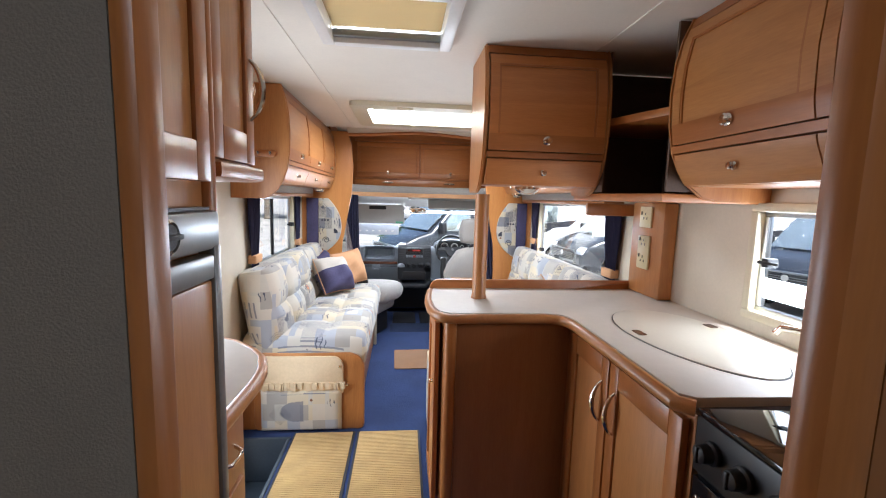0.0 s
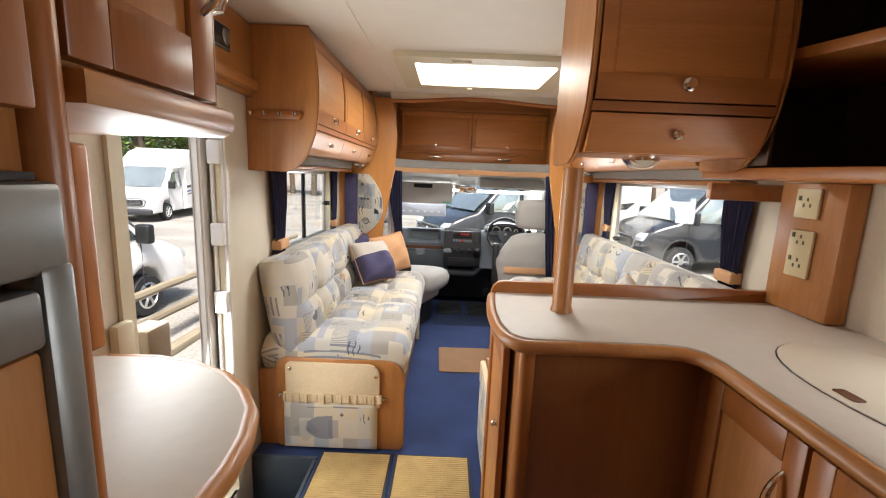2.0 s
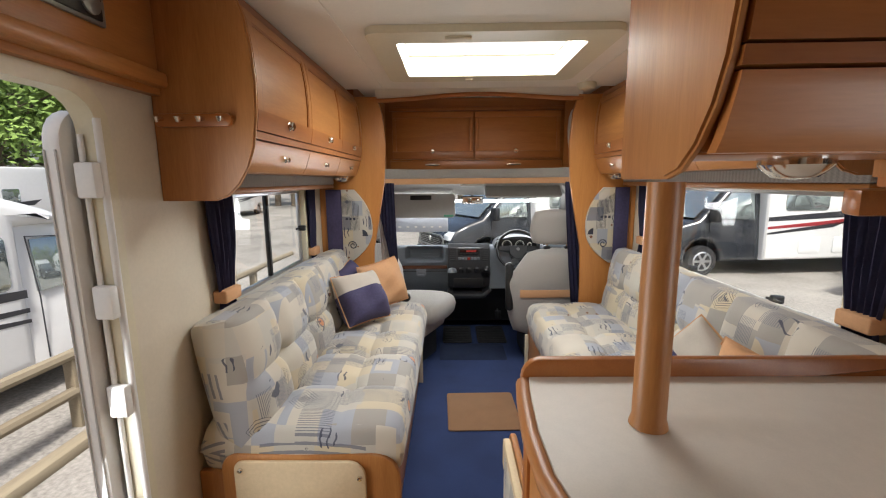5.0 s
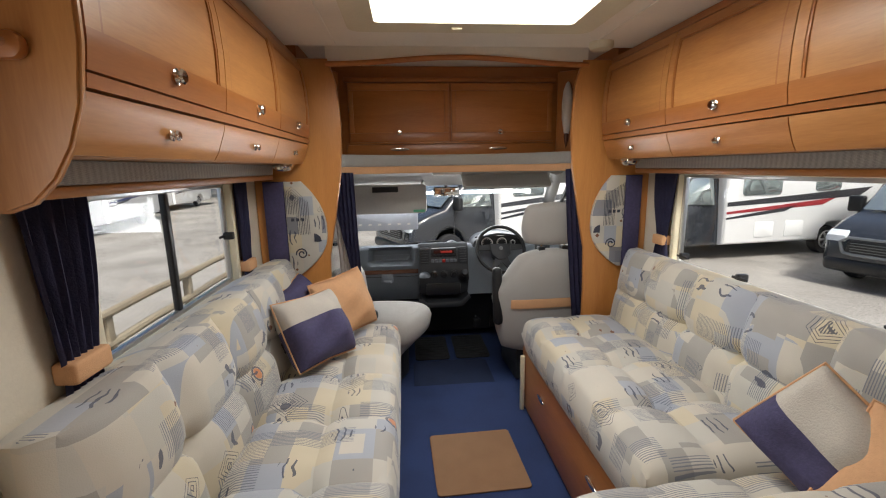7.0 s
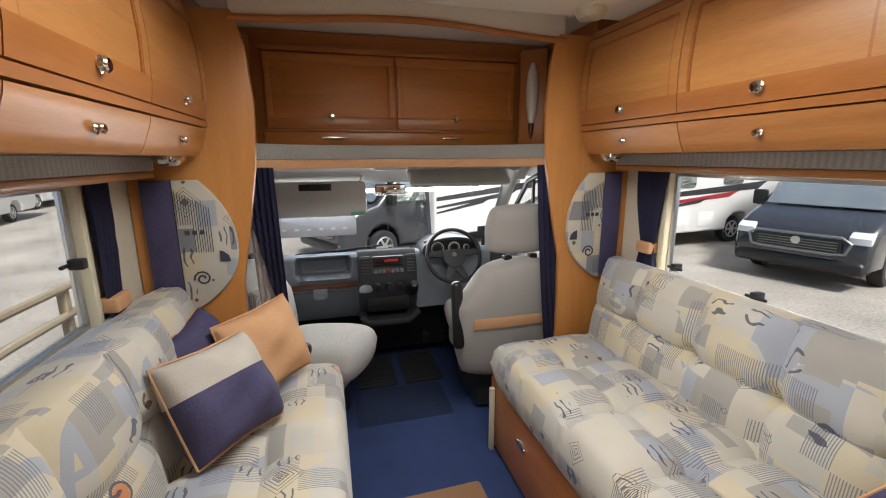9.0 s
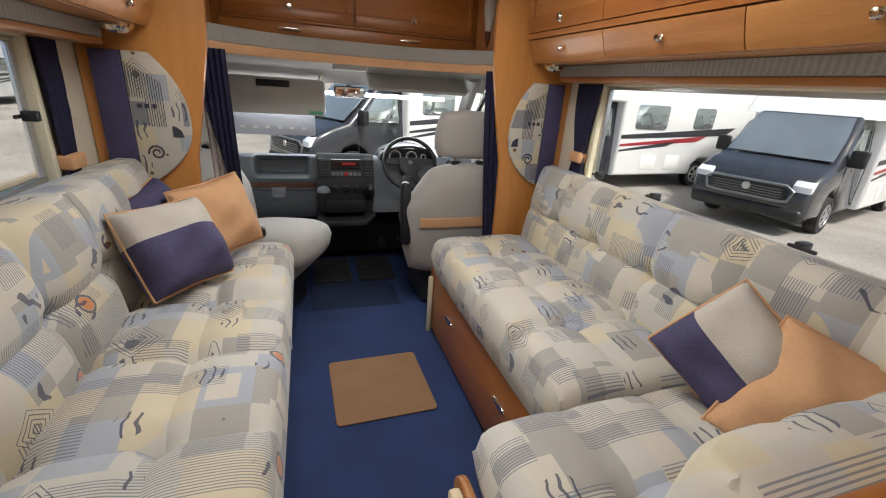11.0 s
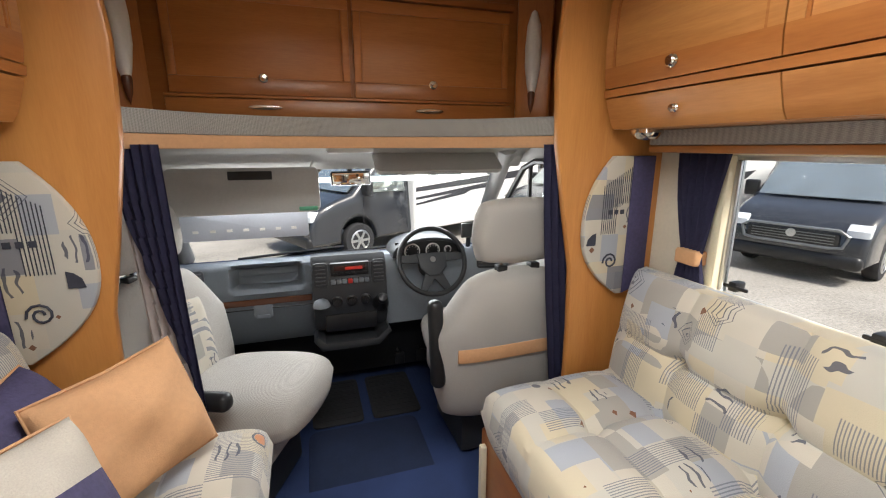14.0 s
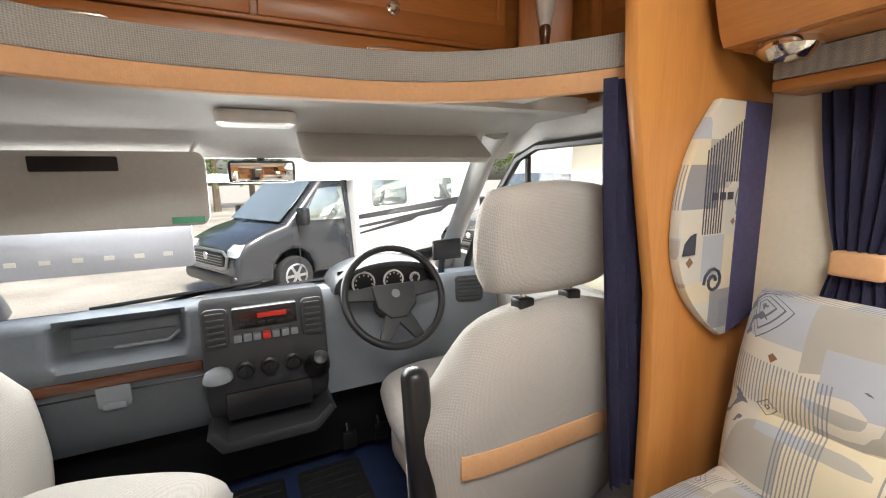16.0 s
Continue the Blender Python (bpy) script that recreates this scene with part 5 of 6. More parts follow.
    put("printed_marks", bm, STRIPE_INK, t, "dark printed squares, spiral and stripes", kind="stuff")


fabric_panel(-0.70, -0.385, -1)
fabric_panel(1.085, 1.375, 1)


def overcab():
    t = thing("overcab_cupboard", (0.35, 4.9, 1.5), "wooden overhead cupboard above the cab with two doors", "cabinet")
    y = 4.86
    put("body", add_box(bmesh.new(), (XL + 0.003, y + 0.012, 1.46), (XR - 0.003, 5.0, 2.055), 0.004), WDX, t)
    for x0, x1, kx in ((-0.30, 0.342, 0.018), (0.358, 1.03, 0.683)):
        cx = (x0 + x1) / 2
        bm = bmesh.new()
        add_box(bm, (x0 + 0.01, y, 1.60), (x1 - 0.01, y + 0.012, 1.94), 0.002, 0)
        for lo, hi, mi in (((x0, y - 0.008, 1.585), (x1, y + 0.011, 1.645), 1), ((x0, y - 0.008, 1.905), (x1, y + 0.011, 1.95), 0), ((x0, y - 0.008, 1.645), (x0 + 0.03, y + 0.011, 1.905), 0), ((x1 - 0.03, y - 0.008, 1.645), (x1, y + 0.011, 1.905), 0)):
            add_box(bm, lo, hi, 0.004, mi)
        d = put("door", bm, [WX, WDX], t)
        knob(d, Vector((kx, y - 0.008, 1.645)), (0, -1, 0), 0.017)
    bm = bmesh.new()
    add_box(bm, (-0.32, y - 0.012, 1.572), (1.05, y + 0.011, 1.584), 0.004)
    add_box(bm, (-0.32, y - 0.004, 1.50), (1.05, y + 0.011, 1.570), 0.003)
    add_box(bm, (-0.32, y - 0.016, 1.955), (1.05, y + 0.011, 1.985), 0.006)
    put("rail", bm, WDX, t)
    for x in (0.016, 0.668):
        bm = bmesh.new()
        add_prism(bm, [(x + 0.062 * math.cos(a), 1.54 + 0.010 * math.sin(a)) for a in [2 * math.pi * k / 24 for k in range(24)]], "y", y - 0.012, y - 0.003, 0.003)
        put("finger_pull", bm, CHROME, t, "slim oval nickel pull")


overcab()


def corner_lamp(x, rz, xs):
    """Angled corner post with a long frosted lamp."""
    t = thing("corner_lamp", (x, 4.76, 1.48), "tall frosted wall lamp on an angled wooden corner post", "lamp", "corner lamps")
    m = pose(0, 0, 0.0, 0, 0, rz)
    bm = bmesh.new()
    add_box(bm, (-0.075, 0.0, 0.0), (0.075, 0.03, 0.53), 0.012, m=m)
    put("post", bm, WDZ, t, local=True)
    bm = bmesh.new()
    pr = [(0.004, 0.10), (0.02, 0.16), (0.032, 0.24), (0.034, 0.32), (0.028, 0.40), (0.012, 0.45), (0.002, 0.46)]
    add_lathe(bm, pr, (0, -0.012, 0), n=16, m=m)
    put("shade", bm, FROST, t, "frosted glass shade", local=True)
    bm = bmesh.new()
    add_lathe(bm, [(0.001, 0.05), (0.012, 0.09), (0.016, 0.13), (0.012, 0.15), (0.001, 0.155)], (0, -0.014, 0), n=12, m=m)
    put("finial", bm, WALNUT, t, local=True)


corner_lamp(1.10, -38, 1)
corner_lamp(-0.40, 38, -1)
# side boards of the recess
for name, x0, x1, face in (("recess_side_left", XL + 0.003, -0.49, 1), ("recess_side_right", 1.22, XR - 0.003, -1)):
    side = slab(name, (x0, 4.366, 1.50), (x1, 4.86, 2.055), WDX, "wooden side cupboard of the cab recess", "cabinet")
    fx = x1 if face > 0 else x0
    cup_door(side, fx, "x", 4.40, 4.70, 1.56, 1.955, face, "door")
    knob(side, Vector((fx + face * 0.02, 4.46, 1.62)), (face, 0, 0), 0.015)


def valance():
    """The curved fabric-covered shelf edge over the cab opening."""
    t = thing("cab_valance", (0.35, 4.6, 1.39), "curved tweed valance with apricot band over the cab", "valance")
    path = []
    for i in range(33):
        u = i / 32
        x = -0.36 + 1.42 * u
        y = 4.37 + 0.36 * (1 - abs(2 * u - 1) ** 3.2)
        path.append((x, y))
    for name, z0, z1, mat, off in (("band", 1.432, 1.50, STRIPED, 0.0), ("edging", 1.388, 1.431, ORANGE, -0.006)):
        bm = bmesh.new()
        fr = [(x, y + off) for x, y in path]
        bk = [(x, y + 0.03) for x, y in path[::-1]]
        add_prism(bm, fr + bk, "z", z0, z1, 0.004)
        put(name, bm, mat, t)
    bm = bmesh.new()
    add_prism(bm, [(x, y + 0.03) for x, y in path] + [(1.06, 4.99), (-0.36, 4.99)], "z", 1.42, 1.455)
    put("shelf", bm, GREYP, t)


valance()
bm = bmesh.new()
beam = [(-0.34 + 1.38 * i / 24, 1.945 + 0.035 * math.sin(math.pi * i / 24) ** 2) for i in range(25)]
add_prism(bm, beam + [(1.04, 2.058), (-0.34, 2.058)], "y", 4.335, 4.36, 0.004)
put("cab_arch_board", bm, CEIL, label="pale arched board above the cab opening", category="trim", kind="structure")
bm = bmesh.new()
fr = [(x, 4.328) for x, z in beam]
add_tube(bm, [(x, 4.335, z) for x, z in beam], 0.014, 8)
put("cab_arch_trim", bm, WX, label="slim wooden trim on the arch", category="trim", kind="structure")


# ---- driving cab ----
CX = 0.345


def cab_shell():
    t = thing("cab_shell", (CX, 5.0, -0.06), "grey moulded cab interior with windscreen pillars and doors", "vehicle cab", kind="structure")
    bm = bmesh.new()
    add_box(bm, (-0.66, 4.41, -0.12), (-0.035, 6.0, -0.06))
    add_box(bm, (0.725, 4.41, -0.12), (1.35, 6.0, -0.06))
    add_box(bm, (-0.034, 4.61, -0.12), (0.724, 6.0, -0.06))
    add_box(bm, (-0.66, 5.75, -0.06), (1.35, 5.80, 0.72))
    put("cab_floor", bm, CARPET, t)
    for sg in (-1, 1):
        x = CX + sg * 0.955
        lo, hi = sorted((x, x + sg * 0.05))
        bm = bmesh.new()
        # door below the window line, rear post and top rail
        add_box(bm, (lo, 4.37, -0.10), (hi, 5.80, 0.83), 0.006)
        add_box(bm, (lo, 4.37, 0.83), (hi, 4.52, 1.42), 0.006)
        add_box(bm, (lo, 4.52, 1.31), (hi, 5.30, 1.42), 0.006)
        put("door_shell", bm, GREYP, t)
        bm = bmesh.new()
        add_tube(bm, [(x - sg * 0.01, 4.52, 0.84), (x - sg * 0.01, 4.52, 1.27), (x - sg * 0.012, 4.58, 1.32), (x - sg * 0.015, 5.02, 1.32), (x - sg * 0.02, 5.14, 1.28), (x - sg * 0.02, 5.44, 0.98), (x - sg * 0.02, 5.56, 0.80), (x - sg * 0.02, 5.60, 0.40)], 0.017, 8)
        add_tube(bm, [(x, 5.10, 0.84), (x, 5.10, 1.29)], 0.012, 8)
        put("door_seal", bm, BLACK, t, "black rubber door seal")
        bm = bmesh.new()
        add_tube(bm, [(CX + sg * 0.93, 5.83, 0.74), (CX + sg * 0.905, 5.55, 1.04), (CX + sg * 0.875, 5.28, 1.32), (CX + sg * 0.84, 5.16, 1.40)], [0.05, 0.045, 0.05, 0.06], 10)
        put("windscreen_pillar", bm, GREYP, t, "grey windscreen pillar")
        a, b = sorted((x + sg * 0.012, x + sg * 0.016))
        p = put("side_glass", add_prism(bmesh.new(), [(4.52, 0.83), (5.62, 0.83), (5.20, 1.31), (4.52, 1.31)], "x", a, b), GLASS, t)
        p.visible_shadow = False
    bm = bmesh.new()
    add_prism(bm, [(4.80, 1.405), (5.05, 1.405), (5.18, 1.36), (5.25, 1.285), (5.29, 1.285), (5.30, 1.45), (4.80, 1.45)], "x", -0.62, 1.31, 0.01)
    put("headliner", bm, GREYP, t, "grey moulded headliner")
    bm = bmesh.new()
    for a, b in (((-0.58, 5.86, 0.72), (-0.47, 5.25, 1.345)), ):
        v = [bm.verts.new(p) for p in ((-0.58, 5.86, 0.66), (1.27, 5.86, 0.66), (1.17, 5.25, 1.35), (-0.48, 5.25, 1.35), (-0.58, 5.864, 0.664), (1.27, 5.864, 0.664), (1.17, 5.254, 1.354), (-0.48, 5.254, 1.354))]
        for f in ((0, 1, 2, 3), (7, 6, 5, 4), (0, 4, 5, 1), (1, 5, 6, 2), (2, 6, 7, 3), (3, 7, 4, 0)):
            bm.faces.new([v[i] for i in f])
    p = put("windscreen", bm, GLASS, t)
    p.visible_shadow = False


cab_shell()


def vent(parent, at, w=0.10, h=0.12, rz=0):
    bm = bmesh.new()
    m = Matrix.Translation(at) @ pose(0, 0, 0, -8, 0, rz)
    add_prism(bm, rounded(-w / 2, -h / 2, w / 2, h / 2, 0.02), "y", -0.012, 0.004, 0.004, 0, m=m)
    put("vent", bm, DASHD, parent)
    bm = bmesh.new()
    for i in range(6):
        z = -h / 2 + 0.016 + i * (h - 0.032) / 5
        add_box(bm, (-w / 2 + 0.012, -0.022, z - 0.003), (w / 2 - 0.012, -0.008, z + 0.003), 0.001, m=m @ pose(0, 0, 0, 0, 0, 0))
    put("vent_slats", bm, material("vent_slat_plastic", (0.06, 0.063, 0.07), 0.45), parent)


def dashboard():
    t = thing("dashboard", (CX, 5.5, 0.3), "blue-grey plastic dashboard with walnut strip and black centre console", "dashboard")
    side = [(5.30, 0.40), (5.285, 0.60), (5.28, 0.70), (5.285, 0.775), (5.32, 0.81), (5.45, 0.80), (5.78, 0.70), (5.78, 0.40)]
    bm = bmesh.new()
    # passenger side: one skin with a scooped tray
    prof = [(5.42, 0.36), (5.33, 0.37), (5.295, 0.42), (5.287, 0.50), (5.282, 0.585), (5.276, 0.64), (5.272, 0.66)]
    prof += [(5.270 + 0.004 * k, 0.668 + 0.0125 * k) for k in range(1, 11)] + [(5.325, 0.806), (5.35, 0.812), (5.45, 0.80), (5.60, 0.76), (5.78, 0.70)]
    nx = 60
    rows = []
    for y, z in prof:
        row = []
        for i in range(nx + 1):
            x = -0.60 + 0.735 * i / nx
            mx = min(1.0, max(0.0, (x + 0.275) / 0.05)) * min(1.0, max(0.0, (0.095 - x) / 0.04))
            mz = min(1.0, max(0.0, (z - 0.672) / 0.022)) * min(1.0, max(0.0, (0.802 - z) / 0.02))
            k = (mx * mx * (3 - 2 * mx)) * (mz * mz * (3 - 2 * mz))
            row.append(bm.verts.new((x, y + 0.085 * k, z - 0.012 * k * (z > 0.74))))
        rows.append(row)
    for a, b in zip(rows, rows[1:]):
        for i in range(nx):
            bm.faces.new((a[i], a[i + 1], b[i + 1], b[i]))
    bmesh.ops.solidify(bm, geom=bm.faces[:], thickness=0.006)
    put("passenger_side_skin", bm, DASH, t)
    put("driver_side_body", add_prism(bmesh.new(), side, "x", 0.52, 1.28, 0.012), DASH, t)
    put("under_panel", add_prism(bmesh.new(), [(5.50, 0.02), (5.44, 0.40), (5.74, 0.40), (5.74, 0.02)], "x", -0.60, 1.28, 0.01), BLACK, t)
    put("tray_divider", add_tube(bmesh.new(), [(-0.12, 5.35, 0.695), (0.03, 5.335, 0.70), (0.06, 5.345, 0.725)], 0.006, 8), DASH, t)
    put("panel_seam", add_tube(bmesh.new(), [(-0.55, 5.283, 0.575), (0.125, 5.283, 0.575)], 0.0035, 6), BLACK, t)
    bm = bmesh.new()
    add_box(bm, (-0.50, 5.266, 0.60), (0.125, 5.287, 0.632), 0.004)
    put("walnut_strip", bm, WALNUT, t, "glossy walnut strip")
    bm = bmesh.new()
    add_prism(bm, rounded(-0.165, 0.53, -0.075, 0.60, 0.01), "y", 5.268, 5.288, 0.004)
    add_box(bm, (-0.15, 5.262, 0.525), (-0.09, 5.275, 0.548), 0.004)
    put("glove_latch", bm, DASH, t)
    # centre console
    bm = bmesh.new()
    add_prism(bm, [(5.27, 0.42), (5.215, 0.50), (5.205, 0.62), (5.235, 0.80), (5.27, 0.835), (5.45, 0.81), (5.45, 0.42)], "x", 0.13, 0.52, 0.014)
    put("console", bm, DASHD, t, "charcoal centre console")
    bm = bmesh.new()
    add_prism(bm, [(0.12, 0.40), (0.16, 0.34), (0.46, 0.34), (0.53, 0.41), (0.51, 0.44), (0.45, 0.385), (0.18, 0.385), (0.14, 0.43)], "y", 5.16, 5.40, 0.012)
    put("console_tray", bm, DASHD, t)
    # no hollow here: a black block paints the shaded inside of the recess
    put("tray_recess_shade", add_box(bmesh.new(), (0.185, 5.203, 0.43), (0.455, 5.24, 0.525), 0.006), BLACK, t)
    bm = bmesh.new()
    add_box(bm, (0.225, 5.212, 0.735), (0.425, 5.26, 0.805), 0.006, 0, m=None)
    add_box(bm, (0.245, 5.206, 0.765), (0.405, 5.216, 0.79), 0.002, 1)
    add_box(bm, (0.30, 5.204, 0.768), (0.39, 5.2075, 0.785), 0.001, 2)
    for i in range(6):
        add_box(bm, (0.24 + i * 0.03, 5.206, 0.742), (0.262 + i * 0.03, 5.215, 0.755), 0.002, 0)
    put("radio", bm, [BLACK, material("radio_display", (0.05, 0.012, 0.01), 0.2), RED], t, "black car radio with red display")
    bm = bmesh.new()
    for i in range(7):
        add_box(bm, (0.225 + i * 0.029, 5.198, 0.695), (0.249 + i * 0.029, 5.22, 0.718), 0.003, 1 if i == 3 else 0)
    put("button_row", bm, [DASH, RED], t, "row of switches with a red hazard button")
    for x in (0.25, 0.325, 0.40):
        bm = bmesh.new()
        add_lathe(bm, [(0.030, 0), (0.030, 0.006), (0.022, 0.010), (0.020, 0.026), (0.001, 0.028)], (0, 0, 0), n=18, m=Matrix.Translation((x, 5.204, 0.60)) @ pose(0, 0, 0, 90, 0, 0))
        add_box(bm, (x - 0.003, 5.170, 0.585), (x + 0.003, 5.19, 0.622), 0.001)
        put("heater_knob", bm, BLACK, t)
    vent(t, (0.175, 5.222, 0.745), 0.075, 0.13)
    vent(t, (0.475, 5.222, 0.745), 0.075, 0.13)
    vent(t, (-0.44, 5.278, 0.745), 0.13, 0.11, 12)
    vent(t, (1.13, 5.278, 0.745), 0.12, 0.11, -12)
    bm = bmesh.new()
    add_lathe(bm, [(0.045, 0), (0.044, 0.01), (0.034, 0.03), (0.015, 0.04), (0.001, 0.042)], (0.17, 5.195, 0.585), n=18)
    put("ashtray_cap", bm, DASH, t)
    # gear lever on the console
    bm = bmesh.new()
    add_lathe(bm, [(0.045, 0), (0.04, 0.02), (0.018, 0.05), (0.012, 0.07)], (0, 0, 0), n=16, m=Matrix.Translation((0.478, 5.20, 0.57)) @ pose(0, 0, 0, 60, 0, 0))
    add_lathe(bm, [(0.012, 0), (0.026, 0.014), (0.030, 0.03), (0.022, 0.05), (0.001, 0.056)], (0, 0, 0), n=16, m=Matrix.Translation((0.478, 5.14, 0.605)) @ pose(0, 0, 0, 50, 0, 0))
    put("gear_lever", bm, BLACK, t)
    # binnacle
    bm = bmesh.new()
    hood = [(0.56, 0.80)] + [(0.77 - 0.21 * math.cos(math.pi * k / 14), 0.82 + 0.085 * math.sin(math.pi * k / 14)) for k in range(15)] + [(0.98, 0.80)]
    inner = [(0.77 + (x - 0.77) * 0.88, 0.80 + (z - 0.80) * 0.82) for x, z in hood]
    add_prism(bm, hood + inner[::-1], "y", 5.24, 5.45, 0.006)
    put("binnacle_hood", bm, DASHD, t)
    bm = bmesh.new()
    add_box(bm, (0.585, 5.29, 0.765), (0.955, 5.30, 0.875), 0.0, 0)
    for x, r in ((0.68, 0.046), (0.80, 0.042), (0.89, 0.022)):
        add_lathe(bm, [(r, 0), (r, 0.004), (r * 0.9, 0.006), (0.001, 0.006)], (0, 0, 0), n=24, mi=1, m=Matrix.Translation((x, 5.29, 0.82)) @ pose(0, 0, 0, 90, 0, 0))
        add_lathe(bm, [(r * 0.84, 0.006), (r * 0.84, 0.0075), (0.001, 0.0075)], (0, 0, 0), n=24, mi=0, m=Matrix.Translation((x, 5.29, 0.82)) @ pose(0, 0, 0, 90, 0, 0))
        for k in range(9):
            a = radians(-40 + k * 32)
            add_box(bm, (x + r * 0.7 * math.cos(a) - 0.002, 5.28, 0.82 + r * 0.7 * math.sin(a) - 0.003), (x + r * 0.7 * math.cos(a) + 0.002, 5.2822, 0.82 + r * 0.7 * math.sin(a) + 0.003), 0, 1)
    put("instrument_dials", bm, [BLACK, WHITEP], t, "black dials with pale rings and marks")


dashboard()


def steering_wheel():
    t = thing("steering_wheel", (0.765, 5.17, 0.79), "black three-spoke steering wheel", "steering wheel")
    m = pose(0, 0, 0, 62, 0, 0)
    R = 0.185
    bm = bmesh.new()
    add_tube(bm, [(R * math.cos(2 * math.pi * k / 40), R * math.sin(2 * math.pi * k / 40), 0) for k in range(41)], 0.014, 10, m=m)
    put("rim", bm, BLACK, t, local=True)
    bm = bmesh.new()
    hub = [(-0.085, 0.045), (0.085, 0.045), (0.075, -0.04), (0.03, -0.085), (-0.03, -0.085), (-0.075, -0.04)]
    add_prism(bm, hub, "z", -0.035, 0.012, 0.012, m=m)
    for pts in (((-0.18, 0.035), (-0.07, 0.045), (-0.07, -0.01), (-0.178, 0.0)), ((0.18, 0.035), (0.178, 0.0), (0.07, -0.01), (0.07, 0.045)), ((-0.045, -0.06), (0.045, -0.06), (0.09, -0.165), (0.06, -0.178), (0.0, -0.10), (-0.06, -0.178), (-0.09, -0.165))):
        add_prism(bm, pts, "z", -0.02, 0.002, 0.004, m=m)
    put("spokes", bm, DASHD, t, local=True)
    bm = bmesh.new()
    add_lathe(bm, [(0.016, 0.012), (0.015, 0.016), (0.001, 0.017)], (0, 0.005, 0), n=20, m=m)
    put("badge", bm, SILVER, t, local=True)
    bm = bmesh.new()
    add_tube(bm, [(0, 0, -0.03), (0, 0, -0.20)], [0.045, 0.06], 12, m=m)
    add_tube(bm, [(0.03, 0.03, -0.06), (0.17, 0.05, -0.055)], 0.008, 8, m=m)
    add_tube(bm, [(-0.03, 0.03, -0.06), (-0.17, 0.05, -0.055)], 0.008, 8, m=m)
    put("column", bm, DASHD, t, local=True)


steering_wheel()


def sat_nav():
    t = thing("sat_nav", (1.05, 5.30, 0.84), "small black satellite navigation screen on the dashboard", "satnav")
    bm = bmesh.new()
    add_box(bm, (0.98, 5.30, 0.875), (1.11, 5.318, 0.96), 0.006, 0)
    add_box(bm, (0.99, 5.2975, 0.885), (1.10, 5.301, 0.95), 0.001, 1)
    add_tube(bm, [(1.045, 5.32, 0.91), (1.045, 5.36, 0.86), (1.045, 5.37, 0.80)], 0.014)
    put("screen", bm, [BLACK, material("dark_screen_glass", (0.03, 0.035, 0.04), 0.1)], t)


sat_nav()


def cab_seat(name, at, rz, label):
    """A cab seat facing local +y: base box, cushion, tall back, headrest on posts and armrest."""
    t = thing(name, (0, 0, 0), label, "seat", "cab seats")
    bm = bmesh.new()
    add_box(bm, (-0.19, -0.12, 0.0), (0.19, 0.26, 0.24), 0.02)
    put("pedestal", bm, DASHD, t, local=True)
    bm = bmesh.new()
    add_pad(bm, (0.52, 0.60, 0.20), (), 0, 0.38, (26, 26), 0.015, m=pose(0, 0.165, 0.44, 4, 0, 0), plan=0.45)
    put("cushion", bm, GREYF, t, local=True)
    put("cushion_skirt", add_box(bmesh.new(), (-0.235, -0.12, 0.24), (0.235, 0.33, 0.40), 0.05, seg=3), GREYF, t, local=True)
    for name, size, m in (("cushion_insert", (0.27, 0.34, 0.05), pose(0, 0.20, 0.520, 4, 0, 0)), ("back_insert", (0.29, 0.46, 0.05), pose(0, -0.102, 0.60, 98, 0, 0) @ pose(0, 0, 0, 180, 0, 0))):
        bm = bmesh.new()
        add_pad(bm, size, (), 0, 0.3, (14, 16), 0.004, m=m, plan=0.2)
        put(name, bm, PATCH, t, "muted patchwork fabric insert", local=True)
    bm = bmesh.new()
    add_pad(bm, (0.74, 0.72, 0.20), (), 0, 0.5, (28, 32), 0.0, m=pose(0, -0.21, 0.60, 98, 0, 0), plan=0.4)
    for v in bm.verts:
        if v.co.z > 0.70:
            v.co.x *= 1 - 1.25 * (v.co.z - 0.70) ** 0.9
        elif v.co.z < 0.5:
            v.co.x *= 1 - 0.35 * (0.5 - v.co.z)
    put("backrest", bm, GREYF, t, local=True)
    bm = bmesh.new()
    xs = [-0.28 + 0.56 * k / 20 for k in range(21)]
    bow = [(x, -0.21 - 0.10 * (1 - (abs(x) / 0.37) ** 4) ** 0.385) for x in xs]
    add_prism(bm, [(x, y - 0.010) for x, y in bow] + [(x, y + 0.02) for x, y in bow[::-1]], "z", 0.585, 0.645, 0.003)
    put("orange_band", bm, ORANGE, t, "apricot fabric band", local=True)
    bm = bmesh.new()
    add_tube(bm, [(-0.16 + 0.32 * k / 12, -0.322, 0.85 - 0.06 * (2 * k / 12 - 1) ** 2) for k in range(13)], 0.005, 6)
    put("orange_piping", bm, ORANGE, t, local=True)
    bm = bmesh.new()
    add_pad(bm, (0.37, 0.27, 0.13), (), 0, 0.45, (20, 20), 0.0, m=pose(0, -0.255, 1.11, 96, 0, 0), plan=0.45)
    for v in bm.verts:
        v.co.x *= 1.12 - 0.3 * max(0, (v.co.z - 1.08))
    put("headrest", bm, GREYF, t, local=True)
    for x in (-0.075, 0.075):
        bm = bmesh.new()
        add_tube(bm, [(x, -0.25, 0.90), (x, -0.253, 1.03)], 0.007, 8, 0)
        add_box(bm, (x - 0.022, -0.27, 0.940), (x + 0.022, -0.23, 0.968), 0.005, 1)
        put("headrest_post", bm, [CHROME, BLACK], t, local=True)
    return t


def armrest(parent, x, tilt, y=-0.16, z=0.60):
    bm = bmesh.new()
    add_box(bm, (-0.03, -0.03, -0.03), (0.03, 0.34, 0.035), 0.025, seg=3, m=pose(x, y, z, tilt, 0, 0))
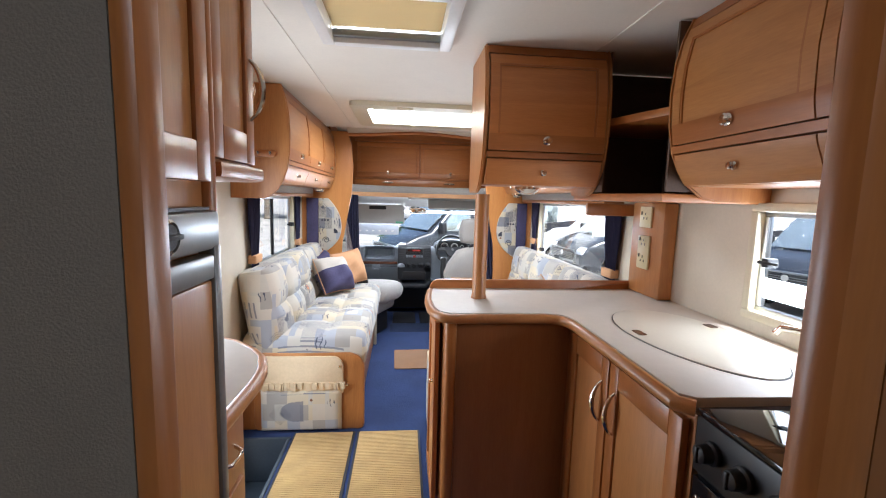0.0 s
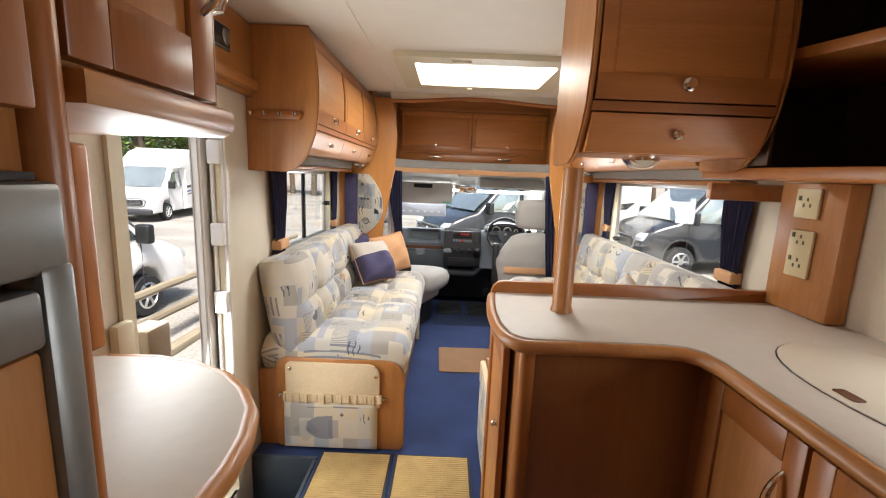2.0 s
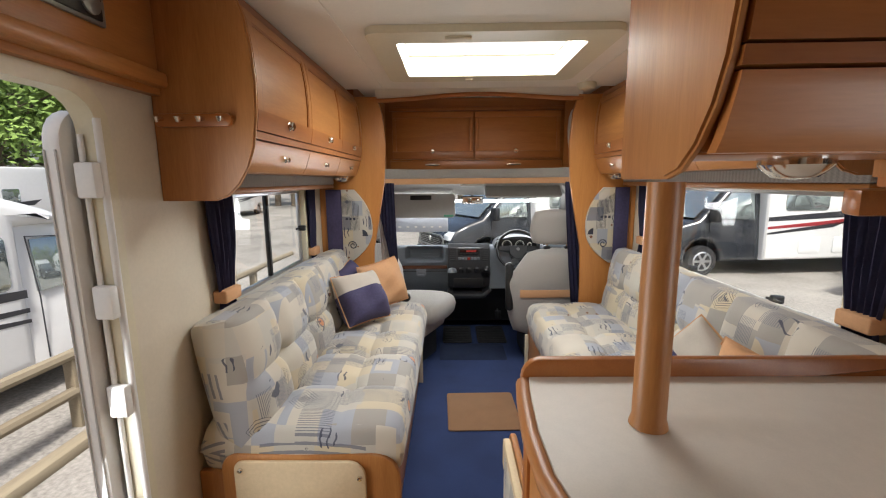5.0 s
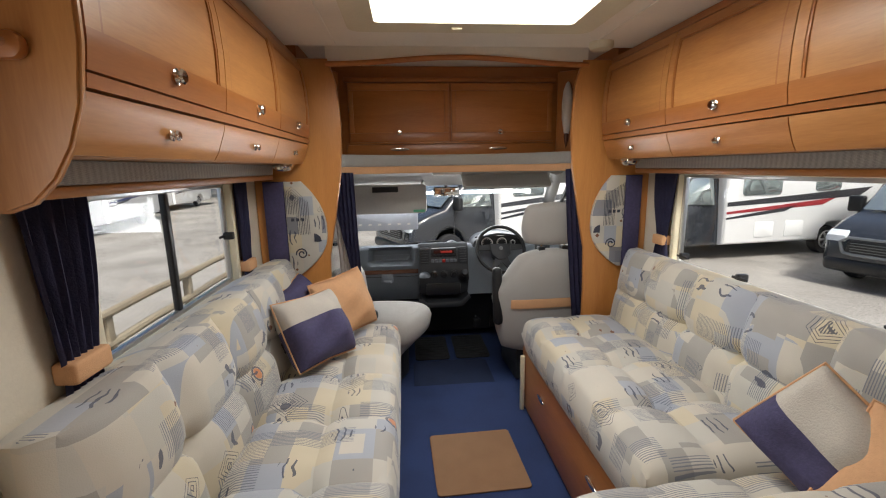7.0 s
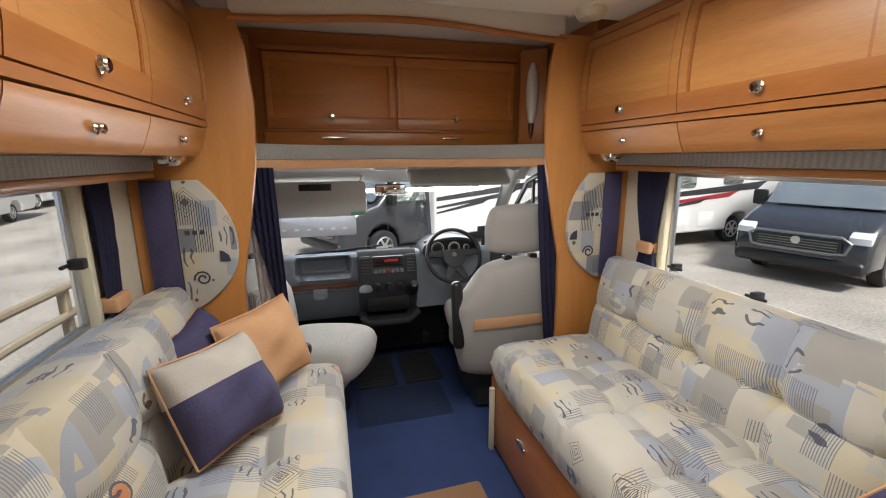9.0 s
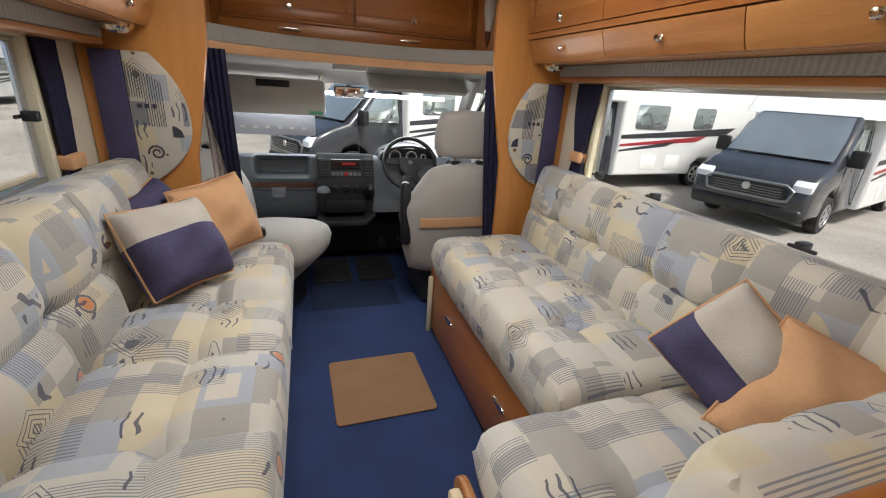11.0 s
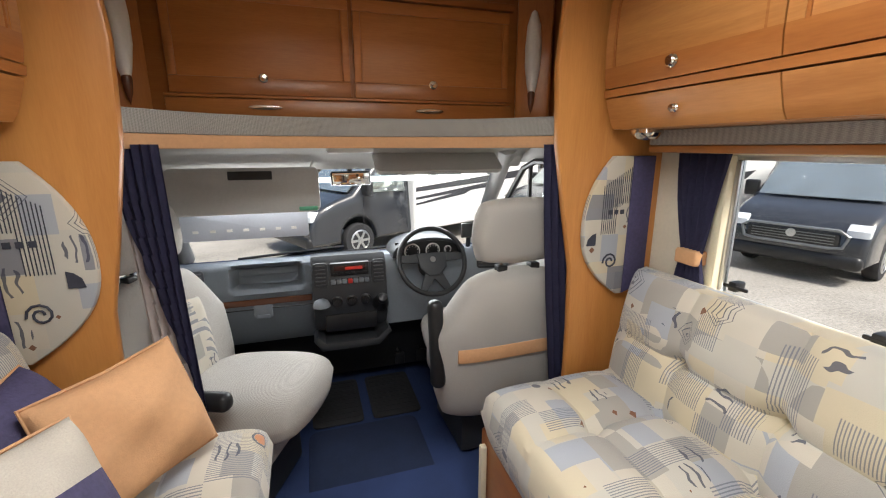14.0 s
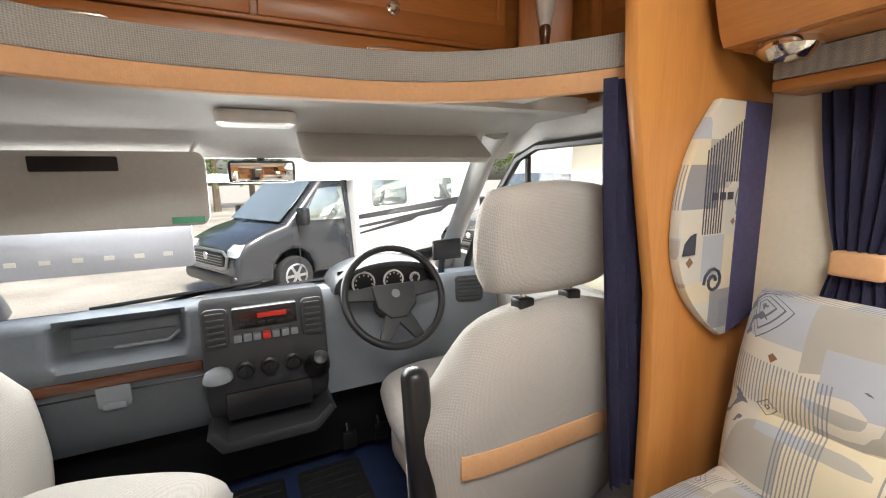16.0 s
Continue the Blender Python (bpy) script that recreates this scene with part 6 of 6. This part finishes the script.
    put("armrest", bm, BLACK, parent, "black folding armrest", local=True)


drv = cab_seat("driver_seat", None, 0, "oatmeal fabric driver seat with headrest and apricot band")
armrest(drv, -0.35, 84, -0.25, 0.50)
drv.matrix_basis = pose(0.945, 4.80, -0.045, 0, 0, 2)
pas = cab_seat("passenger_seat", None, 0, "oatmeal fabric passenger seat swivelled sideways with black armrest")
armrest(pas, 0.31, 2, -0.06)
pas.matrix_basis = pose(-0.28, 4.85, -0.06, 0, 0, -114)
bm = bmesh.new()
add_prism(bm, rounded(0.06, 4.60, 0.62, 5.05, 0.05), "z", -0.058, -0.046, 0.004)
put("cab_mat", bm, material("deep_navy_mat", (0.012, 0.022, 0.06), 0.95, var=0.25, bump=0.8, bump_scale=350), label="dark navy cab mat with bound edge", category="mat")
for x in (0.08, 0.40):
    bm = bmesh.new()
    add_prism(bm, rounded(x, 5.08, x + 0.27, 5.52, 0.03), "z", -0.058, -0.046, 0.004)
    for k in range(9):
        add_box(bm, (x + 0.02, 5.12 + k * 0.045, -0.046), (x + 0.25, 5.13 + k * 0.045, -0.041))
    put("rubber_mat", bm, RUBBER, label="black ribbed rubber footwell mat", category="mat", group="rubber mats")
for x in (0.62, 0.76, 0.90):
    bm = bmesh.new()
    add_box(bm, (x - 0.03, 5.42, 0.06), (x + 0.03, 5.44, 0.14), 0.006, m=None)
    add_tube(bm, [(x, 5.44, 0.10), (x, 5.52, 0.18), (x, 5.56, 0.36)], 0.01)
    put("pedal", bm, BLACK, label="black rubber-faced pedal under the dashboard", category="pedal", group="pedals")

# visors, mirror, screen blind
t = thing("sun_visor", (-0.12, 5.18, 1.10), "grey folded-down sun visor with black label strip", "sun visor", "sun visors")
bm = bmesh.new()
add_prism(bm, rounded(-0.46, 1.085, 0.20, 1.30, 0.03), "y", 5.185, 5.21, 0.008)
put("panel", bm, GREYP, t)
put("label_strip", add_box(bmesh.new(), (-0.20, 5.178, 1.245), (-0.01, 5.186, 1.285), 0.004), BLACK, t)
put("rod", add_tube(bmesh.new(), [(-0.44, 5.20, 1.29), (0.16, 5.20, 1.29), (0.18, 5.20, 1.33)], 0.008), GREYP, t)
put("warning_tag", add_box(bmesh.new(), (0.10, 5.180, 1.093), (0.185, 5.186, 1.112), 0.001), material("green_tag", (0.12, 0.42, 0.26), 0.5), t)
t = thing("sun_visor", (0.82, 5.14, 1.33), "grey sun visor folded up against the headliner", "sun visor", "sun visors")
bm = bmesh.new()
add_prism(bm, rounded(0.46, -0.095, 1.12, 0.095, 0.03), "z", -0.012, 0.012, 0.006, m=pose(0, 5.14, 1.325, 35, 0, 0))
put("panel", bm, GREYP, t)
t = thing("screen_blind", (-0.12, 5.42, 0.95), "pale perforated sunscreen sheet behind the visor", "sun blind")
bm = bmesh.new()
add_prism(bm, rounded(-0.45, 0.945, 0.135, 1.09, 0.015), "y", 5.30, 5.306, 0.002)
put("sheet", bm, material("pale_blue_screen_sheet", (0.50, 0.53, 0.60), 0.5, var=0.05), t)
bm = bmesh.new()
for k in range(7):
    add_box(bm, (-0.40 + k * 0.075, 5.2965, 0.985), (-0.375 + k * 0.075, 5.299, 0.998))
put("slots", bm, WHITEP, t, kind="stuff")
t = thing("rear_view_mirror", (0.36, 5.22, 1.23), "black rear-view mirror below the headliner", "mirror")
bm = bmesh.new()
add_box(bm, (0.255, 5.20, 1.205), (0.455, 5.235, 1.275), 0.012)
add_tube(bm, [(0.355, 5.235, 1.25), (0.355, 5.28, 1.29)], 0.014)
put("housing", bm, BLACK, t)
put("glass", add_box(bmesh.new(), (0.265, 5.197, 1.212), (0.445, 5.201, 1.268), 0.001), material("mirror_silver", (0.85, 0.86, 0.87), 0.03, 1.0, var=0.01), t)
bm = bmesh.new()
add_prism(bm, rounded(0.24, 5.02, 0.45, 5.14, 0.03), "z", 1.365, 1.404, 0.012)
put("cab_lamp", bm, FROST, label="frosted cab ceiling lamp in the headliner", category="lamp")
bm = bmesh.new()
for a, b in (((-0.30, 5.82, 0.72), (0.34, 5.79, 0.765)), ((0.30, 5.82, 0.72), (1.0, 5.79, 0.76))):
    add_tube(bm, [a, b], 0.009, 6)
add_tube(bm, [(-0.10, 5.83, 0.70), (0.10, 5.81, 0.74), (0.22, 5.80, 0.755)], 0.010, 6)
put("windscreen_wipers", bm, BLACK, label="black windscreen wipers resting on the glass", category="wipers")


def cab_curtain(x, y, dx, z0, sweep, side, turned):
    """A gathered cab curtain with a pale lined edge; sweep carries its lower edge sideways."""
    t = thing("cab_curtain", (x, y, z0), "navy cab curtain with pale lining tied beside the pillar", "curtain", "cab curtains")
    for name, mat, off, frac in (("cloth", NAVYF, 0.0, 1.0), ("lining", LINING, 0.02, 0.42)):
        if name == "lining" and turned < 0.5:
            continue
        bm = bmesh.new()
        nz, nu = 18, 30
        rows = []
        for j in range(nz + 1):
            v = j / nz
            s = turned * min(1.0, max(0.0, v - 0.15) * 1.6)
            z = 1.40 + (z0 - 1.40) * v
            row = []
            for i in range(nu + 1):
                u = s + (1 - s) * i / nu if name == "cloth" else (s + 0.04) * i / nu
                d = 0.012 * math.sin(u * 34 + j * 0.12)
                row.append(bm.verts.new((x + side * (u * dx) + sweep * v ** 1.3, y + d + off + 0.01 * v, z)))
            rows.append(row)
        for a, b in zip(rows, rows[1:]):
            for i in range(nu):
                bm.faces.new((a[i], a[i + 1], b[i + 1], b[i]))
        bmesh.ops.solidify(bm, geom=bm.faces[:], thickness=0.004)
        put(name, bm, mat, t)


cab_curtain(-0.37, 4.44, 0.125, 0.45, 0.03, 1, 0.78)
cab_curtain(1.12, 4.392, 0.16, 0.45, 0.075, -1, 0.3)


# ---- outside ----
GZ = -0.75
GRAVEL = material("grey_gravel", (0.27, 0.25, 0.225), 0.95, var=0.5, scale=0.6, fine=24, bump=1.0, bump_scale=45)
VAN_WHITE = material("white_vehicle_paint", (0.78, 0.78, 0.77), 0.28, var=0.03, coat=0.5)
VAN_BLACK = material("black_vehicle_paint", (0.026, 0.029, 0.035), 0.22, var=0.1, coat=0.8)
VAN_GLASS = material("dark_vehicle_glass", (0.42, 0.47, 0.46), 0.05, 0.75, var=0.25, scale=1.5, coat=0.5)
TYRE = material("tyre_rubber", (0.018, 0.018, 0.02), 0.8, var=0.2)
STRIPE_K = material("charcoal_graphic", (0.035, 0.035, 0.04), 0.35)
STRIPE_R = material("red_graphic", (0.30, 0.03, 0.035), 0.35)
STRIPE_B = material("blue_graphic", (0.03, 0.05, 0.20), 0.35)
LAMPG = material("headlamp_lens", (0.62, 0.65, 0.68), 0.1, var=0.1)
POST = wood("weathered_fence_wood", (0.30, 0.25, 0.17), (0.19, 0.15, 0.10), "y", 0.85)
bm = bmesh.new()
bmesh.ops.create_grid(bm, x_segments=40, y_segments=40, size=400)
bmesh.ops.translate(bm, verts=bm.verts, vec=(0, 0, GZ))
put("ground", bm, GRAVEL, label="grey gravel car park", category="ground", kind="structure")


def wheel(parent, x, y, r=0.34):
    bm = bmesh.new()
    sg = 1 if y > 0 else -1
    add_lathe(bm, [(r * 0.62, -0.10), (r * 0.95, -0.10), (r, -0.07), (r, 0.07), (r * 0.95, 0.10), (r * 0.62, 0.10)], (x, y, r), "y", 28)
    w = put("wheel", bm, TYRE, parent, local=True)
    bm = bmesh.new()
    f = sg * 0.104
    add_lathe(bm, [(r * 0.62, f - sg * 0.03), (r * 0.64, f), (r * 0.56, f + sg * 0.012), (r * 0.52, f - sg * 0.02), (r * 0.2, f - sg * 0.012), (r * 0.18, f + sg * 0.014), (0.001, f + sg * 0.016)], (x, y, r), "y", 24)
    for k in range(6):
        a = k * math.pi / 3
        add_box(bm, (r * 0.14, min(f - 0.01, f + 0.008), -0.024), (r * 0.58, max(f - 0.01, f + 0.008), 0.024), 0.004, m=Matrix.Translation((x, y, r)) @ Matrix.Rotation(a, 4, "Y"))
    put("rim", bm, ALU, w, "silver alloy rim", local=True)


def motorhome(at, rz, cab_paint, kind, stripe, label):
    """A parked coachbuilt motorhome or high-roof camper; local +x is its nose, the origin on the ground under the nose."""
    t = thing("motorhome", (0, 0, 0), label, "motorhome", "parked motorhomes")
    cw = 1.0
    cab = [(0.0, 0.32), (0.02, 0.55), (-0.02, 0.82), (-0.14, 1.00), (-0.50, 1.16), (-0.88, 1.26), (-1.25, 1.60), (-1.68, 2.02), (-1.95, 2.12), (-2.45, 2.14), (-2.45, 0.32), (-1.42, 0.32), (-1.40, 0.50), (-1.30, 0.68), (-1.14, 0.78), (-0.96, 0.80), (-0.78, 0.74), (-0.66, 0.60), (-0.62, 0.32)]
    bm = bmesh.new()
    add_prism(bm, cab, "y", -cw, cw, 0.11, seg=4)
    for v in bm.verts:
        k = max(0.0, v.co.z - 1.15)
        v.co.y *= 1 - 0.16 * k
        if v.co.x > -0.6:
            v.co.y *= 1 - 0.10 * (v.co.x + 0.6) ** 2
    put("cab", bm, cab_paint, t, local=True)
    bm = bmesh.new()
    if kind == "coach":
        body = [(-1.75, 2.02), (-1.95, 2.25), (-2.5, 2.62), (-3.1, 2.80), (-6.6, 2.84), (-6.85, 2.60), (-6.9, 0.60), (-6.6, 0.36), (-5.72, 0.36), (-5.68, 0.60), (-5.5, 0.76), (-5.3, 0.78), (-5.1, 0.76), (-4.92, 0.60), (-4.88, 0.36), (-2.3, 0.36), (-2.3, 2.02)]
        add_prism(bm, body, "y", -1.13, 1.13, 0.07, seg=3)
    else:
        body = [(-1.60, 2.02), (-1.9, 2.20), (-2.4, 2.36), (-3.0, 2.42), (-5.4, 2.42), (-5.6, 2.28), (-5.7, 0.50), (-5.5, 0.36), (-4.9, 0.36), (-4.86, 0.60), (-4.7, 0.76), (-4.5, 0.78), (-4.3, 0.76), (-4.12, 0.60), (-4.08, 0.36), (-2.3, 0.36), (-2.3, 2.02)]
        add_prism(bm, body, "y", -1.01, 1.01, 0.14, seg=4)
    put("body", bm, VAN_WHITE, t, "white body", local=True)
    hw = 1.13 if kind == "coach" else 1.01
    # windscreen
    bm = bmesh.new()
    v = [bm.verts.new(p) for p in ((-0.86, -0.86, 1.275), (-0.86, 0.86, 1.275), (-1.25, 0.83, 1.63), (-1.64, 0.75, 2.01), (-1.64, -0.75, 2.01), (-1.25, -0.83, 1.63))]
    bm.faces.new((v[0], v[1], v[2], v[5]))
    bm.faces.new((v[5], v[2], v[3], v[4]))
    bmesh.ops.translate(bm, verts=bm.verts, vec=(0.03, 0, 0.025))
    bmesh.ops.solidify(bm, geom=bm.faces[:], thickness=0.01)
    put("windscreen", bm, VAN_GLASS, t, local=True)
    for sg in (-1, 1):
        y = sg * 0.965
        bm = bmesh.new()
        pts = [(-1.12, 1.28), (-1.58, 1.80), (-1.66, 1.86), (-2.14, 1.86), (-2.16, 1.25)]
        add_prism(bm, pts, "y", *sorted((sg * 0.90, sg * 0.985)), 0.01)
        for q in bm.verts:
            if abs(q.co.y) > 0.95:
                q.co.y *= 1 - 0.13 * max(0.0, q.co.z - 1.25)
        put("side_window", bm, VAN_GLASS, t, local=True)
        put("mirror", add_box(bmesh.new(), (-1.22, min(sg * 0.98, sg * 1.22), 1.22), (-1.08, max(sg * 0.98, sg * 1.22), 1.52), 0.04, seg=3), BLACK, t, local=True)
        put("headlamp", add_prism(bmesh.new(), [(0.0, 0.80), (-0.01, 0.90), (-0.13, 0.985), (-0.46, 1.06), (-0.30, 0.90), (-0.12, 0.80)], "y", *sorted((sg * 0.66, sg * 0.945)), 0.02), LAMPG, t, local=True)
        for x in (-1.02, -5.3 if kind == "coach" else -4.5):
            wheel(t, x, sg * 0.88)
        # coach windows, locker hatches, stripes
        wins = ((-2.7, -3.7, 1.45, 2.0), (-4.6, -5.3, 1.5, 2.0)) if kind == "coach" else ((-2.5, -3.3, 1.35, 1.95), (-3.6, -4.6, 1.4, 1.9))
        for a, b, c, d in wins:
            put("side_window", add_prism(bmesh.new(), rounded(b, c, a, d, 0.08), "y", *sorted((sg * (hw - 0.02), sg * (hw + 0.015))), 0.005), VAN_GLASS, t, local=True)
        bm = bmesh.new()
        lo, hi = sorted((sg * (hw - 0.01), sg * (hw + 0.006)))
        for a, b, z, h, mi in ((-2.35, -6.2, 1.22, 0.09, 0), (-2.35, -5.2, 1.05, 0.05, 1), (-2.35, -4.2, 0.93, 0.04, 0)):
            b = max(b, -5.5) if kind != "coach" else b
            add_prism(bm, [(a, z), (a, z + h), (b, z + h * 1.4 + 0.22), (b + 0.35, z + 0.14)], "y", lo, hi, 0, mi)
        put("stripes", bm, [STRIPE_K, stripe], t, local=True)
        bm = bmesh.new()
        for a in (-3.1, -3.9):
            add_prism(bm, rounded(a - 0.5, 0.5, a, 0.85, 0.04), "y", *sorted((sg * (hw - 0.01), sg * (hw + 0.008))), 0.003)
        put("locker_hatch", bm, VAN_WHITE, t, local=True)
        put("door_seam", add_tube(bmesh.new(), [(-1.10, sg * 0.99, 0.5), (-1.12, sg * 0.995, 1.2), (-1.6, sg * 0.915, 1.84), (-2.18, sg * 0.905, 1.9), (-2.2, sg * 1.003, 1.2), (-2.2, sg * 1.003, 0.45)], 0.008, 6), STRIPE_K, t, local=True)
    bm = bmesh.new()
    add_prism(bm, rounded(-0.62, 0.62, 0.62, 0.84, 0.07), "x", 0.0, 0.045, 0.01)
    put("grille", bm, BLACK, t, local=True)
    bm = bmesh.new()
    for k in range(4):
        add_box(bm, (0.03, -0.56, 0.655 + k * 0.045), (0.055, 0.56, 0.667 + k * 0.045), 0.003)
    put("grille_bar", bm, SILVER, t, local=True)
    bm = bmesh.new()
    add_tube(bm, [(0.03, -0.66, 0.62), (0.05, -0.5, 0.60), (0.055, 0.5, 0.60), (0.03, 0.66, 0.62), (0.02, 0.72, 0.80), (0.03, 0.60, 0.88), (0.03, -0.60, 0.88), (0.02, -0.72, 0.80), (0.03, -0.66, 0.62)], 0.025, 8)
    put("grille_surround", bm, SILVER, t, "silver grille surround", local=True)
    put("bumper", add_box(bmesh.new(), (-0.45, -0.93, 0.28), (0.07, 0.93, 0.52), 0.09, seg=4), BLACK if cab_paint is VAN_BLACK else STRIPE_K, t, local=True)
    bm = bmesh.new()
    add_lathe(bm, [(0.07, 0.0), (0.066, 0.012), (0.001, 0.016)], (0.05, 0, 0.77), "x", 20)
    put("badge", bm, ALU, t, local=True)
    t.matrix_basis = pose(*at, GZ, 0, 0, rz)
    return t


motorhome((7.72, 7.85), 196, VAN_BLACK, "coach", STRIPE_R, "parked motorhome with black cab and white body on gravel")
motorhome((4.62, 11.55), 185, VAN_BLACK, "coach", STRIPE_R, "parked motorhome with black cab and dark red stripes")
motorhome((-0.3, 11.8), 206, VAN_BLACK, "coach", STRIPE_K, "parked motorhome with black cab and striped white body")
camper = motorhome((-4.83, 7.45), 88, VAN_WHITE, "camper", STRIPE_K, "white camper van with charcoal stripes on gravel")
camper.matrix_basis = camper.matrix_basis @ Matrix.Scale(0.87, 4)
motorhome((4.7, 2.75), 90, VAN_WHITE, "coach", STRIPE_B, "white motorhome parked alongside on gravel")
motorhome((-11.5, 16.0), -82, VAN_WHITE, "coach", STRIPE_B, "white parked motorhome with blue stripes on gravel")
motorhome((-14.0, 25.0), -90, VAN_WHITE, "coach", STRIPE_K, "white parked motorhome before the trees")
motorhome((12.5, 14.5), 184, VAN_WHITE, "coach", STRIPE_K, "white parked motorhome at the car park edge")
motorhome((-17.0, 12.0), -86, VAN_WHITE, "coach", STRIPE_K, "white parked motorhome beyond the camper van")


def fence():
    t = thing("rail_fence", (-3.2, 4, GZ), "weathered wooden post and rail fence on the gravel", "fence")
    for k in range(8):
        y = -3.85 + k * 1.75
        put("post", add_box(bmesh.new(), (-3.27, y - 0.05, GZ - 0.02), (-3.17, y + 0.05, GZ + 0.66), 0.012), POST, t)
        for z in (0.68, 0.34):
            put("rail", add_tube(bmesh.new(), [(-3.2, y - 0.02, GZ + z), (-3.21, y + 0.8, GZ + z + 0.01), (-3.2, y + 1.73, GZ + z)], 0.05, 8), POST, t)
    put("ground_beam", add_box(bmesh.new(), (-3.0, -4, GZ - 0.01), (-2.86, 10.5, GZ + 0.09), 0.02), POST, t)


fence()
LEAF = material("green_leaves", (0.16, 0.25, 0.05), 0.6, var=0.5, scale=0.7, fine=3)
LEAF2 = material("dark_green_leaves", (0.065, 0.12, 0.03), 0.6, var=0.5, scale=0.7, fine=3)
BARK = material("grey_brown_bark", (0.11, 0.085, 0.06), 0.9, var=0.3, bump=0.8, bump_scale=20)


def tree_meshes(seed, h, mat):
    rnd = random.Random(seed)
    trunk = bmesh.new()
    add_tube(trunk, [(0, 0, 0), (0.1, 0.05, h * 0.3), (-0.05, 0.1, h * 0.6), (0, 0, h * 0.92)], [0.22, 0.17, 0.11, 0.03], 8)
    tips = []
    for k in range(9):
        z = h * (0.25 + 0.6 * k / 9)
        a = k * 2.4 + rnd.random()
        L = h * 0.32 * (1.1 - k / 12)
        tip = (L * math.cos(a), L * math.sin(a), z + h * 0.12)
        add_tube(trunk, [(0, 0, z), (tip[0] * 0.5, tip[1] * 0.5, z + h * 0.08), tip], [0.08, 0.05, 0.015], 6)
        tips.append(tip)
    verts, faces = [], []
    for k in range(170):
        tip = tips[rnd.randrange(9)]
        c = Vector([tip[i] * rnd.uniform(0.35, 1.15) if i < 2 else tip[2] + rnd.gauss(0, h * 0.07) for i in range(3)])
        for q in range(16):
            p = c + Vector((rnd.gauss(0, 0.42), rnd.gauss(0, 0.42), rnd.gauss(0, 0.30)))
            s = rnd.uniform(0.09, 0.20)
            d = Vector((rnd.gauss(0, 1), rnd.gauss(0, 1), rnd.gauss(0, 0.6))).normalized()
            e = d.orthogonal().normalized()
            b0 = len(verts)
            verts += [p - d * s, p + e * s * 0.5, p + d * s, p - e * s * 0.5]
            faces.append((b0, b0 + 1, b0 + 2, b0 + 3))
    return trunk, verts, faces


def tree(seed, h, mat):
    t = thing("tree", (0, 0, 0), "leafy green broadleaf tree at the car park edge", "tree", "trees")
    trunk, verts, faces = tree_meshes(seed, h, mat)
    put("trunk", trunk, BARK, t, local=True)
    me = bpy.data.meshes.new("crown")
    me.from_pydata(verts, [], faces)
    me.materials.append(mat)
    ob = new("crown", me)
    ob.parent = t
    tagged(ob, kind="stuff")
    return t


protos = [tree(1, 9.0, LEAF), tree(2, 11.0, LEAF2), tree(3, 8.0, LEAF)]
rnd = random.Random(5)
spots = []
for k in range(26):
    spots.append((-21 - rnd.uniform(0, 5), 8 + k * 1.7 + rnd.uniform(-0.6, 0.6)))
for k in range(22):
    spots.append((-16 + k * 2.2 + rnd.uniform(-0.7, 0.7), 40 + rnd.uniform(-3, 3)))
for k in range(14):
    spots.append((30 + rnd.uniform(0, 5), 6 + k * 2.6 + rnd.uniform(-0.7, 0.7)))
for i, (x, y) in enumerate(spots):
    m = pose(x, y, GZ, 0, 0, rnd.uniform(0, 360)) @ Matrix.Scale(rnd.uniform(0.85, 1.2), 4)
    if i < 3:
        protos[i].matrix_basis = m
    else:
        c = copy_thing(protos[i % 3], m)
